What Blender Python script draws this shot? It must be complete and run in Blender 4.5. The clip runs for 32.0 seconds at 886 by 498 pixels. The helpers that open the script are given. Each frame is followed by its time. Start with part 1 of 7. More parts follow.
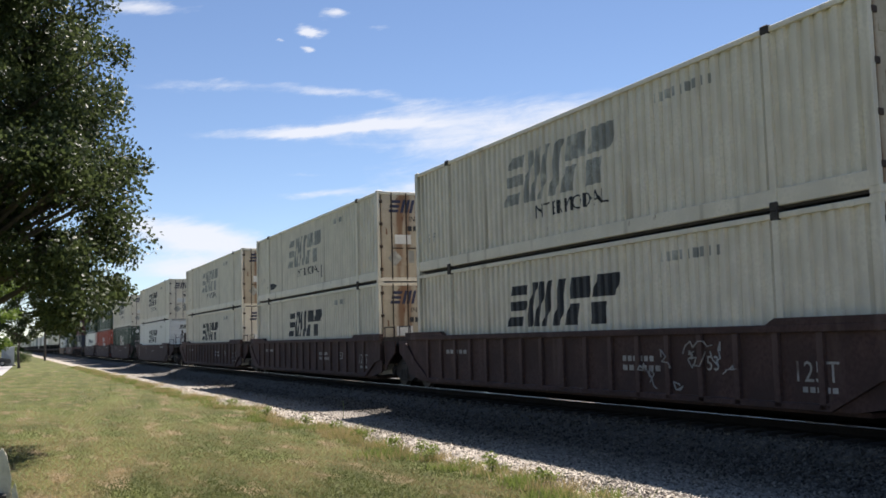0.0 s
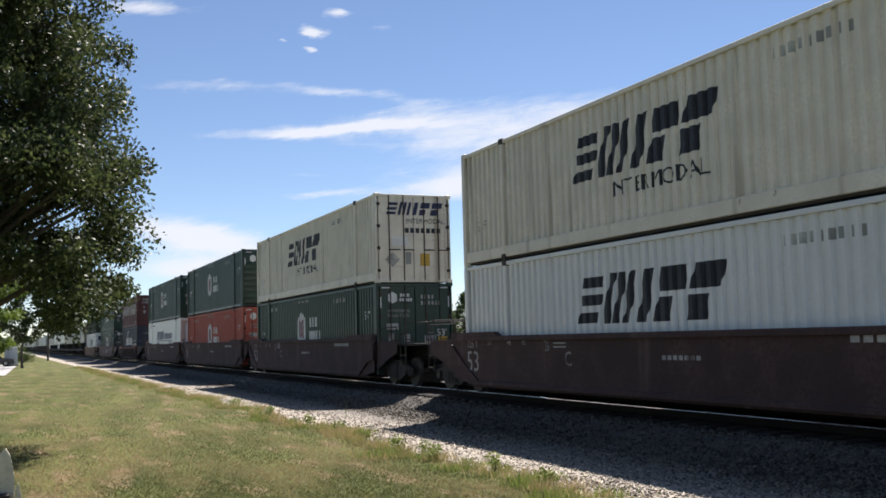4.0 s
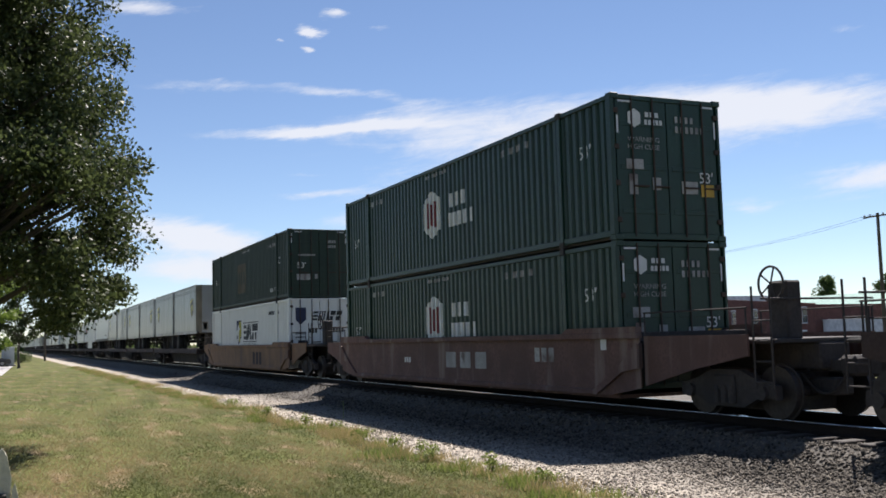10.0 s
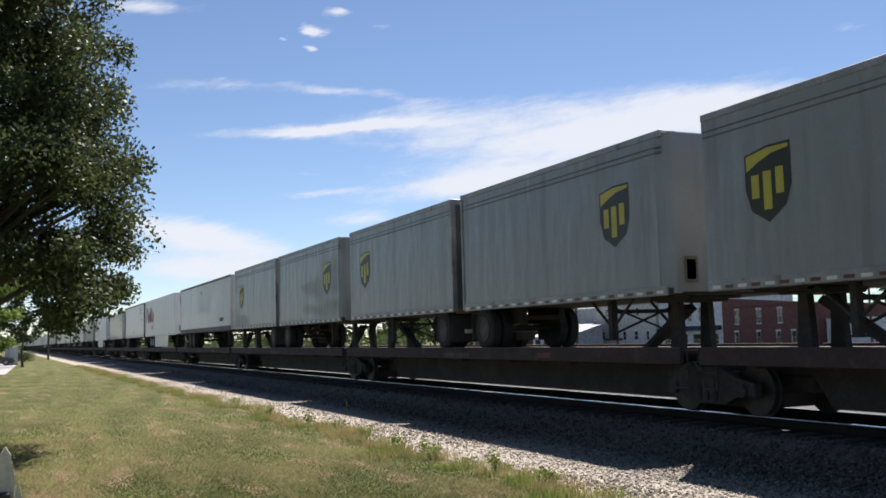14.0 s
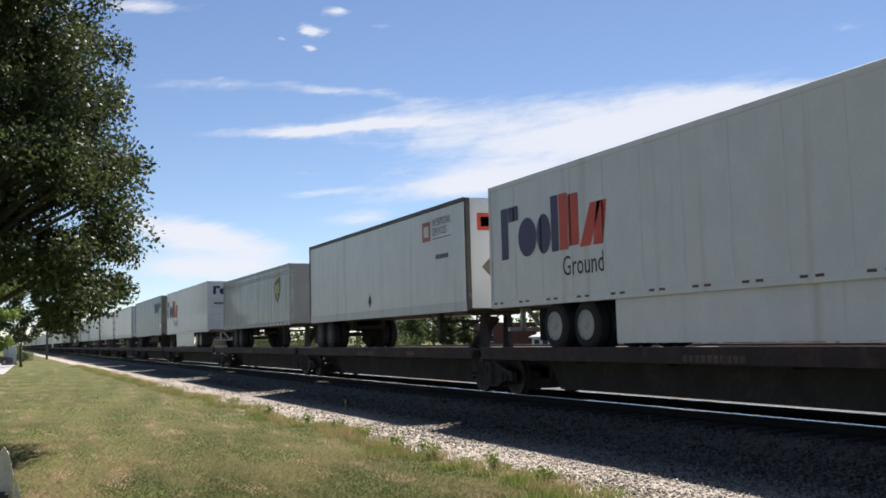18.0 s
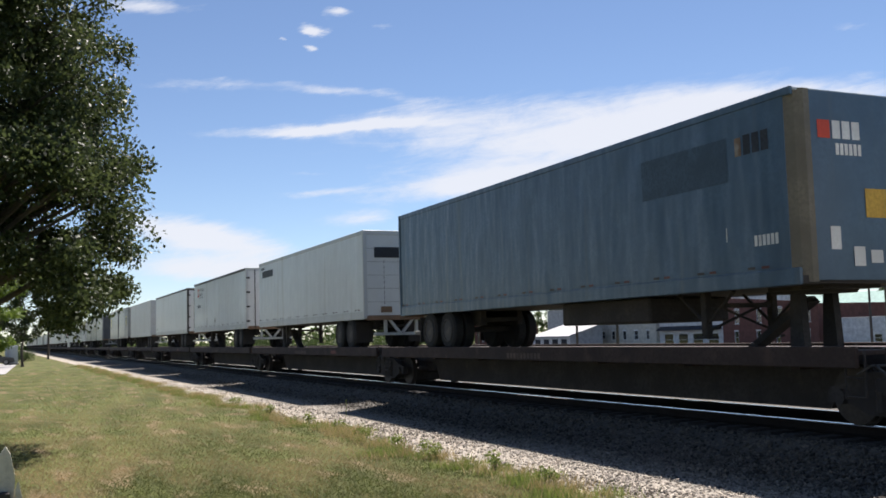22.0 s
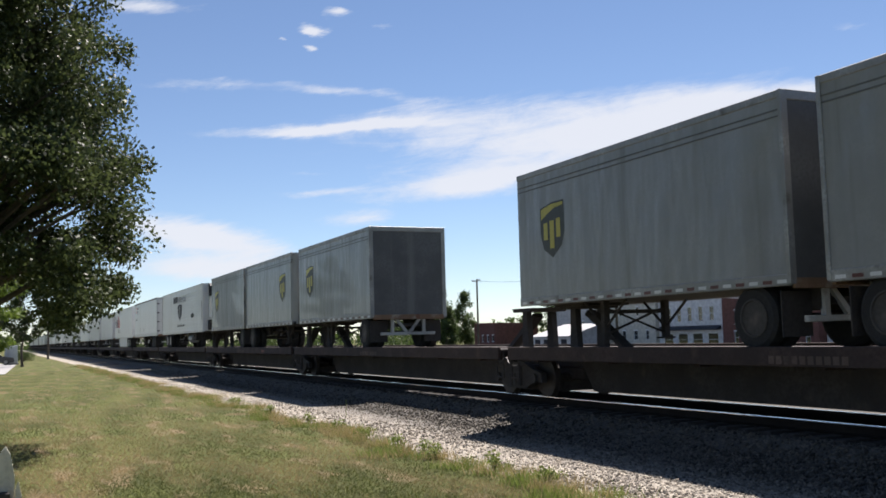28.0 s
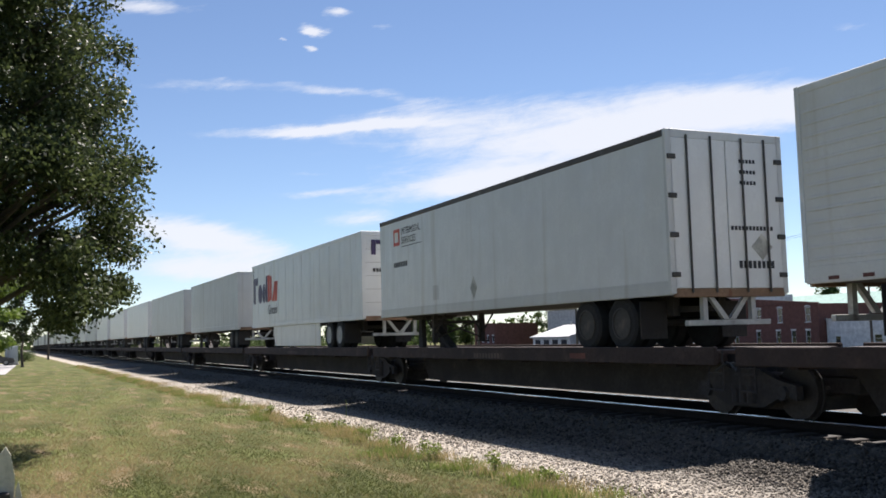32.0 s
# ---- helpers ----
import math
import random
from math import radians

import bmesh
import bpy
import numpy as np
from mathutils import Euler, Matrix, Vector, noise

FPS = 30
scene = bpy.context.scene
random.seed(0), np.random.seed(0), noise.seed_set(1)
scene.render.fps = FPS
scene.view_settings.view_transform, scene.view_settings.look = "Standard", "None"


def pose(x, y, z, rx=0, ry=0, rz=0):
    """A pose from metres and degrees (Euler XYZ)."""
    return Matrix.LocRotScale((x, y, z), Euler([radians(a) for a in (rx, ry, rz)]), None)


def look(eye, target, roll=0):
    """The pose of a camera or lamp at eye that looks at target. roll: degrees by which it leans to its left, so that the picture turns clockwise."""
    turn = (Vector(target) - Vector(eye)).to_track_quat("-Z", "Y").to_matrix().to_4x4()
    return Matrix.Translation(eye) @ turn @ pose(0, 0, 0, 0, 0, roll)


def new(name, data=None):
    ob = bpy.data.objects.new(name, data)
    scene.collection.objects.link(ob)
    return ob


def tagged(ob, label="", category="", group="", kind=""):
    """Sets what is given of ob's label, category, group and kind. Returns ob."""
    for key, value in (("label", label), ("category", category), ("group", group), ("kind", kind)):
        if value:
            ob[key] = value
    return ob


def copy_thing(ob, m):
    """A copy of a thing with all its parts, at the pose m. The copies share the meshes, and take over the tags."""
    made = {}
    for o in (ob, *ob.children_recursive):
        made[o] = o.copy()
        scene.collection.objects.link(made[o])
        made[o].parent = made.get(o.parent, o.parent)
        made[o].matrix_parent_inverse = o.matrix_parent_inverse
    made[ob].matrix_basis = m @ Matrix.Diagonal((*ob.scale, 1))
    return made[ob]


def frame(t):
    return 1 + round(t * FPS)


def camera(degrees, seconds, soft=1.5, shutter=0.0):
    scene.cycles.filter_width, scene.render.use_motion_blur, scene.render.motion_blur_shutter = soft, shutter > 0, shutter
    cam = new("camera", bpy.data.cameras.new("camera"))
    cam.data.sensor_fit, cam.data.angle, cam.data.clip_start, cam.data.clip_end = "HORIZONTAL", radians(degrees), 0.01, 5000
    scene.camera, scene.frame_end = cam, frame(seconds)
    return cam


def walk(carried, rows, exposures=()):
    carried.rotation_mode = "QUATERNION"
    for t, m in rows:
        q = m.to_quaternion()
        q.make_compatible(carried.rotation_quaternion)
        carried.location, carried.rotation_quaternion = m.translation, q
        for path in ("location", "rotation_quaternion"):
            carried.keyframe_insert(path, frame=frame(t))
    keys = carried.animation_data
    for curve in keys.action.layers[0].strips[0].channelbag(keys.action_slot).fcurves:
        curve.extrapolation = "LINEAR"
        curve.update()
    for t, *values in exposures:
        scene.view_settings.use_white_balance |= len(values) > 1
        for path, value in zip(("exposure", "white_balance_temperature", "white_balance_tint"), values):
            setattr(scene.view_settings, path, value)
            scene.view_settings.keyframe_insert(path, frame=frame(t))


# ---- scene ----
# Plan: x runs along the track (the train goes towards +x), y away from the camera, z up; the lawn lies 1.85 m below the eye.
EYE = (0.0, 0.0, 1.6)
YAW, PITCH, ROLL = 155.855, 5.134, -1.5
SPEED = 16.267            # of the train, metres a second
TRACK_Y = 12.02           # centre line of the track
RAIL_Z = 0.17             # top of the rails
CAR_Z = 0.325             # datum of the cars' bodies
LAWN_Z = -0.25            # the lawn below the track
LENGTH = 32.0

cam = camera(48.72, LENGTH, soft=1.7)


def aim(turn, lift):
    """The camera's pose, turned to its left and lifted by so many degrees from its mean aim."""
    a, b = radians(YAW + turn), radians(PITCH + lift)
    way = Vector((math.cos(a) * math.cos(b), math.sin(a) * math.cos(b), math.sin(b)))
    return look(EYE, Vector(EYE) + way, ROLL)


# a hand-held phone: small turns, at (seconds, degrees to the left, degrees up)
SWAY = [(0, -0.07, 0.02), (1.5, -0.07, 0.02), (2.5, -0.01, 0.0), (3.5, 0.12, 0.03), (5.5, -0.07, 0.0), (6, -0.07, 0.0),
        (7, 0.0, -0.03), (8, -0.09, 0.03), (9, -0.16, 0.07), (10, -0.07, 0.03), (11, -0.01, 0.0), (12, 0.0, 0.0),
        (13, 0.09, -0.03), (14, 0.1, -0.03), (16.5, 0.03, -0.05), (18, 0.03, -0.05), (20, 0.09, -0.05), (22, 0.1, -0.05),
        (23, 0.18, -0.05), (24, 0.12, -0.05), (25, 0.09, 0.0), (28, 0.09, -0.05), (30, 0.09, 0.0), (32, 0.1, -0.03)]
walk(cam, [(t, aim(a, b)) for t, a, b in SWAY], [(0, 1.13, 6480, 15), (6.5, 1.14, 6480, 15), (8, 1.2, 6480, 15), (9, 1.13, 6480, 15), (10.5, 1.06, 6480, 15), (13, 1.06, 6480, 15), (17, 1.06, 6480, 15), (25, 1.06, 6480, 15), (28, 1.02, 6480, 15), (29, 0.88, 6480, 15), (30, 1.13, 6480, 15), (32, 1.13, 6480, 15)])

# ---- light ----
SUN_AZIMUTH, SUN_HEIGHT = 134.0, 52.3      # degrees from +x towards +y, and above the horizon
sun = new("sun", bpy.data.lights.new("sun", "SUN"))
sun.data.energy, sun.data.angle, sun.data.color = 5.0, radians(0.53), (1.0, 0.95, 0.88)
_a, _h = radians(SUN_AZIMUTH), radians(SUN_HEIGHT)
sun.matrix_world = look((0, 0, 60), (-math.cos(_a) * math.cos(_h), -math.sin(_a) * math.cos(_h), 60 - math.sin(_h)))


def sky():
    world = bpy.data.worlds.new("sky")
    scene.world = world
    world.use_nodes = True
    t = world.node_tree
    t.nodes.clear()
    out, bg = t.nodes.new("ShaderNodeOutputWorld"), t.nodes.new("ShaderNodeBackground")
    air = t.nodes.new("ShaderNodeTexSky")
    air.sky_type, air.sun_disc = "NISHITA", False
    air.sun_elevation, air.sun_rotation = radians(SUN_HEIGHT), radians(90 - SUN_AZIMUTH)
    air.air_density, air.dust_density, air.ozone_density = 0.85, 0.0, 2.4
    air.altitude = 500
    bg.inputs["Strength"].default_value = 0.056
    way = t.nodes.new("ShaderNodeTexCoord")

    def math_node(op, a, b=None, c=None):
        n = t.nodes.new("ShaderNodeMath")
        n.operation = op
        for k, v in enumerate((a, b, c)):
            if v is None:
                continue
            if isinstance(v, (int, float)):
                n.inputs[k].default_value = v
            else:
                t.links.new(v, n.inputs[k])
        return n.outputs[0]
    # degrees round the horizon (0 straight ahead, + to the right) and above it
    split = t.nodes.new("ShaderNodeSeparateXYZ")
    t.links.new(way.outputs["Generated"], split.inputs[0])
    fx, fy = math.cos(radians(YAW)), math.sin(radians(YAW))
    ahead = math_node("ADD", math_node("MULTIPLY", split.outputs[0], fx), math_node("MULTIPLY", split.outputs[1], fy))
    right = math_node("ADD", math_node("MULTIPLY", split.outputs[0], fy), math_node("MULTIPLY", split.outputs[1], -fx))
    az = math_node("MULTIPLY", math_node("ARCTAN2", right, ahead), 57.2958)
    el = math_node("MULTIPLY", math_node("ARCSINE", split.outputs[2]), 57.2958)

    def noise_at(sx, sy, rot, scale, detail, rough, dist):
        """Streaky noise over the sky, its streaks rising by rot (degrees) to the right."""
        c, s = math.cos(radians(rot)), math.sin(radians(rot))
        u = math_node("ADD", math_node("MULTIPLY", az, c * sx), math_node("MULTIPLY", el, s * sx))
        v = math_node("ADD", math_node("MULTIPLY", az, -s * sy), math_node("MULTIPLY", el, c * sy))
        comb = t.nodes.new("ShaderNodeCombineXYZ")
        t.links.new(u, comb.inputs[0])
        t.links.new(v, comb.inputs[1])
        n = t.nodes.new("ShaderNodeTexNoise")
        t.links.new(comb.outputs[0], n.inputs["Vector"])
        n.inputs["Scale"].default_value, n.inputs["Detail"].default_value = scale, detail
        n.inputs["Roughness"].default_value, n.inputs["Distortion"].default_value = rough, dist
        return n.outputs["Fac"]

    def bank(x, y, w, h, rot, power=1.0):
        """A soft oval bank of cloud round (x, y), w by h degrees in half size."""
        c, s = math.cos(radians(rot)), math.sin(radians(rot))
        dx, dy = math_node("SUBTRACT", az, x), math_node("SUBTRACT", el, y)
        u = math_node("DIVIDE", math_node("ADD", math_node("MULTIPLY", dx, c), math_node("MULTIPLY", dy, s)), w)
        v = math_node("DIVIDE", math_node("SUBTRACT", math_node("MULTIPLY", dy, c), math_node("MULTIPLY", dx, s)), h)
        d = math_node("ADD", math_node("MULTIPLY", u, u), math_node("MULTIPLY", v, v))
        return math_node("MULTIPLY", math_node("POWER", 2.718, math_node("MULTIPLY", d, -1.2)), power)
    # ragged edges: the banks are laid over a warped sky
    def shifted(axis, source, wide, fine):
        first = math_node("MULTIPLY", math_node("SUBTRACT", noise_at(0.11, 0.4, 4 + axis, 1.0, 5, 0.6, 0.4), 0.5), wide)
        second = math_node("MULTIPLY", math_node("SUBTRACT", noise_at(0.5, 1.6, 9 - axis, 1.0, 6, 0.65, 0.2), 0.5), fine)
        return math_node("ADD", source, math_node("ADD", first, second))
    plain_az, plain_el = az, el
    az, el = shifted(0, plain_az, 3.0, 1.6), shifted(2, plain_el, 0.9, 0.5)
    total = None
    for b in BANKS:
        total = bank(*b) if total is None else math_node("ADD", total, bank(*b))
    az, el = plain_az, plain_el
    streak = noise_at(0.06, 0.55, 6, 1.0, 8, 0.66, 0.7)
    fluff = noise_at(0.22, 0.7, 8, 1.0, 9, 0.7, 0.5)
    both = math_node("ADD", math_node("MULTIPLY", streak, 0.6), math_node("MULTIPLY", fluff, 0.5))
    body = math_node("ADD", total, math_node("MULTIPLY", math_node("SUBTRACT", both, 0.58), 2.2))
    body = math_node("MULTIPLY", body, math_node("MINIMUM", math_node("ADD", math_node("MULTIPLY", total, 2.5), 0.35), 1.0))
    ramp = t.nodes.new("ShaderNodeValToRGB")
    ramp.color_ramp.interpolation = "EASE"
    ramp.color_ramp.elements[0].position, ramp.color_ramp.elements[1].position = 0.1, 1.15
    t.links.new(body, ramp.inputs[0])
    thin = math_node("MULTIPLY", ramp.outputs[0], 0.9)
    mix = t.nodes.new("ShaderNodeMix")
    mix.data_type = "RGBA"
    t.links.new(thin, mix.inputs["Factor"])
    t.links.new(air.outputs[0], mix.inputs["A"])
    mix.inputs["B"].default_value = (7.3, 7.65, 8.0, 1)
    t.links.new(mix.outputs["Result"], bg.inputs["Color"])
    t.links.new(bg.outputs[0], out.inputs["Surface"])


# banks of cloud: degrees to the right of the aim, above the horizon, half sizes, slope, weight
BANKS = [(8.5, 11.4, 12.5, 2.1, 3, 1.15), (19.5, 12.3, 7, 1.4, -4, 0.9), (1.5, 8.9, 6, 0.9, 6, 0.9), (-7, 12.15, 7.4, 0.3, 3, 0.95), (-2, 12.7, 6, 0.8, 5, 0.4),
         (-12, 14.6, 6, 0.45, 0, 0.55), (-5.5, 14.2, 3.8, 0.4, -8, 0.65), (-7, 8.5, 2.6, 0.35, 5, 0.6), (-7.4, 9.7, 1.6, 0.16, 3, 0.4), (-4.8, 7.0, 2.4, 0.5, 4, 0.6),
         (-15.6, 6.5, 3.9, 0.95, -7, 1.05), (-11.3, 5.5, 3.5, 0.8, -4, 0.85), (-15, 4.3, 4.2, 1.0, 0, 0.8), (-10.5, 4.0, 4, 0.8, 0, 0.6), (10.8, 6.4, 2.8, 1.2, 50, 0.6),
         (17.5, 6.8, 1.8, 0.5, 0, 0.75), (24.5, 8.0, 3.6, 1.0, 6, 0.85), (23.6, 15.9, 2.2, 0.45, -12, 0.5), (-16.8, 18.75, 3.2, 0.5, 2, 0.85), (-7.35, 17.75, 0.95, 0.3, -3, 1.3),
         (-6.6, 18.7, 0.9, 0.26, -4, 0.85), (-7.6, 16.8, 0.5, 0.16, 0, 0.7), (-9.4, 17.15, 0.25, 0.13, 0, 0.8), (-3.1, 18.05, 0.9, 0.2, 3, 0.45), (-10.5, 18.8, 1.2, 0.2, 0, 0.3)]
sky()


# ---- materials ----
def material(name, colour, rough=0.6, metal=0.0, vary=0.25, scale=1.5, grain=18.0, bump=0.1, second=None, patch=0.0, streak=0.0,
             rust=None, coat=0.0, random=0.0, dents=0.0, along=1.0):
    """A surface with broad and fine variation. second: the colour of stains, over the share patch; streak: how far they run down;
    rust: (colour, share) of small worn spots; random: a spread in value from object to object; along: below 1, drawn out along x."""
    m = bpy.data.materials.new(name)
    m.use_nodes = True
    t = m.node_tree
    b = t.nodes["Principled BSDF"]
    b.inputs["Roughness"].default_value, b.inputs["Metallic"].default_value = rough, metal
    b.inputs["Coat Weight"].default_value = coat
    co = t.nodes.new("ShaderNodeTexCoord")

    def noise(sc, detail, stretch=(1, 1, 1)):
        mp = t.nodes.new("ShaderNodeMapping")
        mp.inputs["Scale"].default_value = (stretch[0] * along, stretch[1], stretch[2])
        t.links.new(co.outputs["Object"], mp.inputs[0])
        n = t.nodes.new("ShaderNodeTexNoise")
        n.inputs["Scale"].default_value, n.inputs["Detail"].default_value = sc, detail
        t.links.new(mp.outputs[0], n.inputs["Vector"])
        return n.outputs["Fac"]

    def mixed(fac, a, c):
        x = t.nodes.new("ShaderNodeMix")
        x.data_type = "RGBA"
        t.links.new(fac, x.inputs["Factor"])
        for s, v in (("A", a), ("B", c)):
            if isinstance(v, tuple):
                x.inputs[s].default_value = (*v, 1)
            else:
                t.links.new(v, x.inputs[s])
        return x.outputs["Result"]

    def ramp(fac, lo, hi):
        r = t.nodes.new("ShaderNodeMapRange")
        r.interpolation_type = "SMOOTHSTEP"
        t.links.new(fac, r.inputs[0])
        r.inputs["From Min"].default_value, r.inputs["From Max"].default_value = lo, hi
        return r.outputs[0]
    low, high = tuple(c * (1 - vary) for c in colour), tuple(min(1, c * (1 + vary)) for c in colour)
    col = mixed(ramp(noise(scale, 5), 0.3, 0.7), low, high)
    fine = noise(grain, 6)
    col = mixed(ramp(fine, 0.35, 0.75), col, tuple(c * (1 - vary * 0.6) for c in colour))
    if second:
        z = 1.0 if not streak else 1.0 / (1 + 12 * streak)
        col = mixed(ramp(noise(2.2, 6, (1, 1, z)), 0.72 - 0.4 * patch, 0.82 - 0.25 * patch), col, second)
    if rust:
        col = mixed(ramp(noise(5.5, 8, (1, 1, 0.45)), 0.78 - 0.3 * rust[1], 0.83 - 0.3 * rust[1]), col, rust[0])
    if random:
        info = t.nodes.new("ShaderNodeObjectInfo")
        hsv = t.nodes.new("ShaderNodeHueSaturation")
        r = t.nodes.new("ShaderNodeMapRange")
        t.links.new(info.outputs["Random"], r.inputs[0])
        r.inputs["To Min"].default_value, r.inputs["To Max"].default_value = 1 - random, 1 + random
        t.links.new(r.outputs[0], hsv.inputs["Value"])
        t.links.new(col, hsv.inputs["Color"])
        col = hsv.outputs[0]
    t.links.new(col, b.inputs["Base Color"])
    if bump:
        n = t.nodes.new("ShaderNodeBump")
        n.inputs["Strength"].default_value, n.inputs["Distance"].default_value = bump, 0.02
        t.links.new(fine, n.inputs["Height"])
        t.links.new(n.outputs[0], b.inputs["Normal"])
        if dents:
            wave = t.nodes.new("ShaderNodeBump")
            wave.inputs["Strength"].default_value, wave.inputs["Distance"].default_value = 1.0, dents
            t.links.new(noise(1.1, 2, (1.6, 1, 0.45)), wave.inputs["Height"])
            t.links.new(wave.outputs[0], n.inputs["Normal"])
    rr = t.nodes.new("ShaderNodeMapRange")
    t.links.new(fine, rr.inputs[0])
    rr.inputs["To Min"].default_value, rr.inputs["To Max"].default_value = max(0.05, rough - 0.15), min(1, rough + 0.15)
    t.links.new(rr.outputs[0], b.inputs["Roughness"])
    return m


def glass(name, tint=(0.02, 0.025, 0.03)):
    m = bpy.data.materials.new(name)
    m.use_nodes = True
    b = m.node_tree.nodes["Principled BSDF"]
    b.inputs["Base Color"].default_value = (*tint, 1)
    b.inputs["Roughness"].default_value, b.inputs["Specular IOR Level"].default_value = 0.06, 0.8
    return m


def polished(name, colour, rough):
    """Bare steel worn bright by the wheels."""
    m = glass(name, colour)
    b = m.node_tree.nodes["Principled BSDF"]
    b.inputs["Metallic"].default_value, b.inputs["Roughness"].default_value = 1.0, rough
    return m


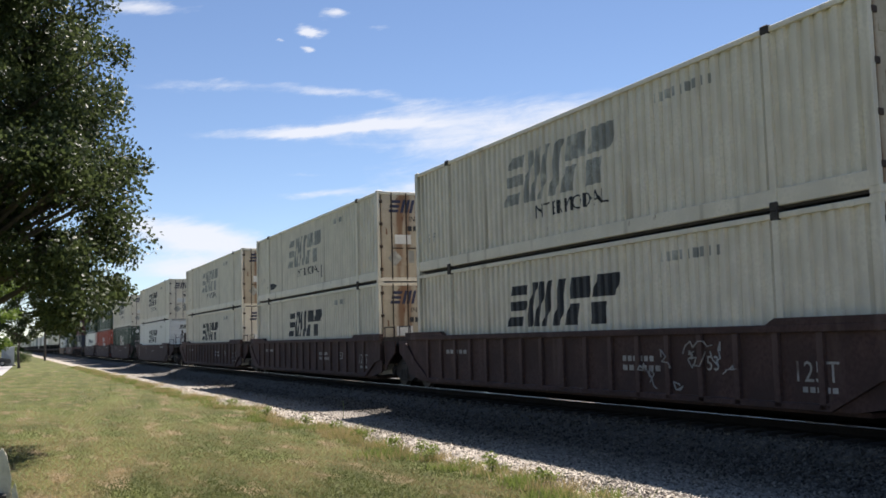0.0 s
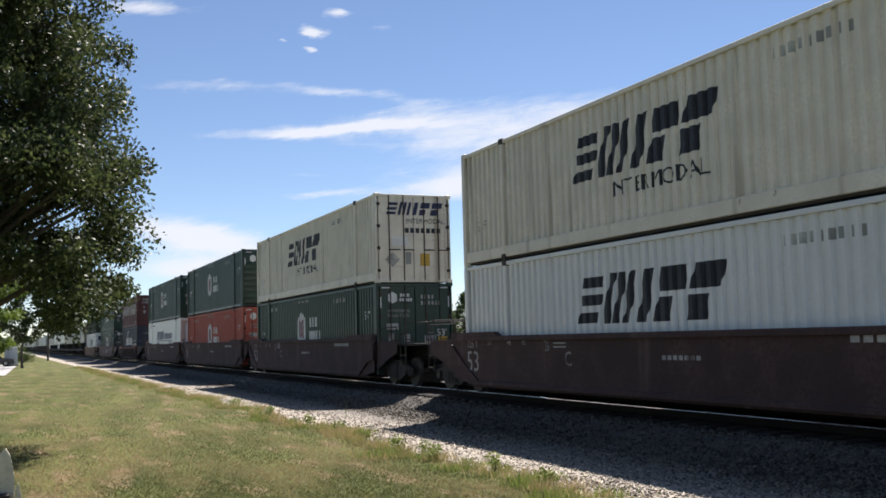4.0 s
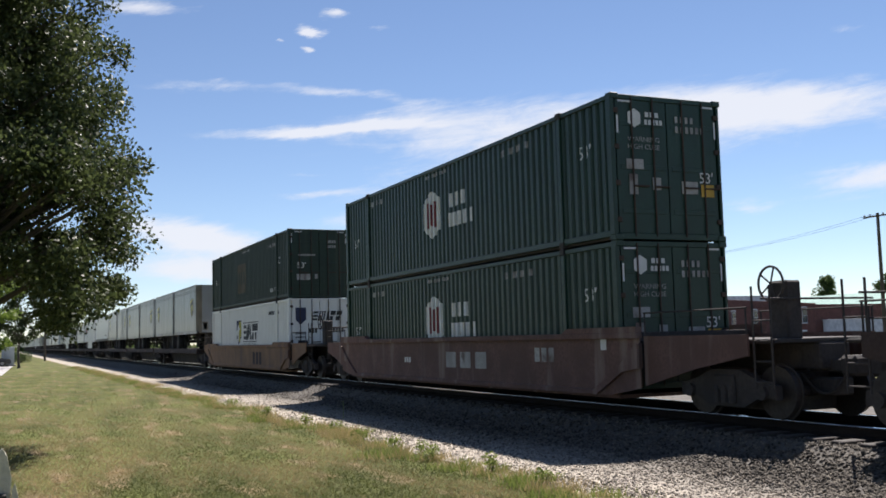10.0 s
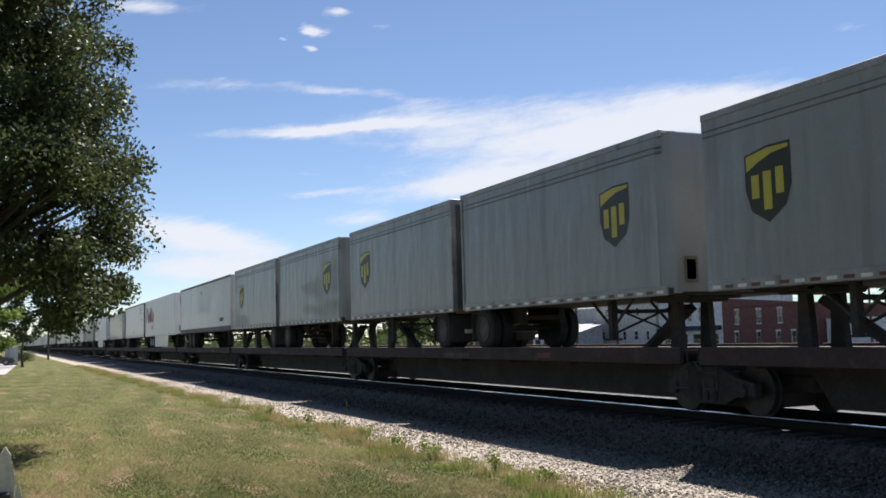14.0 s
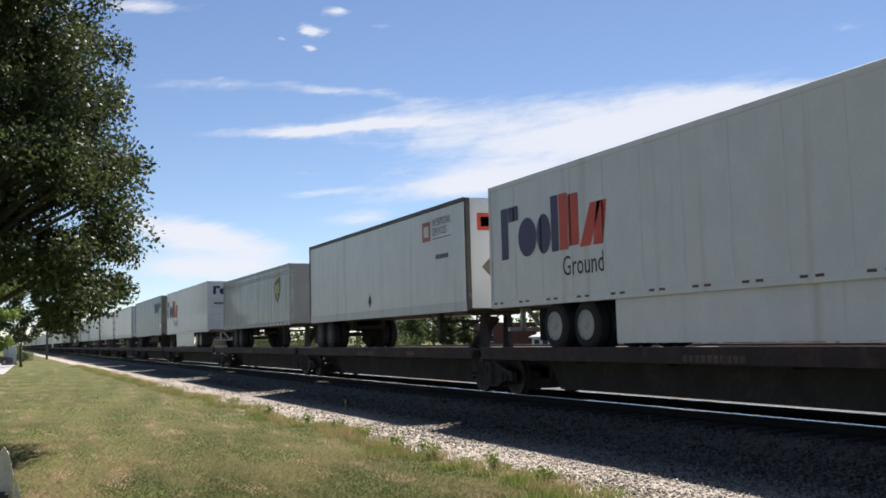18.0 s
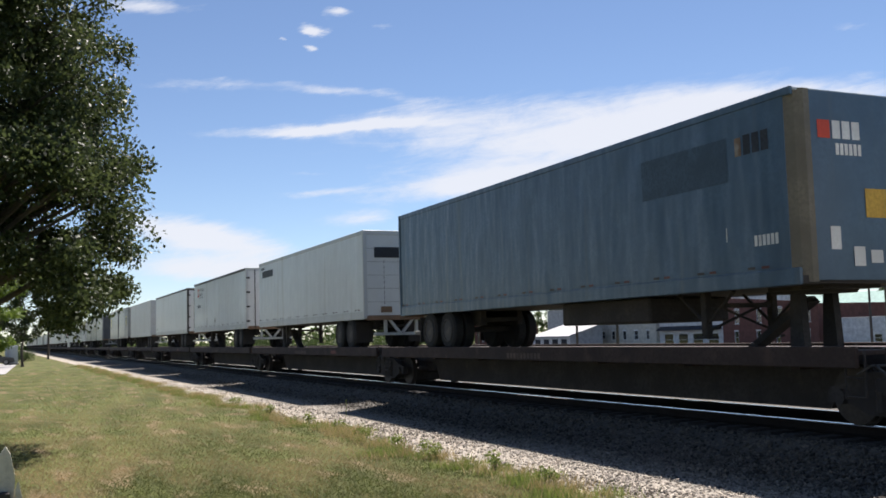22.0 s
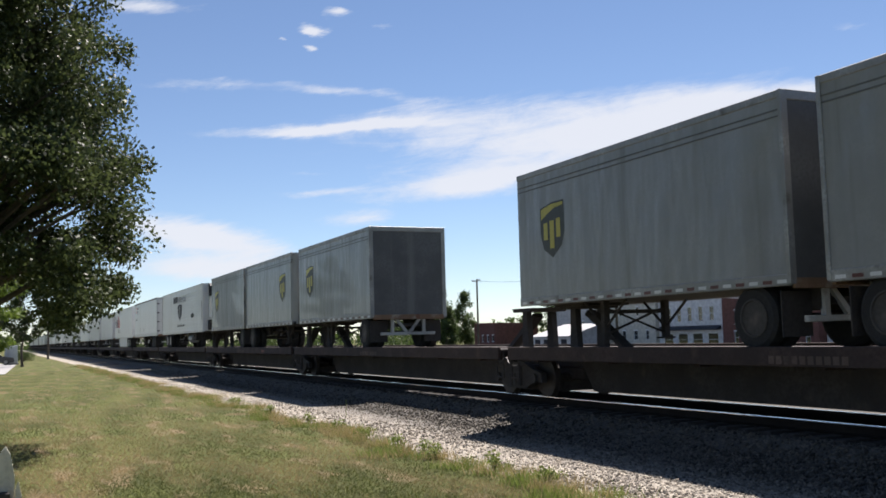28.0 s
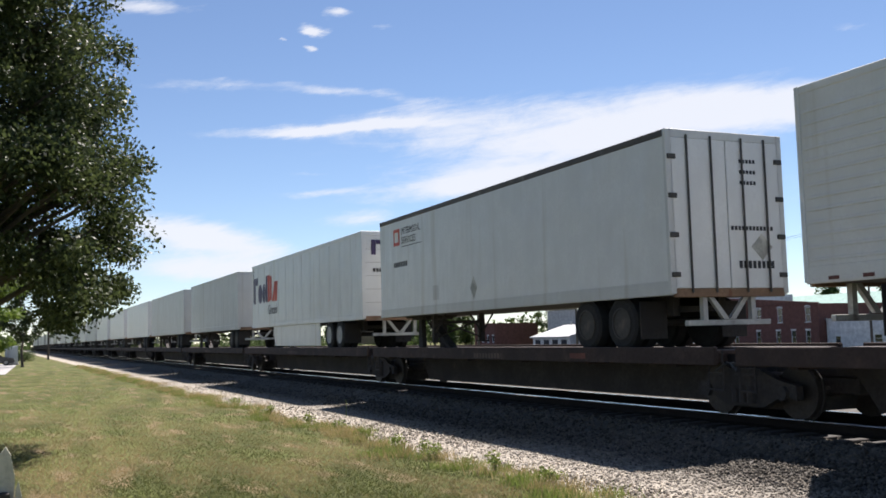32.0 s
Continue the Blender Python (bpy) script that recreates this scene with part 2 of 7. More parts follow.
RUST = (0.16, 0.07, 0.035)
M = {
    "white_box": material("white_container_paint", (0.7, 0.645, 0.53), 0.55, second=(0.4, 0.35, 0.26), patch=0.36, streak=1.2, rust=(RUST, 0.16), vary=0.1),
    "white_new": material("clean_white_paint", (0.69, 0.69, 0.66), 0.4, second=(0.46, 0.44, 0.39), patch=0.25, streak=1.0, vary=0.05),
    "green": material("dark_green_paint", (0.008, 0.036, 0.022), 0.45, second=(0.016, 0.045, 0.03), patch=0.3, streak=1.2, vary=0.2),
    "green_old": material("faded_green_paint", (0.01, 0.028, 0.016), 0.6, second=(0.03, 0.045, 0.028), patch=0.4, streak=1.2, rust=(RUST, 0.2), vary=0.2),
    "red": material("faded_orange_red_paint", (0.39, 0.08, 0.05), 0.6, second=(0.25, 0.08, 0.055), patch=0.4, streak=1.0, vary=0.15),
    "maroon": material("maroon_paint", (0.085, 0.018, 0.018), 0.55, second=(0.055, 0.018, 0.016), patch=0.3, streak=1.0, vary=0.2),
    "navy": material("navy_paint", (0.015, 0.024, 0.045), 0.55, second=(0.028, 0.034, 0.046), patch=0.3, streak=1.0, vary=0.2),
    "well_brown": material("weathered_red_brown_steel", (0.056, 0.029, 0.025), 0.85, second=(0.09, 0.056, 0.049), patch=0.35, streak=0.6, vary=0.3),
    "well_yellow": material("faded_yellow_steel", (0.21, 0.112, 0.055), 0.75, second=(0.12, 0.07, 0.05), patch=0.5, streak=0.6, rust=(RUST, 0.3), vary=0.2),
    "well_pink": material("chalky_faded_steel", (0.12, 0.064, 0.05), 0.8, second=(0.2, 0.145, 0.12), patch=0.45, streak=0.5, rust=(RUST, 0.3), vary=0.25),
    "chord_red": material("orange_red_steel", (0.14, 0.042, 0.028), 0.7, second=(0.1, 0.05, 0.035), patch=0.4, vary=0.25),
    "deck": material("rusty_brown_deck_steel", (0.042, 0.026, 0.021), 0.85, second=(0.07, 0.043, 0.033), patch=0.35, vary=0.3),
    "black": material("grimy_black_steel", (0.04, 0.034, 0.031), 0.85, second=(0.065, 0.052, 0.043), patch=0.3, vary=0.3),
    "grey_box": material("grey_trailer_paint", (0.225, 0.233, 0.23), 0.45, second=(0.17, 0.17, 0.16), patch=0.35, streak=1.5, vary=0.06, coat=0.25, dents=0.12),
    "grey_rail": material("brushed_aluminium_rail", (0.3, 0.3, 0.29), 0.5, 0.5, second=(0.14, 0.13, 0.115), patch=0.3),
    "tan_post": material("tan_corner_paint", (0.14, 0.118, 0.08), 0.5, second=(0.1, 0.085, 0.06), patch=0.3),
    "white_tr": material("white_trailer_paint", (0.62, 0.63, 0.62), 0.45, second=(0.52, 0.51, 0.47), patch=0.38, streak=1.6, vary=0.05, coat=0.15, dents=0.08),
    "white_tr2": material("dull_white_trailer_paint", (0.5, 0.51, 0.5), 0.5, second=(0.4, 0.385, 0.35), patch=0.4, streak=1.6, vary=0.06, coat=0.1, dents=0.08),
    "blue_tr": material("slate_blue_trailer_paint", (0.055, 0.1, 0.15), 0.45, second=(0.08, 0.11, 0.13), patch=0.35, streak=1.5, vary=0.12, coat=0.2, dents=0.1),
    "tyre": material("black_rubber", (0.02, 0.0195, 0.019), 0.95, second=(0.034, 0.031, 0.028), patch=0.3),
    "rim": material("dull_white_wheel_paint", (0.3, 0.3, 0.285), 0.5, second=(0.16, 0.14, 0.12), patch=0.35),
    "rim_dark": material("grimy_wheel_rim", (0.042, 0.037, 0.033), 0.7, second=(0.12, 0.1, 0.08), patch=0.4),
    "deck_mark": material("worn_brown_lettering", (0.1, 0.07, 0.055), 0.8, second=(0.04, 0.025, 0.02), patch=0.5, bump=0),
    "wheel": material("worn_wheel_steel", (0.05, 0.042, 0.037), 0.6, 0.4),
    "rail": material("dark_rail_steel", (0.016, 0.013, 0.011), 0.8),
    "railtop": polished("polished_rail_steel", (0.86, 0.86, 0.87), 0.03),
    "tie": material("creosoted_timber", (0.03, 0.025, 0.021), 0.9, second=(0.06, 0.05, 0.042), patch=0.4, random=0.3),
    "ink": material("faded_black_lettering", (0.02, 0.022, 0.028), 0.6, vary=0.4, bump=0),
    "ink_blue": material("dark_blue_lettering", (0.018, 0.025, 0.07), 0.6, vary=0.3, bump=0),
    "ghost": material("worn_off_lettering", (0.3, 0.3, 0.27), 0.6, second=(0.5, 0.49, 0.43), patch=0.55, vary=0.3, bump=0),
    "chalk": material("white_lettering", (0.66, 0.66, 0.63), 0.6, second=(0.4, 0.38, 0.35), patch=0.3, vary=0.15, bump=0),
    "chalk_old": material("worn_white_lettering", (0.34, 0.33, 0.31), 0.7, second=(0.12, 0.09, 0.08), patch=0.5, vary=0.3, bump=0),
    "purple": material("dark_purple_lettering", (0.03, 0.015, 0.075), 0.5, vary=0.15, bump=0),
    "orange": material("orange_red_lettering", (0.55, 0.05, 0.015), 0.5, vary=0.15, bump=0),
    "shield_brown": material("dark_brown_enamel", (0.022, 0.022, 0.008), 0.45, vary=0.2, bump=0),
    "shield_gold": material("gold_enamel", (0.44, 0.38, 0.04), 0.45, vary=0.15, bump=0),
    "hex_red": material("dark_red_lettering", (0.2, 0.015, 0.02), 0.5, vary=0.2, bump=0),
    "yellow": material("yellow_sticker", (0.5, 0.3, 0.03), 0.5, vary=0.2, bump=0),
    "tape_red": material("red_reflective_tape", (0.1, 0.026, 0.024), 0.4, vary=0.1, bump=0),
    "tape_white": material("white_reflective_tape", (0.62, 0.62, 0.62), 0.4, vary=0.1, bump=0),
    "reefer_dark": material("black_grille", (0.012, 0.012, 0.013), 0.6),
}


# ---- mesh tools ----
class Shape:
    """Gathers boxes, rods and plates into one mesh."""

    def __init__(self):
        self.v, self.f = [], []

    def add(self, verts, faces):
        n = len(self.v)
        self.v += [tuple(p) for p in verts]
        self.f += [tuple(i + n for i in f) for f in faces]
        return self

    def box(self, x0, x1, y0, y1, z0, z1, c=0.0):
        if c <= 0:
            v = [(x, y, z) for x in (x0, x1) for y in (y0, y1) for z in (z0, z1)]
            return self.add(v, [(0, 1, 3, 2), (4, 6, 7, 5), (0, 4, 5, 1), (2, 3, 7, 6), (0, 2, 6, 4), (1, 5, 7, 3)])
        c = min(c, (x1 - x0) / 2.1, (y1 - y0) / 2.1, (z1 - z0) / 2.1)
        lo, hi = (x0, y0, z0), (x1, y1, z1)
        v, index = [], {}
        for i in range(8):
            s = [(i >> k) & 1 for k in range(3)]
            for axis in range(3):
                p = []
                for k in range(3):
                    edge = hi[k] if s[k] else lo[k]
                    p.append(edge if k == axis else edge + (-c if s[k] else c))
                index[i, axis] = len(v)
                v.append(p)
        faces = []
        for axis in range(3):
            a, b = (axis + 1) % 3, (axis + 2) % 3
            for side in (0, 1):
                ring = [(0, 0), (1, 0), (1, 1), (0, 1)]
                q = [index[(side << axis) | (u << a) | (w << b), axis] for u, w in ring]
                faces.append(tuple(q if side else q[::-1]))
        for axis in range(3):
            a, b = (axis + 1) % 3, (axis + 2) % 3
            for u in (0, 1):
                for w in (0, 1):
                    i0, i1 = (u << a) | (w << b), (1 << axis) | (u << a) | (w << b)
                    q = [index[i0, a], index[i1, a], index[i1, b], index[i0, b]]
                    faces.append(tuple(q if u == w else q[::-1]))
        for i in range(8):
            q = [index[i, k] for k in range(3)]
            faces.append(tuple(q if bin(i).count("1") % 2 else q[::-1]))
        return self.add(v, faces)

    def rod(self, a, b, r, n=10, r2=None):
        """A round bar from a to b, tapering to r2."""
        a, b = Vector(a), Vector(b)
        d = (b - a).normalized()
        u = d.orthogonal().normalized()
        w = d.cross(u)
        r2 = r if r2 is None else r2
        v = []
        for p, q in ((a, r), (b, r2)):
            v += [p + (u * math.cos(k * math.tau / n) + w * math.sin(k * math.tau / n)) * q for k in range(n)]
        f = [(k, (k + 1) % n, n + (k + 1) % n, n + k) for k in range(n)] + [tuple(range(n))[::-1], tuple(range(n, 2 * n))]
        return self.add(v, f)

    def lathe(self, centre, axis, rings, n=20):
        """Rings of (offset along the axis, radius) turned round it, closed at both ends."""
        d = Vector(axis).normalized()
        u = d.orthogonal().normalized()
        w = d.cross(u)
        c = Vector(centre)
        v = []
        for off, r in rings:
            v += [c + d * off + (u * math.cos(k * math.tau / n) + w * math.sin(k * math.tau / n)) * r for k in range(n)]
        f = []
        for i in range(len(rings) - 1):
            f += [(i * n + k, i * n + (k + 1) % n, (i + 1) * n + (k + 1) % n, (i + 1) * n + k) for k in range(n)]
        f += [tuple(range(n))[::-1], tuple(range((len(rings) - 1) * n, len(rings) * n))]
        return self.add(v, f)

    def prism(self, pts, axis, a, b):
        """A flat outline pushed from a to b along an axis; pts give the two other coordinates in order."""
        n = len(pts)

        def at(p, d):
            q = list(p)
            q.insert(axis, d)
            return q
        v = [at(p, a) for p in pts] + [at(p, b) for p in pts]
        f = [tuple(range(n)), tuple(range(2 * n - 1, n - 1, -1))] + [(k, n + k, n + (k + 1) % n, (k + 1) % n) for k in range(n)]
        return self.add(v, f)

    def mesh(self, name, mat, weld=False):
        me = bpy.data.meshes.new(name)
        me.from_pydata(self.v, [], self.f)
        if mat:
            me.materials.append(mat)
        bm = bmesh.new()
        bm.from_mesh(me)
        if weld:
            bmesh.ops.remove_doubles(bm, verts=bm.verts, dist=0.0005)
        bmesh.ops.recalc_face_normals(bm, faces=bm.faces)
        bm.to_mesh(me)
        bm.free()
        return me


def part(name, shape, mat, parent=None, label="", smooth=False):
    """Links a shape, or a mesh that other parts share, as one object under a thing or a part."""
    me = shape if isinstance(shape, bpy.types.Mesh) else shape.mesh(name, M[mat] if isinstance(mat, str) else mat)
    if smooth and not isinstance(shape, bpy.types.Mesh):
        me.shade_smooth()
    ob = new(name, me)
    ob.parent = parent
    return tagged(ob, label)


def thing(name, label, category, group="", kind=""):
    return tagged(new(name), label, category, group, kind)


SHARED = {}


def once(key, build):
    if key not in SHARED:
        SHARED[key] = build()
    return SHARED[key]


def box(*a, c=0.0):
    return Shape().box(*a, c=c)


# ---- lettering and marks ----
TEXT = {}


def text_outline(words):
    """Flat letters, one unit high, as vertices (x, z) and faces."""
    if words not in TEXT:
        cu = bpy.data.curves.new("letters", "FONT")
        cu.body, cu.size, cu.resolution_u = words, 1.0, 2
        ob = bpy.data.objects.new("letters", cu)
        me = bpy.data.meshes.new_from_object(ob)
        v = [(p.co.x, p.co.y) for p in me.vertices]
        f = [tuple(p.vertices) for p in me.polygons]
        bpy.data.objects.remove(ob)
        bpy.data.meshes.remove(me)
        lo, hi = min(p[1] for p in v), max(p[1] for p in v)
        x0 = min(p[0] for p in v)
        TEXT[words] = ([((x - x0) / (hi - lo), (z - lo) / (hi - lo)) for x, z in v], f)
    return TEXT[words]


class Marks:
    """Flat paint on a side or an end: shapes in (along, up), laid on the surface by a profile."""

    def __init__(self):
        self.v, self.f = [], []

    def poly(self, pts):
        n = len(self.v)
        self.v += pts
        self.f.append(tuple(range(n, n + len(pts))))
        return self

    def bar(self, x0, x1, z0, z1, lean=0.0):
        d = lean * (z1 - z0)
        return self.poly([(x0, z0), (x1, z0), (x1 + d, z1), (x0 + d, z1)])

    def words(self, text, x, z, height, width=None, flip=False):
        v, f = text_outline(text)
        w = max(p[0] for p in v)
        sx = height if width is None else width / w
        n = len(self.v)
        self.v += [(x + p[0] * sx, z + p[1] * height) for p in v]
        self.f += [tuple(i + n for i in q) for q in f]
        return self

    def bars_line(self, x, z, height, width, count, lean=0.0, gap=0.28):
        """Lettering that stays unread: a row of bars."""
        step = width / count
        for k in range(count):
            self.bar(x + k * step, x + (k + 1 - gap) * step, z, z + height, lean)
        return self

    def on_side(self, name, mat, parent, profile, label="", breaks=()):
        """Laid on the side that faces the camera; profile(x) gives its y, breaks where that bends."""
        bm = bmesh.new()
        vs = [bm.verts.new((x, 0, z)) for x, z in self.v]
        for f in self.f:
            try:
                bm.faces.new([vs[i] for i in f])
            except ValueError:
                pass
        if self.v:
            lo, hi = min(p[0] for p in self.v), max(p[0] for p in self.v)
            for b in breaks:
                if lo < b < hi:
                    bmesh.ops.bisect_plane(bm, geom=bm.verts[:] + bm.edges[:] + bm.faces[:], plane_co=(b, 0, 0), plane_no=(1, 0, 0))
        for v in bm.verts:
            v.co.y = profile(v.co.x) - 0.004
        bmesh.ops.recalc_face_normals(bm, faces=bm.faces)
        for f in bm.faces:
            if f.normal.y > 0:
                f.normal_flip()
        me = bpy.data.meshes.new(name)
        bm.to_mesh(me)
        bm.free()
        me.materials.append(M[mat])
        return tagged(part(name, me, None, parent, label), kind="stuff" if len(self.f) > 2 else "")

    def on_end(self, name, mat, parent, x, label=""):
        """Laid on the end that faces forward (+x); along runs from the near side to the far one."""
        me = bpy.data.meshes.new(name)
        me.from_pydata([(x + 0.004, y, z) for y, z in self.v], [], self.f)
        me.materials.append(M[mat])
        return tagged(part(name, me, None, parent, label), kind="stuff" if len(self.f) > 2 else "")


# ---- containers ----
WIDE = 2.59
PITCH_C = 0.262


def rib(x):
    """Depth of a corrugated wall at x: 0 at the crests, 1 in the troughs."""
    u = (x / PITCH_C) % 1.0
    if u < 0.42:
        return 0.0
    if u < 0.54:
        return (u - 0.42) / 0.12
    if u < 0.88:
        return 1.0
    return (1.0 - u) / 0.12


def rib_breaks(a, b):
    out = []
    k = math.floor(a / PITCH_C)
    while k * PITCH_C < b:
        out += [x for x in ((k + q) * PITCH_C for q in (0.0, 0.42, 0.54, 0.88)) if a < x < b]
        k += 1
    return out


def corrugated(a, b, z0, z1, y, depth, sign, along="x"):
    """A folded sheet from a to b; sign +1 folds towards +y (or -x for an end)."""
    xs = [a] + rib_breaks(a, b) + [b]
    s = Shape()
    v, f = [], []
    for x in xs:
        d = y + sign * depth * rib(x)
        for z in (z0, z1):
            v.append((x, d, z) if along == "x" else (d, x, z))
    for k in range(len(xs) - 1):
        f.append((2 * k, 2 * k + 2, 2 * k + 3, 2 * k + 1))
    return s.add(v, f)


def container(length, height, paint, label, doors=True, dash=None, marks=None, reefer=False, smooth=False, old_doors=None, rail=None):
    """A container: its base at z = 0, its rear end at x = 0, its middle at y = 0; marks(root, side, front) paints it."""
    root = thing("container", label, "container", "containers on the train")
    w, h, L = WIDE / 2, height, length
    key = (L, h, paint, smooth)
    inset = 0.058
    sill = 0.34 if paint == "white_box" else 0.2
    posts = [0.0, L] if L < 13 else [0.0, 2.2, L - (L - 12.19) / 2, L]
    for sgn, nm in ((-1, "near"), (1, "far")):
        if smooth:
            me = once(key + ("side", sgn), lambda: box(0.1, L - 0.1, sgn * (w - 0.012) - 0.02, sgn * (w - 0.012) + 0.02, 0.16, h - 0.1).mesh("side_panel", M[paint]))
            part("side_panel", me, None, root)
        else:
            me = once(key + ("side", sgn), lambda: corrugated(0.1, L - 0.1, sill - 0.03, h - 0.1, sgn * (w - 0.006), inset, -sgn).mesh("side_panel", M[paint]))
            part("side_panel", me, None, root)
        part("top_rail", once(key + ("top", sgn), lambda: box(0.05, L - 0.05, sgn * w - 0.03, sgn * w + 0.03, h - 0.12, h - 0.03, c=0.01).mesh("top_rail", M[rail or paint])), None, root)
        part("bottom_rail", once(key + ("bot", sgn), lambda: box(0.05, L - 0.05, sgn * (w - 0.02) - 0.05, sgn * (w - 0.02) + 0.03, 0.075, sill, c=0.012).mesh("bottom_rail", M[rail or paint])), None, root)
        for k, x in enumerate(posts):
            mid = 0 < k < len(posts) - 1
            hw = 0.07 if mid else 0.085
            cx = min(max(x, hw), L - hw)
            part("lift_post" if mid else "corner_post", once(key + ("post", sgn, k), lambda: box(cx - hw, cx + hw, sgn * w - 0.05, sgn * w + (0.008 if sgn > 0 else 0.05) if sgn > 0 else sgn * w + 0.05, 0.1, h - 0.1, c=0.012).mesh("corner_post", M[paint])), None, root)
            out = 0.035 if mid else 0.012
            for z in ((0.0, 0.14 if mid else 0.12), (h - (0.14 if mid else 0.118), h)):
                part("corner_casting", once(("cast", L, h, sgn, k, z, paint if not mid else ""), lambda: box(cx - (0.085 if mid else 0.1), cx + (0.085 if mid else 0.1), sgn * w - (0.03 + out if sgn < 0 else 0.15), sgn * w + (0.15 if sgn < 0 else 0.03 + out), z[0], z[1], c=0.015).mesh("corner_casting", M["black"] if mid else M[paint])), None, root)
    part("roof", once(key + ("roof",), lambda: box(0.05, L - 0.05, -w + 0.02, w - 0.02, h - 0.06, h - 0.02).mesh("roof", M[paint])), None, root)
    part("floor_frame", once((L, "floor"), lambda: box(0.05, L - 0.05, -w + 0.05, w - 0.05, 0.03, 0.15).mesh("floor_frame", M["black"])), None, root)
    # rear wall, folded
    part("rear_wall", once(key + ("rear",), lambda: box(0.02, 0.06, -w + 0.06, w - 0.06, 0.1, h - 0.1).mesh("rear_wall", M[paint])), None, root)
    if reefer:
        part("nose_wall", box(L - 0.45, L - 0.4, -w + 0.06, w - 0.06, 0.1, h - 0.1), paint, root)
        part("cooling_unit", box(L - 0.4, L - 0.05, -w + 0.35, w - 0.3, 0.12, h - 0.35, c=0.08), "white_new", root, "white moulded cooling unit with dark grille")
        part("grille", box(L - 0.06, L - 0.03, 0.15, w - 0.45, 0.5, h - 0.55, c=0.03), "reefer_dark", root)
        part("fan_opening", box(L - 0.06, L - 0.03, -w + 0.5, -0.1, h - 1.15, h - 0.75, c=0.03), "reefer_dark", root)
        part("header", box(L - 0.12, L, -w + 0.08, w - 0.08, h - 0.2, h - 0.03, c=0.01), paint, root)
    elif doors:
        dp = old_doors or paint
        for sgn in (-1, 1):
            y0, y1 = (-w + 0.09, -0.012) if sgn < 0 else (0.012, w - 0.09)
            leaf = part("door", once(key + ("door", sgn, dp), lambda: box(L - 0.07, L - 0.03, y0, y1, 0.14, h - 0.12, c=0.008).mesh("door", M[dp])), None, root)
            for k in range(2):
                y = y0 + (y1 - y0) * (0.3 + 0.42 * k)
                part("lock_rod", once(("rod", L, h, y), lambda: Shape().rod((L - 0.005, y, 0.08), (L - 0.005, y, h - 0.06), 0.019, 8).mesh("lock_rod", M["rodmat"])), None, leaf)
                part("door_handle", once(("hnd", L, y), lambda: box(L - 0.01, L + 0.02, y, y + 0.36, 1.05, 1.085, c=0.006).mesh("door_handle", M["rodmat"])), None, leaf)
            for k in range(4):
                z = 0.35 + k * (h - 0.75) / 3
                yy = y0 - 0.07 if sgn < 0 else y1 - 0.05
                part("hinge", once(("hinge", L, h, sgn, k), lambda: box(L - 0.035, L + 0.004, yy, yy + 0.12, z, z + 0.1, c=0.008).mesh("hinge", M["rodmat"])), None, leaf)
            for k in range(3):
                z = 0.14 + (k + 0.5) * (h - 0.3) / 3
                part("door_rib", once(("rib", L, h, sgn, k, dp), lambda: box(L - 0.033, L - 0.018, y0 + 0.08, y1 - 0.06, z - 0.05, z + 0.05, c=0.006).mesh("door_rib", M[dp])), None, leaf)
        part("door_header", once(key + ("head",), lambda: box(L - 0.09, L - 0.01, -w + 0.08, w - 0.08, h - 0.12, h - 0.02, c=0.008).mesh("door_header", M[paint])), None, root)
        part("door_sill", once(key + ("sill",), lambda: box(L - 0.09, L - 0.01, -w + 0.08, w - 0.08, 0.02, 0.14, c=0.008).mesh("door_sill", M[paint])), None, root)
    else:
        n = 9
        wall = part("end_wall", box(L - 0.08, L - 0.055, -w + 0.08, w - 0.08, 0.1, h - 0.1), paint, root)
        for k in range(n):
            z = 0.14 + k * (h - 0.28) / n
            # prism across y: outline in (x, z)
            part("end_rib", Shape().prism([(L - 0.06, z), (L - 0.02, z + 0.05), (L - 0.02, z + 0.2), (L - 0.06, z + 0.25)], 1, -w + 0.08, w - 0.08), paint, wall)
    if paint == "white_box":
        m = Marks()
        for k in range(14):
            for q in (0.0, 0.34):
                m.bar(0.5 + k * (L - 1.2) / 13 + q, 0.62 + k * (L - 1.2) / 13 + q, 0.19, 0.235)
        m.on_side("lashing_slot", "ink", root, lambda x: -w - 0.0125)
    if dash:
        n = int(L / 0.62)
        m = Marks()
        for k in range(n):
            x = 0.3 + k * (L - 0.6) / n
            m.bar(x, x + 0.3, 0.075, 0.125)
        m.on_side("reflective_tape", dash, root, lambda x: -w - 0.052 + 0.02)
    if marks:
        prof = (lambda x: -w + 0.012 - 0.02) if smooth else (lambda x: -w + 0.006 + inset * rib(x))
        brk = [] if smooth else rib_breaks(0, L)

        def side(mk, name, mat, lab=""):
            return mk.on_side(name, mat, root, prof, lab, brk)

        def front(mk, name, mat, lab=""):
            return mk.on_end(name, mat, root, L - 0.015, lab)
        marks(root, side, front)
    return root


M["rodmat"] = material("rusted_lock_rod_steel", (0.055, 0.036, 0.026), 0.75, 0.2)
M["rust_door"] = material("rust_streaked_white_doors", (0.46, 0.4, 0.3), 0.65, second=(0.21, 0.11, 0.055), patch=0.68, streak=0.7, rust=(RUST, 0.55), vary=0.15)


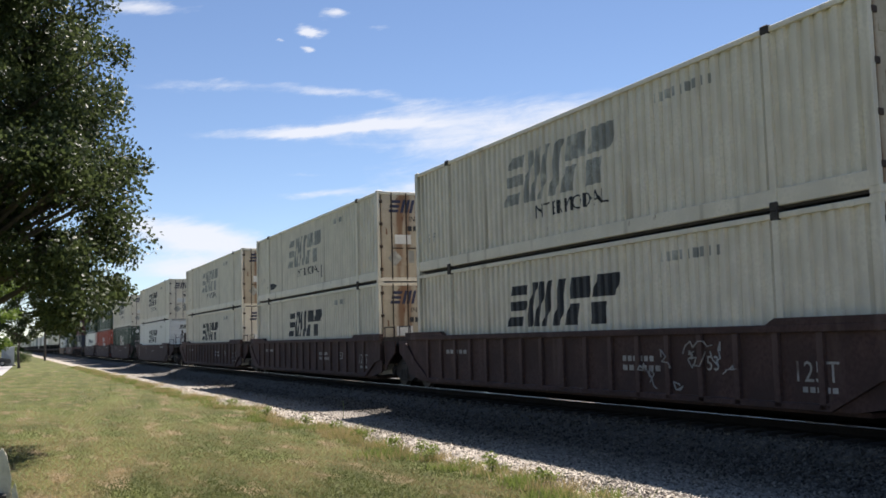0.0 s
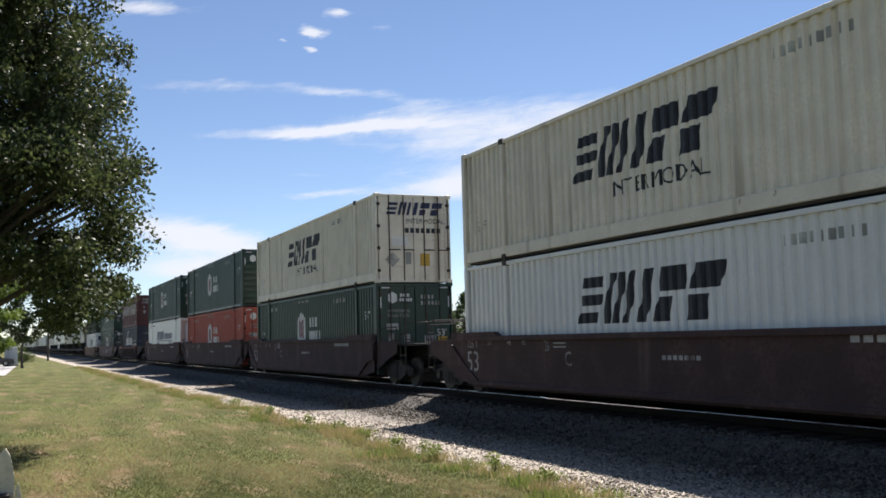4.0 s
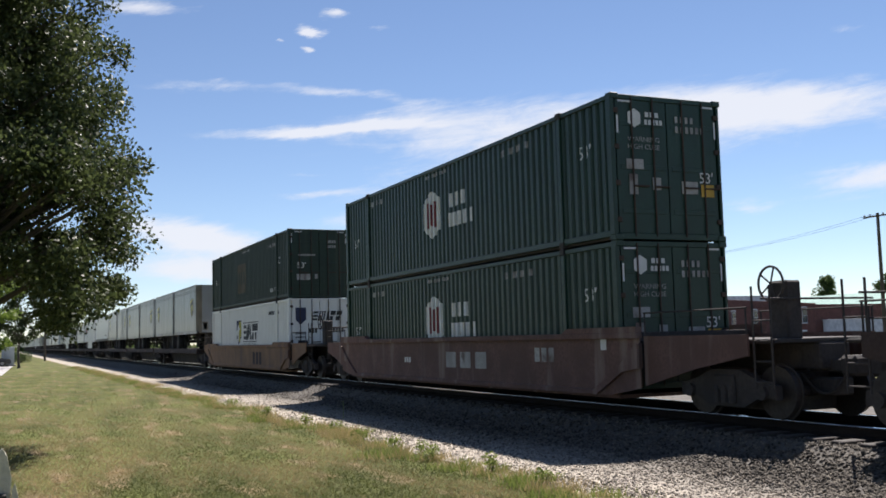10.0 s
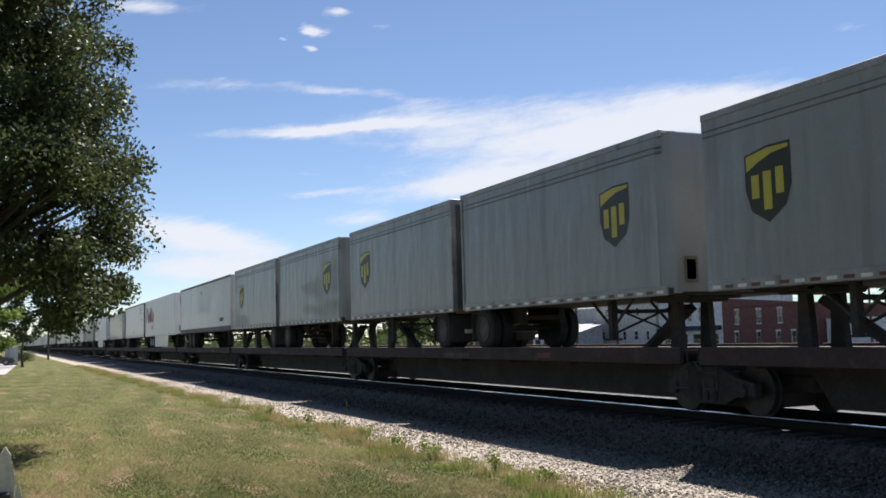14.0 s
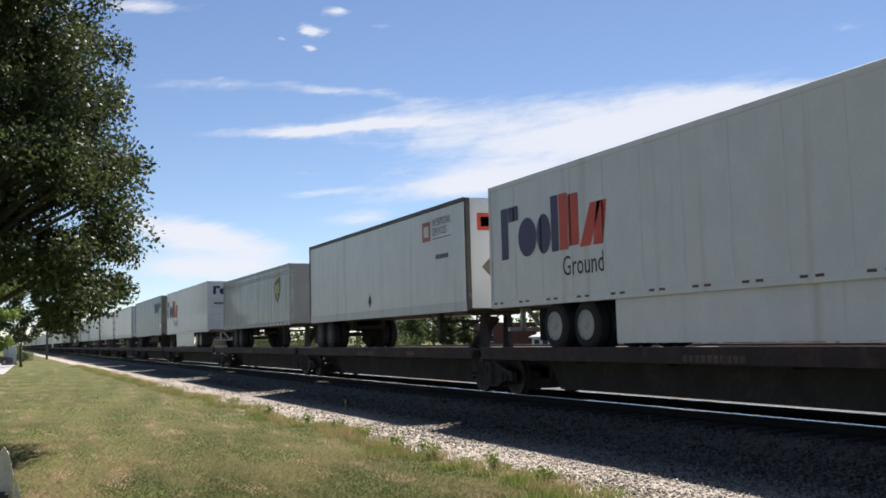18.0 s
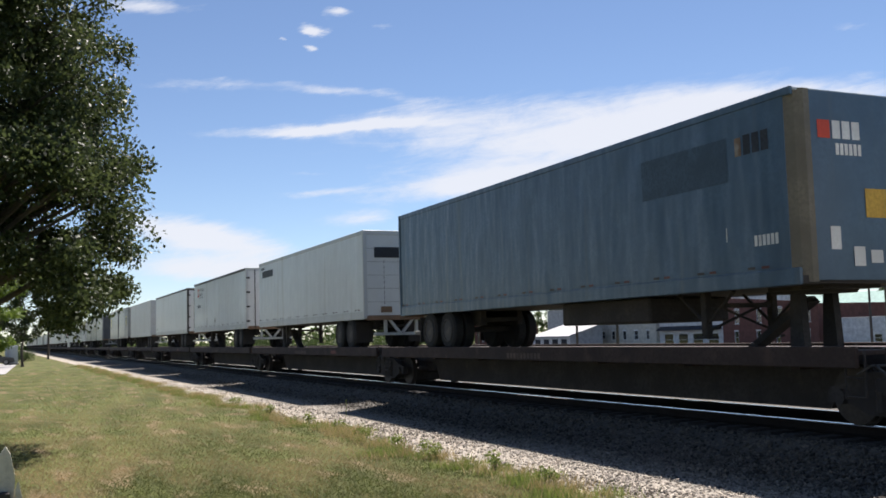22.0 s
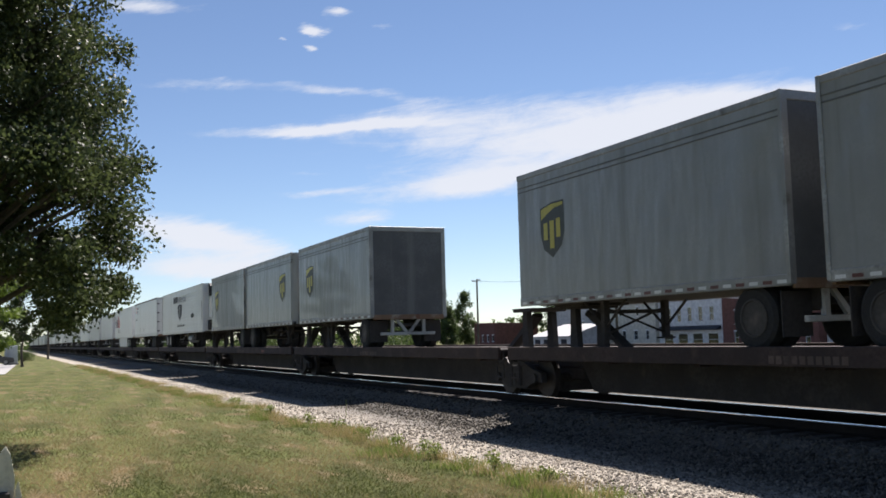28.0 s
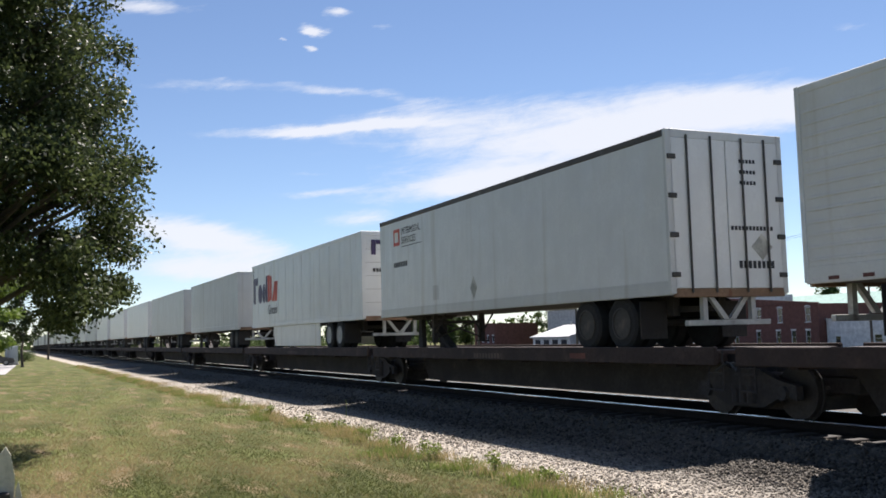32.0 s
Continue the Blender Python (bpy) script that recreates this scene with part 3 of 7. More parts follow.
def slant_word(m, x, z, height, width, lean=0.32):
    """A slanted company name as plain heavy shapes: stacked strips and leaning blocks."""
    u, h = width / 5, height
    for k in range(3):
        m.bar(x, x + 0.85 * u, z + h * (0.02 + 0.36 * k), z + h * (0.24 + 0.36 * k))
    for a, b in ((1.05, 1.3), (1.45, 1.7), (1.85, 2.1), (2.4, 2.75)):
        m.bar(x + a * u, x + b * u, z, z + h)
    for a, b in ((3.0, 3.85), (4.05, 5.0)):
        m.bar(x + a * u, x + b * u, z + h * 0.55, z + h).bar(x + a * u, x + (b - 0.3) * u, z, z + h * 0.45)
    m.v = [(p[0] + lean * (p[1] - z), p[1]) for p in m.v]
    return m


def swift(ghost, word=True, front=True, smear=False):
    def paint(root, side, end):
        h = 2.896
        m = Marks()
        slant_word(m, 5.3, 1.3 if not ghost else 1.2, 0.98 if not ghost else 1.15, 4.3)
        side(m, "company_mark", "ghost" if ghost else "ink")
        if word:
            side(Marks().words("INTERMODAL", 6.7, 0.85 if not ghost else 0.78, 0.3, 2.9), "lettering", "ink")
        side(Marks().bars_line(11.2, 2.36, 0.17, 1.7, 9, gap=0.5), "number_marking", "ghost")
        side(Marks().words("53ft", 0.75, 0.82, 0.25), "lettering", "ghost")
        if smear:
            side(oval(Marks(), 2.6, 0.62, 0.75, 0.13).bar(9.85, 10.05, 0.55, 1.02), "painted_out_patch", "ink")
        if front == "plain":
            m = Marks()
            slant_word(m, -0.6, 2.22, 0.28, 1.25, lean=0.25)
            end(m, "company_mark", "ink")
            end(Marks().bars_line(-0.14, 1.72, 0.26, 0.12, 1).bars_line(-0.14, 1.35, 0.26, 0.12, 1), "marking", "ink")
            column = Marks()
            for k in range(9):
                column.bar(1.0, 1.14, 0.9 + 0.15 * k, 1.0 + 0.15 * k)
            end(column, "number_marking", "ink")
            end(Marks().words("53ft", -0.25, 0.38, 0.36, 0.75), "lettering", "ghost")
        elif front:
            m = Marks()
            slant_word(m, -0.95, 2.2, 0.42, 1.9, lean=0.25)
            end(m, "company_mark", "ink_blue")
            end(Marks().words("INTERMODAL", -0.25, 1.93, 0.16, 1.35), "lettering", "ink")
            end(Marks().bars_line(-0.3, 1.62, 0.16, 1.3, 7), "number_marking", "ink")
            end(Marks().poly([(-1.0, 0.75), (-0.75, 0.5), (-0.5, 0.75), (-0.75, 1.0)]).bar(-0.3, -0.1, 0.6, 1.0), "placard", "ghost")
            end(Marks().bar(0.22, 0.55, 0.55, 0.95), "sticker", "yellow")
            end(Marks().bar(-0.75, -0.2, 1.2, 1.5), "sticker", "chalk")
    return paint


def hexagon(m, x, z, w, h):
    return m.poly([(x - w, z - h * 0.55), (x, z - h), (x + w, z - h * 0.55), (x + w, z + h * 0.55), (x, z + h), (x - w, z + h * 0.55)])


def hub(front_doors=True):
    def paint(root, side, end):
        z = 1.59
        side(hexagon(Marks(), 7.27, z, 0.6, 0.68), "company_mark", "chalk")
        m = Marks()
        for k in range(3):
            m.bar(6.93 + 0.25 * k, 7.1 + 0.25 * k, z - 0.36 + 0.06 * (k == 1), z + 0.36 - 0.06 * (k == 1))
        ob = side(m, "company_mark", "hex_red")
        ob.location.y = -0.004
        side(Marks().bars_line(8.45, z + 0.06, 0.36, 0.95, 3).bars_line(8.3, z - 0.46, 0.36, 1.6, 5), "company_name", "chalk")
        side(Marks().words("53'", 14.9, 1.75, 0.28).words("53'", 0.75, 1.25, 0.28), "lettering", "chalk")
        side(Marks().bars_line(11.4, 2.44, 0.15, 1.4, 9, gap=0.55).bars_line(2.3, 2.44, 0.15, 1.4, 9, gap=0.55).bars_line(6.9, 2.62, 0.09, 1.5, 14, gap=0.45), "number_marking", "chalk_old")
        end(hexagon(Marks(), -0.78, 2.42, 0.15, 0.19), "company_mark", "chalk")
        end(Marks().bars_line(-0.52, 2.45, 0.1, 0.35, 3).bars_line(-0.54, 2.3, 0.1, 0.45, 5), "company_name", "chalk")
        if front_doors:
            end(Marks().bars_line(0.2, 2.38, 0.13, 0.5, 4, gap=0.45).bars_line(0.2, 2.18, 0.13, 0.75, 6, gap=0.45), "number_marking", "chalk_old")
            end(Marks().words("WARNING", -0.95, 1.95, 0.1, 0.75).words("HIGH CUBE", -0.95, 1.8, 0.1, 0.75), "lettering", "chalk_old")
            end(Marks().words("53'", 0.75, 1.18, 0.22), "lettering", "chalk")
            end(Marks().bar(-1.0, -0.6, 1.4, 1.6).bar(-0.95, -0.75, 0.9, 1.3).bar(-0.4, -0.2, 1.0, 1.25).bar(0.3, 0.7, 0.95, 1.2), "sticker", "chalk_old")
            end(Marks().bar(0.78, 1.1, 0.9, 1.15), "sticker", "yellow")
        else:
            end(Marks().words("53'", -0.15, 1.62, 0.22), "lettering", "chalk")
            end(Marks().bars_line(-0.5, 1.92, 0.09, 1.0, 10), "warning_bars", "chalk_old")
            end(Marks().bar(-0.2, 0.25, 0.85, 1.1).bar(-0.08, 0.12, 0.7, 0.85), "sticker", "chalk")
        m = Marks().bar(-1.2, -1.16, 2.1, 2.45).bar(1.16, 1.2, 2.1, 2.45).bar(-1.15, -0.85, 2.72, 2.76).bar(0.85, 1.15, 2.72, 2.76)
        end(m, "reflective_tape", "tape_white")
    return paint


def alliance(root, side, end):
    side(Marks().bars_line(4.75, 1.5, 0.62, 3.5, 8, lean=0.25, gap=0.25), "company_mark", "ink_blue")
    side(Marks().bars_line(8.4, 1.53, 0.42, 3.9, 11), "company_name", "ink_blue")
    side(Marks().bar(4.6, 12.4, 1.38, 1.43), "underline", "ink_blue")
    m = Marks()
    for x in (4.9, 5.75, 11.0, 11.85):
        m.poly([(x + 0.3 * math.cos(k * math.tau / 16), 1.08 + 0.28 * math.sin(k * math.tau / 16)) for k in range(16)])
    side(m, "painted_emblem", "ink_blue")
    side(Marks().bars_line(0.9, 2.55, 0.12, 0.8, 6).bars_line(2.35, 2.55, 0.12, 1.3, 9), "number_marking", "ink")


def pasha(root, side, end):
    side(Marks().bars_line(1.6, 1.15, 0.95, 4.1, 9, gap=0.68, lean=0.06).bars_line(6.4, 1.15, 0.95, 4.3, 11, gap=0.7, lean=-0.05), "company_name", "chalk")
    for x, s in ((11.95, 1.0), (0.2, -1.0)):
        m = Marks()
        for a, r in ((90, 1.25), (124, 0.6), (158, 0.62), (180, 0.75), (205, 0.6), (236, 0.6), (270, 1.1)):
            u = radians(a)
            p = (x + s * r * math.cos(u), 1.5 + r * math.sin(u))
            base = [(x + s * 0.4 * math.cos(u + d), 1.5 + 0.4 * math.sin(u + d)) for d in (0.27, -0.27) if 90 <= a + math.degrees(d) <= 270] or [(x, 1.9)]
            m.poly([base[0], p, base[-1]] if len(base) > 1 else [base[0], p, (x, 1.5 + math.copysign(0.4, math.sin(u)))])
        m.poly([(x, 1.5 + 0.36)] + [(x + s * 0.36 * math.cos(radians(a)), 1.5 + 0.36 * math.sin(radians(a))) for a in range(100, 270, 20)] + [(x, 1.5 - 0.36)])
        side(m, "star_mark", "chalk")
    side(Marks().bars_line(10.4, 0.34, 0.13, 1.3, 5).bars_line(10.2, 2.25, 0.16, 1.0, 6).bars_line(10.3, 2.0, 0.14, 0.8, 4), "number_marking", "chalk_old")
    end(Marks().bars_line(-0.85, 2.3, 0.2, 0.75, 5).bars_line(-0.9, 2.05, 0.2, 0.9, 6), "company_name", "chalk_old")
    end(Marks().poly([(-0.8, 1.65), (-0.6, 1.65), (-0.7, 1.82)]).bar(-0.78, -0.58, 1.15, 1.4).bars_line(0.35, 2.35, 0.09, 0.6, 6).bars_line(0.4, 2.1, 0.09, 0.5, 5), "sticker", "chalk_old")
    end(Marks().bar(0.85, 1.05, 1.0, 1.3), "sticker", "yellow")


def blue_box(root, side, end):
    side(Marks().bars_line(3.2, 1.2, 0.7, 2.1, 5, gap=0.35).bars_line(5.55, 1.2, 0.7, 2.35, 5, gap=0.35), "company_name", "chalk")
    side(Marks().poly([(4.15, 2.0), (4.35, 2.27), (4.8, 2.52), (5.35, 2.64), (5.32, 2.47), (4.8, 2.32), (4.45, 2.12), (4.22, 1.98)]), "swoosh_mark", "chalk")
    side(Marks().bar(8.05, 11.25, 1.56, 1.6).bar(11.21, 11.25, 1.02, 1.56).words("eco container", 8.25, 1.14, 0.3, 2.85), "lettering", "chalk")
    side(Marks().bar(11.3, 11.34, 1.8, 2.4), "tape_line", "chalk_old")
    side(Marks().bar(11.6, 11.64, 1.8, 2.4), "tape_line", "chalk_old")
    end(Marks().bars_line(-0.75, 2.2, 0.09, 0.5, 5).bar(-0.15, 0.1, 1.35, 1.42).bar(-0.5, -0.3, 0.6, 0.9).bar(-0.05, 0.15, 0.62, 0.85), "sticker", "chalk_old")
    end(Marks().poly([(-0.55, 1.3), (-0.3, 1.3), (-0.42, 1.52)]), "sticker", "yellow")


M["faded_panel"] = material("faded_tan_panel", (0.1, 0.08, 0.045), 0.7, second=(0.05, 0.055, 0.03), patch=0.45, vary=0.3, bump=0)


def worn_emp(root, side, end):
    side(Marks().bar(6.35, 8.15, 0.66, 2.1), "worn_panel", "faded_panel")
    ob = side(Marks().bars_line(6.5, 1.1, 0.6, 1.45, 3, gap=0.3), "company_name", "green_old")
    ob.location.y = -0.004
    side(Marks().words("TOP LIFT ONLY", 12.9, 0.4, 0.17, 1.5).words("53'", 14.3, 1.55, 0.3).words("53'", 0.8, 1.4, 0.28), "lettering", "chalk")
    side(Marks().bars_line(12.55, 2.38, 0.14, 1.35, 8).bars_line(7.45, 2.6, 0.09, 1.4, 12), "number_marking", "chalk_old")
    end(Marks().words("53'", -0.95, 1.25, 0.24), "lettering", "chalk")
    end(Marks().bars_line(0.35, 2.3, 0.12, 0.4, 4).bars_line(0.35, 2.1, 0.12, 0.4, 4).bars_line(-0.9, 1.75, 0.08, 0.75, 8).bar(-0.98, -0.4, 0.75, 1.0).bar(-0.2, -0.08, 0.8, 1.0), "sticker", "chalk_old")
    end(Marks().bar(-1.05, -0.75, 2.75, 2.79).bar(0.8, 1.1, 2.75, 2.79).bar(-1.2, -1.17, 2.3, 2.7).bar(1.15, 1.18, 2.3, 2.7), "reflective_tape", "tape_white")


def swift_new(root, side, end):
    side(Marks().poly([(5.9, 2.22), (7.1, 2.22), (7.1, 1.5), (6.5, 0.98), (5.9, 1.5)]), "shield_mark", "ink_blue")
    ob = side(Marks().poly([(6.6, 2.17), (7.05, 2.17), (7.05, 1.53), (6.52, 1.06)]), "shield_mark", "shield_gold")
    ob.location.y = -0.004
    ob = side(Marks().poly([(6.0, 1.6), (6.5, 2.1), (6.7, 1.8), (6.45, 1.55), (6.45, 1.12)]), "shield_mark", "chalk")
    ob.location.y = -0.006
    m = Marks()
    slant_word(m, 7.5, 1.25, 0.74, 2.9, lean=0.2)
    side(m, "company_mark", "ink")
    side(Marks().bar(7.45, 10.3, 1.14, 1.18).bar(7.45, 10.6, 2.05, 2.09), "underline", "ink")
    side(Marks().words("INTERMODAL", 7.55, 0.9, 0.2, 2.65), "lettering", "ghost")
    side(Marks().bars_line(12.5, 2.3, 0.16, 1.2, 7).bars_line(14.1, 2.3, 0.16, 0.3, 3), "number_marking", "ink")
    end(Marks().poly([(-1.05, 2.5), (-0.6, 2.5), (-0.6, 2.0), (-0.85, 1.8), (-1.05, 2.0)]), "shield_mark", "ink_blue")
    m = Marks()
    slant_word(m, -0.35, 1.95, 0.4, 1.25, lean=0.2)
    end(m, "company_mark", "ink")
    end(Marks().bars_line(-0.5, 1.45, 0.18, 0.4, 3).bars_line(0.3, 1.45, 0.18, 0.75, 6).bars_line(-1.05, 1.4, 0.06, 0.45, 6).bars_line(-1.05, 1.25, 0.06, 0.45, 6), "number_marking", "ink")
    end(Marks().bar(-0.95, -0.55, 0.95, 1.15), "sticker", "navy")


# ---- running gear ----
def wheel_mesh():
    s = Shape()
    s.lathe((0, 0, 0), (0, 1, 0), [(-0.07, 0.12), (-0.07, 0.36), (-0.065, 0.42), (0.03, 0.425), (0.035, 0.455), (0.065, 0.455), (0.07, 0.38), (0.05, 0.12)], 24)
    return s.mesh("wheel", M["wheel"])


def truck(parent, x):
    """A two-axle freight truck centred at x under a car."""
    z = RAIL_Z + 0.42 - parent["base"]
    fr = part("truck", once(("bolster", round(z, 3)), lambda: Shape().box(-0.25, 0.25, -1.15, 1.15, z + 0.02, z + 0.28, c=0.03).rod((0, 0, z + 0.2), (0, 0, z + 0.42), 0.3, 16).mesh("truck", M["black"])), None, parent, "black cast-steel truck with four wheels")
    fr.location.x = x
    for sgn in (-1, 1):
        def frame_side():
            s = Shape()
            y = sgn * 1.02
            pts = [(-1.15, z - 0.1), (-1.15, z + 0.12), (-0.75, z + 0.2), (-0.35, z + 0.36), (0.35, z + 0.36), (0.75, z + 0.2), (1.15, z + 0.12), (1.15, z - 0.1), (0.85, z - 0.05), (0.42, z - 0.24), (-0.42, z - 0.24), (-0.85, z - 0.05)]
            s.prism(pts, 1, y - 0.07, y + 0.07)
            for q in (-0.18, 0.0, 0.18):
                s.rod((q, y + sgn * 0.09, z - 0.18), (q, y + sgn * 0.09, z + 0.1), 0.075, 8)
            for q in (-0.89, 0.89):
                s.rod((q, y + sgn * 0.04, z), (q, y + sgn * 0.14, z), 0.11, 12)
            return s.mesh("side_frame", M["black"])
        part("side_frame", once(("sf", sgn, round(z, 3)), frame_side), None, fr)
    # solid bulk of brake gear, added to hide the lit ground beyond
    part("brake_rigging", once(("rig", round(z, 3)), lambda: Shape().box(-0.8, 0.8, -0.55, 0.55, z - 0.32, z + 0.1, c=0.03).box(-1.5, 1.5, -0.2, 0.2, z - 0.05, z + 0.22, c=0.03).mesh("brake_rigging", M["black"])), None, fr)
    for q in (-0.89, 0.89):
        part("axle", once(("axle", q, round(z, 3)), lambda: Shape().rod((q, -0.8, z), (q, 0.8, z), 0.085, 10).mesh("axle", M["black"])), None, fr)
        for sgn in (-1, 1):
            w = part("wheel", once("wheel" + str(sgn), wheel_mesh), None, fr)
            w.matrix_basis = pose(q, sgn * 0.752, z + 0.0, 0, 0, 0 if sgn < 0 else 180)
    return fr


def coupler(parent, x, sgn, z=0.9):
    s = Shape().box(min(x, x + sgn * 0.9), max(x, x + sgn * 0.9), -0.1, 0.1, z - 0.1, z + 0.1, c=0.02)
    s.box(x + sgn * 0.9 - 0.16, x + sgn * 0.9 + 0.16, -0.2, 0.2, z - 0.16, z + 0.16, c=0.05)
    part("coupler", s, "black", parent)
    s = Shape()
    a = Vector((x + sgn * 0.1, -0.35, z - 0.12))
    for k in range(8):
        u = k / 7
        b = Vector((x + sgn * (0.1 + 0.85 * u), -0.35 + 0.1 * u, z - 0.12 - 0.32 * math.sin(u * math.pi)))
        if k:
            s.rod(a, b, 0.025, 6)
        a = b
    part("air_hose", s, "black", parent)


# ---- well cars ----
def well_car(length, ahead, behind, paint, label, ribs=True, marks=None, top=1.33, joint=(False, False), chord=None, wheel_end=None):
    """A well unit: its well runs from x = 0 to length, its ends reach ahead and behind it; z = 0 is the cars' datum, a little above the rails.
    joint: (behind, ahead) whether that end shares its truck with the next unit, which then carries it."""
    root = thing("well_car", label, "rail car", "well cars of the train")
    root["base"] = CAR_Z
    L, w = length, 1.47
    for sgn in (-1, 1):
        y0, y1 = (-w, -w + 0.03) if sgn < 0 else (w - 0.03, w)
        sheet = part("side_sheet", Shape().prism([(-0.5, 0.26), (0.0, 0.18), (0.5, 0.1), (L - 0.5, 0.1), (L, 0.18), (L + 0.5, 0.26), (L + 0.5, top - 0.06), (-0.5, top - 0.06)], 1, y0, y1), paint, root)
        part("top_chord", Shape().box(-0.5, L + 0.5, sgn * w - 0.075, sgn * w + 0.075, top - 0.12, top, c=0.015), chord or paint, root)
        part("bottom_chord", Shape().box(0.9, L - 0.9, sgn * w - 0.06, sgn * w + 0.06, 0.09, 0.2, c=0.015), paint, root)
        part("end_chord", Shape().prism([(-0.5, top - 0.2), (-0.5, 0.62), (0.0, 0.55), (0.9, 0.1), (0.98, 0.2), (0.1, 0.66)], 1, sgn * w - 0.06, sgn * w + 0.06), paint, root)
        part("end_chord", Shape().prism([(L + 0.5, top - 0.2), (L + 0.5, 0.62), (L, 0.55), (L - 0.9, 0.1), (L - 0.98, 0.2), (L - 0.1, 0.66)], 1, sgn * w - 0.06, sgn * w + 0.06), paint, root)
        # raised shoulders over the ends of the well
        for a, b in ((-0.5, 2.1), (L - 2.1, L + 0.5)):
            part("shoulder", Shape().prism([(a, top), (b, top), (b - 0.2 if a < 0 else b, top + 0.1), (a if a < 0 else a + 0.2, top + 0.1)], 1, sgn * w - 0.07, sgn * w + 0.07), chord or paint, root)
        if ribs:
            n = int(L / 0.95)
            for k in range(n):
                x = 0.6 + (k + 0.5) * (L - 1.2) / n
                me = once(("wellrib", sgn, paint, top), lambda: Shape().prism([(-0.06, 0.12), (0.06, 0.12), (0.06, top - 0.11), (-0.06, top - 0.11)], 1, sgn * (w + 0.03) - 0.03, sgn * (w + 0.03) + 0.03).mesh("side_post", M[paint]))
                part("side_post", me, None, root).location.x = x
    part("well_floor", Shape().box(0.4, L - 0.4, -1.3, 1.3, 0.03, 0.1), paint, root)
    for a, b in ((-behind, -0.1), (L + 0.1, L + ahead)):
        s = Shape().box(a, b, -0.32, 0.32, 0.62, 1.05, c=0.03)
        s.box(a + 0.05, b - 0.05, -1.2, 1.2, 1.05, 1.12, c=0.01)
        part("end_platform", s, "black", root)
    part("end_bulkhead", Shape().box(-0.16, -0.08, -1.4, 1.4, 0.5, top, c=0.01), "black", root)
    part("end_bulkhead", Shape().box(L + 0.08, L + 0.16, -1.4, 1.4, 0.5, top, c=0.01), "black", root)
    # trucks, couplers, ladders and rails at the ends
    for at, shared, dist, sgn in ((0.0, joint[0], behind, -1), (L, joint[1], ahead, 1)):
        lo, hi = sorted((at + sgn * 0.52, at + sgn * (dist - (0.2 if shared else 0.45))))
        for y in (-1.36, 1.36):
            part("end_apron", Shape().prism([(lo, 0.3 if sgn > 0 else 0.86), (lo, 1.2), (hi, 1.2), (hi, 0.86 if sgn > 0 else 0.3), ((lo + hi) / 2, 0.62)], 1, y - 0.02, y + 0.02), paint, root)
            part("hand_rail", Shape().rod((lo, y, 1.62), (hi, y, 1.62), 0.016, 6).rod((lo + 0.03, y, 1.2), (lo + 0.03, y, 1.62), 0.016, 6).rod((hi - 0.03, y, 1.2), (hi - 0.03, y, 1.62), 0.016, 6), "black", root)
        if shared:
            if sgn < 0:
                truck(root, at + sgn * dist)
            part("joint_casting", Shape().box(at + sgn * dist - 0.3, at + sgn * dist + 0.3, -0.25, 0.25, 0.62, 1.0, c=0.05), "black", root)
        else:
            truck(root, at + sgn * (dist - 1.35))
            coupler(root, at + sgn * (dist - 0.5), sgn, 0.68)
            for y in (-1.25, 1.25):
                s = Shape()
                x = at + sgn * (dist - 0.25)
                for q in (-0.2, 0.2):
                    s.rod((x + q, y, 0.35), (x + q, y, 1.95 if y < 0 else 1.6), 0.018, 6)
                for k in range(4):
                    s.rod((x - 0.2, y, 0.45 + 0.32 * k), (x + 0.2, y, 0.45 + 0.32 * k), 0.016, 6)
                part("ladder", s, "black", root)
            s = Shape()
            x = at + sgn * (dist - 0.3)
            s.rod((x, -1.2, 1.75), (x, 1.2, 1.75), 0.018, 6)
            part("hand_rail", s, "black", root)
    if wheel_end is not None:
        x = L + ahead - 0.55 if wheel_end > 0 else -behind + 0.55
        c = Vector((x, -0.75, 2.0))
        s = Shape()
        for k in range(20):
            a, b = k * math.tau / 20, (k + 1) * math.tau / 20
            s.rod(c + Vector((math.cos(a), 0, math.sin(a))) * 0.28, c + Vector((math.cos(b), 0, math.sin(b))) * 0.28, 0.02, 6)
        for k in range(5):
            a = k * math.tau / 5
            s.rod(c, c + Vector((math.cos(a), 0, math.sin(a))) * 0.28, 0.015, 6)
        part("brake_wheel", s, "black", root)
        part("brake_stand", Shape().box(x - 0.2, x + 0.2, -0.62, -0.3, 1.1, 2.05, c=0.03), "black", root)
    if marks:
        marks(root, lambda mk, name, mat: mk.on_side(name, mat, root, lambda x: -w - 0.005))
    return root


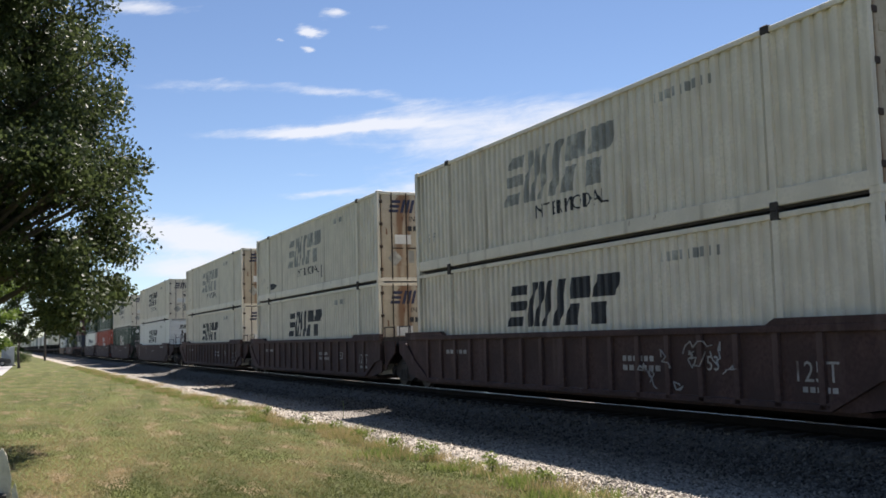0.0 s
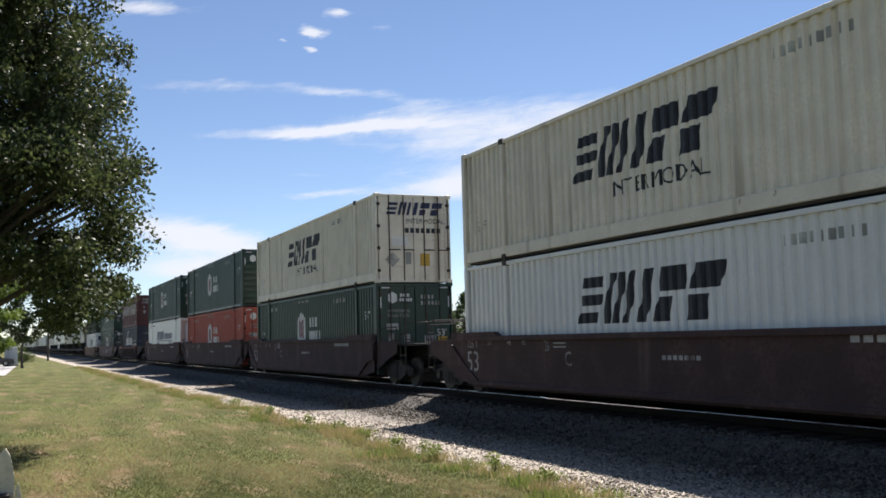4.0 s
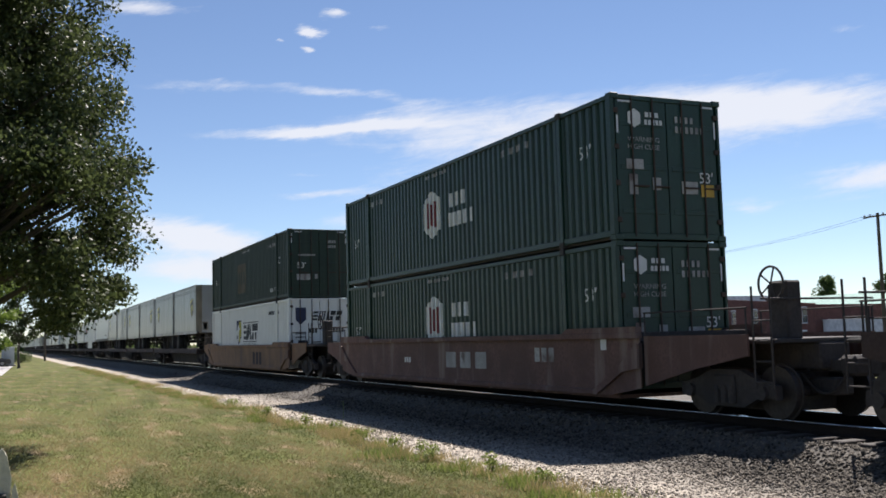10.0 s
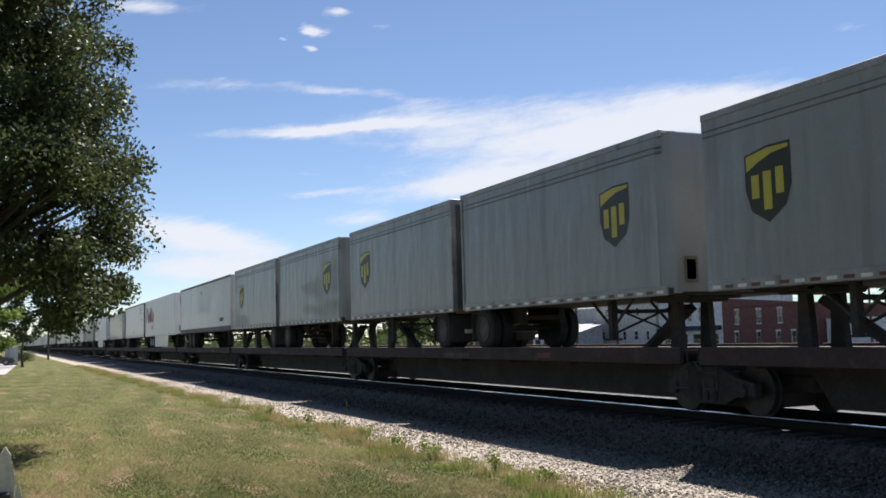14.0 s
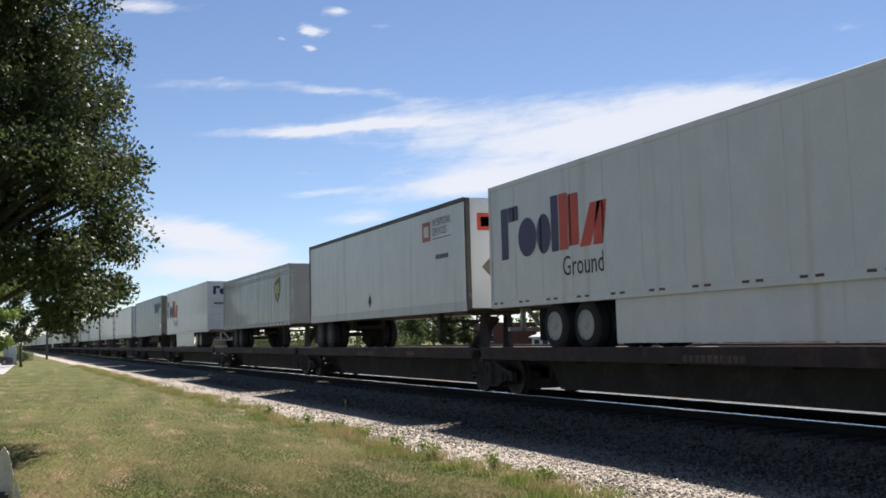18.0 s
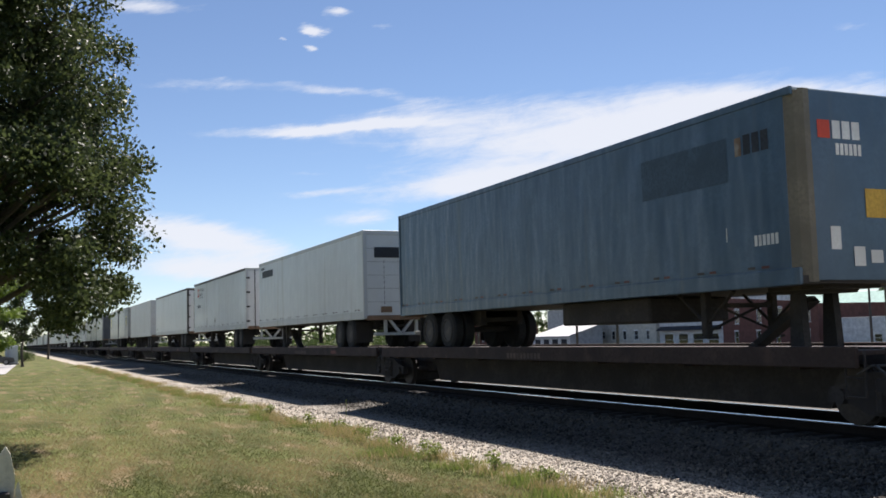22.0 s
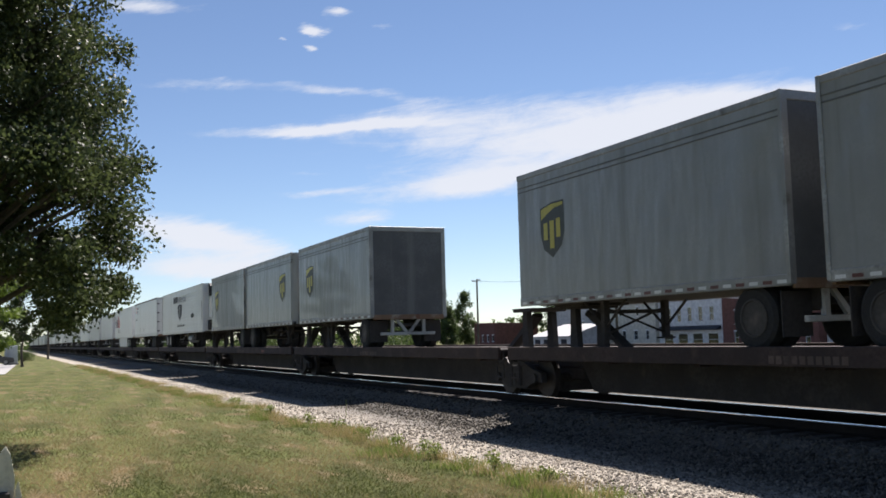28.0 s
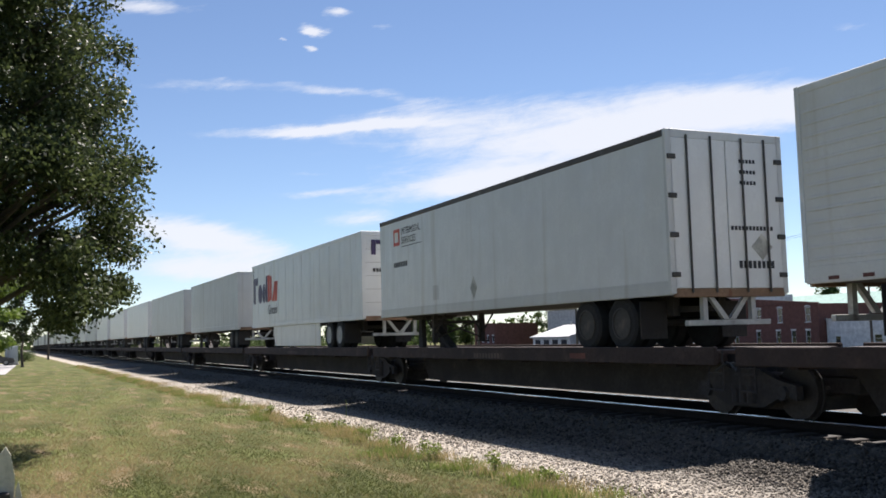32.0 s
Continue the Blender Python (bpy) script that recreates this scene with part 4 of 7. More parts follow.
def well_marks(kind):
    def paint(root, side):
        if kind == "ribbed":
            side(Marks().words("125T", 14.6, 0.5, 0.3).words("53", 12.6, 0.62, 0.24), "lettering", "chalk_old")
            side(Marks().bars_line(10.2, 0.75, 0.1, 1.0, 6).bars_line(10.2, 0.58, 0.1, 1.2, 6).bars_line(14.7, 0.35, 0.08, 0.7, 5).bars_line(2.2, 0.85, 0.1, 1.3, 5), "number_marking", "chalk_old")
        elif kind == "smooth":
            side(Marks().words("53", 0.35, 0.42, 0.5).words("125 T", 0.4, 1.0, 0.18).words("53", 1.5, 1.06, 0.14).words("48", 2.5, 1.06, 0.14).words("45", 3.2, 1.06, 0.14).words("40", 4.2, 1.08, 0.13).words("20", 4.25, 0.93, 0.13), "lettering", "chalk_old")
            side(Marks().bars_line(4.6, 1.0, 0.03, 0.7, 1).bars_line(4.6, 1.08, 0.03, 0.7, 1).bars_line(4.6, 1.16, 0.03, 0.7, 1).bars_line(12.6, 1.06, 0.1, 1.6, 7).bars_line(8.35, 0.78, 0.08, 1.1, 7), "number_marking", "chalk_old")
            side(Marks().words("C", 5.05, 0.62, 0.3), "lettering", "chalk_old")
        elif kind == "yellow":
            side(Marks().bars_line(10.25, 0.27, 0.56, 1.9, 3, gap=0.3), "company_mark", "deck")
            side(Marks().bars_line(3.6, 1.0, 0.13, 0.9, 6).bars_line(12.9, 1.0, 0.13, 1.6, 6), "number_marking", "ink")
        elif kind == "pink":
            side(Marks().bars_line(8.1, 0.5, 0.4, 2.6, 3, gap=0.3).bars_line(12.8, 0.7, 0.3, 0.9, 3), "company_mark", "chalk_old")
            side(Marks().bar(15.4, 15.6, 0.95, 1.2).bars_line(5.2, 0.6, 0.14, 0.5, 3), "number_marking", "chalk")
        elif kind == "spine":
            side(Marks().bars_line(0.6, 0.55, 0.3, 0.9, 3).bars_line(1.8, 0.55, 0.3, 1.1, 4), "number_marking", "chalk_old")
    return paint


def scribbles(root, x0, seed):
    """Loose spray-painted strokes on a car's side."""
    rng = random.Random(seed)
    s = Shape()
    for k in range(9):
        x, z = x0 + rng.uniform(0, 3.2), rng.uniform(0.35, 0.95)
        a = Vector((x, -1.545, z))
        for j in range(7):
            b = a + Vector((rng.uniform(-0.16, 0.18), 0, rng.uniform(-0.15, 0.15)))
            b.z = min(max(b.z, 0.28), 1.1)
            s.rod(a, b, 0.012, 4)
            a = b
    part("spray_paint", s, "chalk_old", root)


# ---- trailers ----
BODY_H = 2.92


def tyre_mesh():
    return Shape().lathe((0, 0, 0), (0, 1, 0), [(-0.13, 0.3), (-0.14, 0.44), (-0.1, 0.505), (0.1, 0.505), (0.14, 0.44), (0.13, 0.3)], 24).mesh("tyre", M["tyre"])


def rim_mesh(mat):
    s = Shape().lathe((0, 0, 0), (0, 1, 0), [(-0.132, 0.3), (-0.148, 0.31), (-0.152, 0.28), (-0.06, 0.24), (-0.045, 0.14), (-0.1, 0.11), (-0.11, 0.03)], 20)
    return s.mesh("rim", M[mat])


def wheels(root, x, rims, duals=True):
    """One axle with its tyres, resting at the foot of the trailer."""
    z = 0.505
    ax = part("axle", once(("traxle", x), lambda: Shape().rod((x, -1.0, z), (x, 1.0, z), 0.07, 10).mesh("axle", M["black"])), None, root)
    for sgn in (-1, 1):
        for y in ((1.1, 0.78) if duals else (1.1,)):
            t = part("tyre", once("tyre", tyre_mesh), None, ax)
            t.matrix_basis = pose(x, sgn * y, z, 0, 0, 0 if sgn < 0 else 180)
            if y > 1:
                r = part("rim", once("rim" + rims, lambda: rim_mesh(rims)), None, ax)
                r.matrix_basis = pose(x, sgn * y, z, 0, 0, 0 if sgn < 0 else 180)


def trailer(length, nose, paint, label, rear="swing", axles=2, rail="grey_rail", post=None, panels=0, skirt=None, reefer=False,
            tape=None, band=False, ribbed=False, marks=None, top_dark=False, detail=True, lower=None, name="semi_trailer", body=BODY_H, slide=None, under_box=False, rims="rim_dark"):
    """A road trailer on a platform: z = 0 is the deck, x from 0 to length, nose +1 (forward) or -1; the sides face y."""
    root = thing(name, label, "trailer", "trailers on the train")
    L, w = length, WIDE / 2
    z0, z1 = 0.99, 0.99 + body

    def X(d):
        """The place d metres behind the nose."""
        return L - d if nose > 0 else d

    def span(a, b):
        return (min(X(a), X(b)), max(X(a), X(b)))
    key = ("tr", L, paint, nose, body)
    bev = 0.2 if post else 0.03
    for sgn in (-1, 1):
        a, b = span(bev, 0.06)[0], 0
        lo, hi = span(bev, L - 0.06)
        part("side_wall", once(key + ("side", sgn), lambda: box(lo, hi, sgn * w - 0.02, sgn * w + 0.02, z0 + 0.14, z1 - 0.1).mesh("side_wall", M[paint])), None, root)
        part("top_rail", once(key + ("top", sgn, top_dark), lambda: box(0.02, L - 0.02, sgn * w - 0.035, sgn * w + 0.035, z1 - 0.13, z1, c=0.015).mesh("top_rail", M["tan_dark" if top_dark else rail])), None, root)
        part("bottom_rail", once(key + ("bot", sgn, lower), lambda: box(0.02, L - 0.02, sgn * w - 0.035, sgn * w + 0.035, z0 - 0.02, z0 + (0.16 if band or skirt else 0.24), c=0.015).mesh("bottom_rail", M[lower or rail])), None, root)
        if band:
            s = once(key + ("band", sgn), lambda: Shape().box(0.05, L - 0.05, sgn * w - 0.03, sgn * w + 0.03, z1 - 0.42, z1 - 0.395).box(0.05, L - 0.05, sgn * w - 0.03, sgn * w + 0.03, z1 - 0.32, z1 - 0.295).mesh("belt_rail", M["belt"]))
            part("belt_rail", s, None, root)
        if panels and detail:
            n = panels
            for k in range(1, n):
                x = k * L / n
                me = once(("seam", sgn, paint, rail), lambda: box(-0.035, 0.035, sgn * (w + 0.022) - 0.006, sgn * (w + 0.022) + 0.006, z0 + 0.17, z1 - 0.14).mesh("wall_seam", M[paint]))
                part("wall_seam", me, None, root).location.x = x
        if ribbed:
            for k in range(13):
                z = z0 + 0.3 + k * (BODY_H - 0.55) / 13
                me = once(("rib", L, sgn, paint, k), lambda: box(0.12, L - 0.12, sgn * (w + 0.026) - 0.014, sgn * (w + 0.026) + 0.014, z, z + 0.05, c=0.01).mesh("wall_rib", M[paint]))
                part("wall_rib", me, None, root)
    part("roof", once(key + ("roof",), lambda: box(0.04, L - 0.04, -w + 0.02, w - 0.02, z1 - 0.05, z1 - 0.012).mesh("roof", M["white_tr2"])), None, root)
    part("floor", once((L, "trfloor"), lambda: box(0.03, L - 0.03, -w + 0.03, w - 0.03, z0, z0 + 0.12).mesh("floor", M["black"])), None, root)
    # nose
    lo, hi = span(0.0, 0.06)
    part("nose_wall", once(key + ("nose",), lambda: box(lo, hi, -w + bev, w - bev, z0 + 0.05, z1 - 0.04).mesh("nose_wall", M[paint])), None, root)
    for sgn in (-1, 1):
        def corner():
            s = Shape()
            pts = [(X(bev + 0.12), sgn * w), (X(bev), sgn * (w + 0.006)), (X(bev * 0.4), sgn * (w - bev * 0.4)), (X(-0.006), sgn * (w - bev)), (X(0.0), sgn * (w - bev - 0.12)), (X(0.08), sgn * (w - 0.16))]
            return s.prism(pts, 2, z0 + 0.02, z1 - 0.02).mesh("nose_post", M[post or rail])
        part("nose_post", once(key + ("npost", sgn, post), corner), None, root)
    # rear
    lo, hi = span(L - 0.08, L)
    for sgn in (-1, 1):
        part("rear_post", once(key + ("rpost", sgn), lambda: box(lo, hi, sgn * w - 0.05 - (0.04 if sgn > 0 else 0), sgn * w + 0.05 - (0.0 if sgn > 0 else -0.04), z0, z1, c=0.012).mesh("rear_post", M[rail])), None, root)
    part("rear_header", once(key + ("rhead",), lambda: box(lo, hi, -w + 0.05, w - 0.05, z1 - 0.16, z1, c=0.012).mesh("rear_header", M[rail])), None, root)
    part("rear_sill", once(key + ("rsill",), lambda: box(lo, hi, -w + 0.05, w - 0.05, z0 - 0.06, z0 + 0.1, c=0.012).mesh("rear_sill", M["rustsill"])), None, root)
    out = 1 if nose < 0 else -1
    xr = L if nose < 0 else 0.0
    if rear == "swing":
        for sgn in (-1, 1):
            y0, y1 = (-w + 0.06, -0.01) if sgn < 0 else (0.01, w - 0.06)
            leaf = part("door", once(key + ("leaf", sgn), lambda: box(min(xr - out * 0.05, xr), max(xr - out * 0.05, xr), y0, y1, z0 + 0.1, z1 - 0.16, c=0.008).mesh("door", M[paint])), None, root)
            if detail and out > 0:
                for k in range(2):
                    y = y0 + (y1 - y0) * (0.28 + 0.44 * k)
                    part("lock_rod", once(("trrod", xr, y), lambda: Shape().rod((xr + 0.03, y, z0 + 0.02), (xr + 0.03, y, z1 - 0.1), 0.02, 8).mesh("lock_rod", M["lockbar"])), None, leaf)
                for k in range(4):
                    z = z0 + 0.3 + k * (BODY_H - 0.8) / 3
                    yy = y0 - 0.08 if sgn < 0 else y1 - 0.1
                    part("hinge", once(("trh", xr, sgn, k), lambda: box(xr - 0.01, xr + 0.03, yy, yy + 0.18, z, z + 0.09, c=0.008).mesh("hinge", M["lockbar"])), None, leaf)
    else:
        leaf = part("roll_door", once(key + ("roll",), lambda: box(min(xr - out * 0.06, xr - out * 0.02), max(xr - out * 0.06, xr - out * 0.02), -w + 0.09, w - 0.09, z0 + 0.1, z1 - 0.16).mesh("roll_door", M["grey_door" if paint == "grey_box" else paint])), None, root)
        if detail and out > 0 and paint != "grey_box":
            for k in range(1, 6):
                z = z0 + 0.1 + k * (BODY_H - 0.26) / 6
                part("slat_joint", once(("slat", xr, paint, k), lambda: box(xr - 0.022, xr - 0.012, -w + 0.09, w - 0.09, z - 0.006, z + 0.006).mesh("slat_joint", M["grey_rail"])), None, leaf)
    # wheels, slider, bumper, flaps, landing legs
    back = 1.55 if axles == 2 else 0.95
    xs = [L - back - 0.62, L - back + 0.62] if axles == 2 else [L - back]
    slide = slide if slide is not None else 1.0 if L > 15 and axles == 2 else 0.0
    xs = [x - slide for x in xs]
    for x in xs:
        wheels(root, X(x), rims)
    lo, hi = span(xs[0] - 0.8, xs[-1] + 0.8)
    part("bogie_frame", once(key + ("bog",), lambda: Shape().box(lo, hi, -0.62, -0.46, 0.62, 0.99).box(lo, hi, 0.46, 0.62, 0.62, 0.99).box(lo, hi, -0.5, 0.5, 0.7, 0.8).mesh("bogie_frame", M["black"])), None, root)
    lo, hi = span(xs[-1] + 0.62, xs[-1] + 0.64)
    for sgn in (-1, 1):
        part("mud_flap", once(key + ("flap", sgn), lambda: box(lo, hi, sgn * 0.95 - 0.3, sgn * 0.95 + 0.3, 0.2, 0.9).mesh("mud_flap", M["black"])), None, root)
    s = Shape()
    lo, hi = span(L - 0.18, L - 0.08)
    s.box(lo, hi, -0.95, 0.95, 0.42, 0.52, c=0.01)
    for y in (-0.55, 0.55):
        s.box(lo, hi, y - 0.05, y + 0.05, 0.5, 0.98)
        s.prism([(y * 0.9, 0.98), (y * 0.9 - math.copysign(0.11, y), 0.98), (0.0, 0.53), (math.copysign(0.13, y), 0.53)], 0, lo + 0.01, hi - 0.01)
    part("rear_bumper", s, "bumper", root)
    lg = 2.6 if L < 10 else 2.9
    gearp = part("landing_gear", once(key + ("lgear",), lambda: Shape().box(X(lg) - 0.06, X(lg) + 0.06, -0.75, 0.75, 0.72, 0.8).mesh("landing_gear", M["black"])), None, root)
    for sgn in (-1, 1):
        part("leg", once(key + ("leg", sgn), lambda: Shape().box(X(lg) - 0.07, X(lg) + 0.07, sgn * 0.75 - 0.07, sgn * 0.75 + 0.07, 0.22, 0.99, c=0.01).box(X(lg) - 0.15, X(lg) + 0.15, sgn * 0.75 - 0.13, sgn * 0.75 + 0.13, 0.18, 0.22).mesh("leg", M["black"])), None, gearp)
        s = Shape()
        for d in (-0.75, 0.75):
            s.rod((X(lg), sgn * 0.75, 0.42), (X(lg + d), sgn * 0.75, 0.98), 0.03, 6)
        part("brace", s, "black", gearp)
    s = Shape().rod((X(lg), -0.75, 0.3), (X(lg), 0.75, 0.85), 0.025, 6).rod((X(lg), 0.75, 0.3), (X(lg), -0.75, 0.85), 0.025, 6)
    part("cross_brace", s, "black", gearp)
    if under_box:
        lo, hi = span(lg + 1.4, lg + 4.6)
        part("under_box", once(key + ("ubox",), lambda: box(lo, hi, -0.95, 0.95, 0.5, 0.98, c=0.04).mesh("under_box", M["black"])), None, root, "dark equipment box under the floor")
    lo, hi = span(0.3, 1.5)
    part("king_pin_plate", once(key + ("kp",), lambda: box(lo, hi, -0.6, 0.6, 0.93, 0.99).mesh("king_pin_plate", M["black"])), None, root)
    if skirt:
        lo, hi = span(lg + 0.9, xs[0] - 1.1)
        for sgn in (-1, 1):
            part("side_skirt", Shape().prism([(lo, 0.99), (hi, 0.99), (hi - 0.25 if nose > 0 else hi, 0.13), (lo if nose > 0 else lo + 0.25, 0.13)], 1, sgn * (w - 0.06) - 0.012, sgn * (w - 0.06) + 0.012), skirt, root, "plain white aerodynamic side skirt")
    if tape and detail:
        for col, ph in (("tape_white" if tape == "full" else "tan_dark", 0), ("tape_red", 1)):
            m = Marks()
            n = int(L / 0.31)
            for k in range(n):
                if k % 2 == ph and tape == "full":
                    m.bar(0.15 + k * 0.31, 0.15 + k * 0.31 + 0.2, z0 + 0.02, z0 + 0.075)
                elif tape == "sparse" and k % 4 == ph:
                    m.bar(0.15 + k * 0.31, 0.15 + k * 0.31 + 0.17, z0 + (0.07 if skirt else 0.27), z0 + (0.115 if skirt else 0.31))
            m.on_side("reflective_tape", col, root, lambda x: -w - 0.036)
    if reefer:
        u = X(-0.28)
        lo, hi = span(-0.5, 0.0)
        part("cooling_unit", Shape().box(lo, hi, -0.95, 0.95, z0 + 0.75, z1 - 0.75, c=0.1), "white_new", root, "white cooling unit with a black upper hood")
        part("hood", Shape().prism([(lo if nose < 0 else hi, z1 - 0.78), (lo if nose < 0 else hi, z1 - 0.2), ((lo + hi) / 2, z1 - 0.02), (hi if nose < 0 else lo, z1 - 0.02), (hi if nose < 0 else lo, z1 - 0.78)], 1, -0.95, 0.95), "reefer_dark", root)
        part("fuel_tank", Shape().rod((X(5.2), -0.8, 0.62), (X(6.6), -0.8, 0.62), 0.27, 16), "grey_rail", root)
        part("lower_guard", Shape().box(lo, hi, -1.0, 1.0, z0 + 0.1, z0 + 0.7, c=0.03), "black", root)
    if marks:
        def side(mk, nm, mat, lab="", off=0.0):
            ob = mk.on_side(nm, mat, root, lambda x: -w - 0.022 - (0.022 if ribbed else 0.002 if panels else 0.0), lab)
            ob.location.y = -off
            return ob

        def front(mk, nm, mat, lab=""):
            return mk.on_end(nm, mat, root, L + (0.006 if nose > 0 else 0.002), lab)
        marks(root, side, front, X)
    return root


M["tan_dark"] = material("dark_worn_top_rail", (0.075, 0.066, 0.058), 0.6, 0.2, second=(0.15, 0.14, 0.125), patch=0.3)
M["rustsill"] = material("rusty_sill_steel", (0.2, 0.12, 0.07), 0.7, second=(0.3, 0.27, 0.22), patch=0.45, rust=(RUST, 0.5))
M["faded_red"] = material("faded_red_sign", (0.45, 0.16, 0.12), 0.6, vary=0.2, bump=0)
M["belt"] = material("dull_grey_belt_moulding", (0.11, 0.11, 0.105), 0.6, vary=0.15)
M["grey_door"] = material("dark_grey_roll_door", (0.085, 0.087, 0.09), 0.5, second=(0.13, 0.13, 0.13), patch=0.35, streak=1.2)
M["lockbar"] = material("grimy_lock_rod", (0.06, 0.058, 0.055), 0.6, 0.4)
M["bumper"] = material("scuffed_white_bumper", (0.42, 0.42, 0.4), 0.6, second=(0.14, 0.125, 0.11), patch=0.4)


def shield(m, x, z, w, h):
    """A shield: flat curved top, pointed foot."""
    p = [(x - w, z + h * 0.3), (x - w, z + h * 0.42), (x, z + h * 0.5), (x + w, z + h * 0.5), (x + w, z - h * 0.05), (x + w * 0.75, z - h * 0.3), (x, z - h * 0.5), (x - w * 0.75, z - h * 0.33), (x - w, z - h * 0.05)]
    return m.poly(p)


def shield_marks(at):
    def paint(root, side, front, X):
        x, z = X(at), 0.99 + 1.58
        side(shield(Marks(), x, z, 0.5, 1.2), "company_mark", "shield_brown")
        m = Marks().poly([(x - 0.46, z + 0.24), (x - 0.46, z + 0.48), (x, z + 0.56), (x + 0.46, z + 0.56), (x + 0.46, z + 0.5), (x + 0.1, z + 0.46), (x - 0.2, z + 0.36)])
        m.bar(x - 0.36, x - 0.19, z - 0.2, z + 0.17).bar(x - 0.1, x + 0.08, z - 0.4, z + 0.2).bar(x + 0.17, x + 0.34, z - 0.18, z + 0.23)
        side(m, "company_mark", "shield_gold", off=0.004)
    return paint


def pup_front(root, side, front, X):
    shield_marks(1.55)(root, side, front, X)
    front(Marks().bars_line(-0.05, 0.99 + 2.5, 0.1, 0.4, 5), "number_marking", "ink")
    front(Marks().poly([(-0.02, 3.62), (0.15, 3.75), (0.32, 3.62)]), "small_mark", "ink")
    front(Marks().bar(-0.92, -0.62, 1.2, 1.68), "sticker", "tan_post")
    front(Marks().bar(-0.87, -0.67, 1.26, 1.62), "sticker", "white_tr2")
    front(Marks().bar(0.75, 1.08, 1.15, 1.6), "sticker", "ink")
    front(Marks().bars_line(0.0, 1.5, 0.12, 0.4, 3), "number_marking", "ghost")


def oval(m, x, z, rx, rz):
    """A plain filled oval."""
    return m.poly([(x + rx * math.cos(k * math.tau / 20), z + rz * math.sin(k * math.tau / 20)) for k in range(20)])


def fedex(flip):
    """A two-coloured company name as plain shapes, with a line of small lettering below."""
    def paint(root, side, front, X):
        x, z = 0.6, 0.99 + 1.1
        if flip:
            x = 0.4
        m = Marks().bar(x, x + 0.34, z, z + 1.2).bar(x + 0.37, x + 0.85, z + 0.86, z + 1.2)
        oval(m, x + 1.25, z + 0.43, 0.42, 0.44)
        oval(m, x + 1.99, z + 0.43, 0.31, 0.44).bar(x + 2.32, x + 2.62, z, z + 1.2)
        side(m, "company_mark", "purple")
        m = Marks().bar(x + 2.66, x + 3.0, z, z + 1.2).bar(x + 3.03, x + 3.42, z + 0.06, z + 1.14)
        m.bar(x + 3.45, x + 3.85, z, z + 0.86, 0.5).bar(x + 3.95, x + 4.3, z, z + 0.86, 0.2)
        side(m, "company_mark", "orange")
        m = Marks()
        for k in range(10):
            m.bar(X(0.3) - 0.05, X(0.3) + 0.05, z + 0.1 + k * 0.155, z + 0.21 + k * 0.155)
        side(m, "number_marking", "ink")
        side(Marks().words("Ground", x + 2.75, z - 0.55, 0.42, 1.55), "lettering", "ink")
        m = Marks().bar(-1.0, -0.84, 3.12, 3.62).bar(-0.83, -0.62, 3.48, 3.62)
        oval(m, -0.46, 3.31, 0.17, 0.19)
        oval(m, -0.13, 3.31, 0.14, 0.19).bar(0.02, 0.15, 3.12, 3.62)
        front(m, "company_mark", "purple")
        front(Marks().bar(0.17, 0.33, 3.12, 3.62).bar(0.34, 0.5, 3.15, 3.59).bar(0.53, 0.7, 3.12, 3.48, 0.4).bar(0.76, 0.9, 3.12, 3.48, 0.2), "company_mark", "orange")
        front(Marks().words("Ground", 0.25, 2.86, 0.2, 0.72), "lettering", "ink")
        if X(0) > 1:
            lower = Marks()
            for k in range(4):
                lower.bar(-1.05 + 0.53 * k, -0.6 + 0.53 * k, 1.2, 1.62)
            front(lower, "recessed_panel", "tan_post")
        front(Marks().bars_line(-0.95, 2.55, 0.12, 1.0, 9), "number_marking", "ink")
    return paint


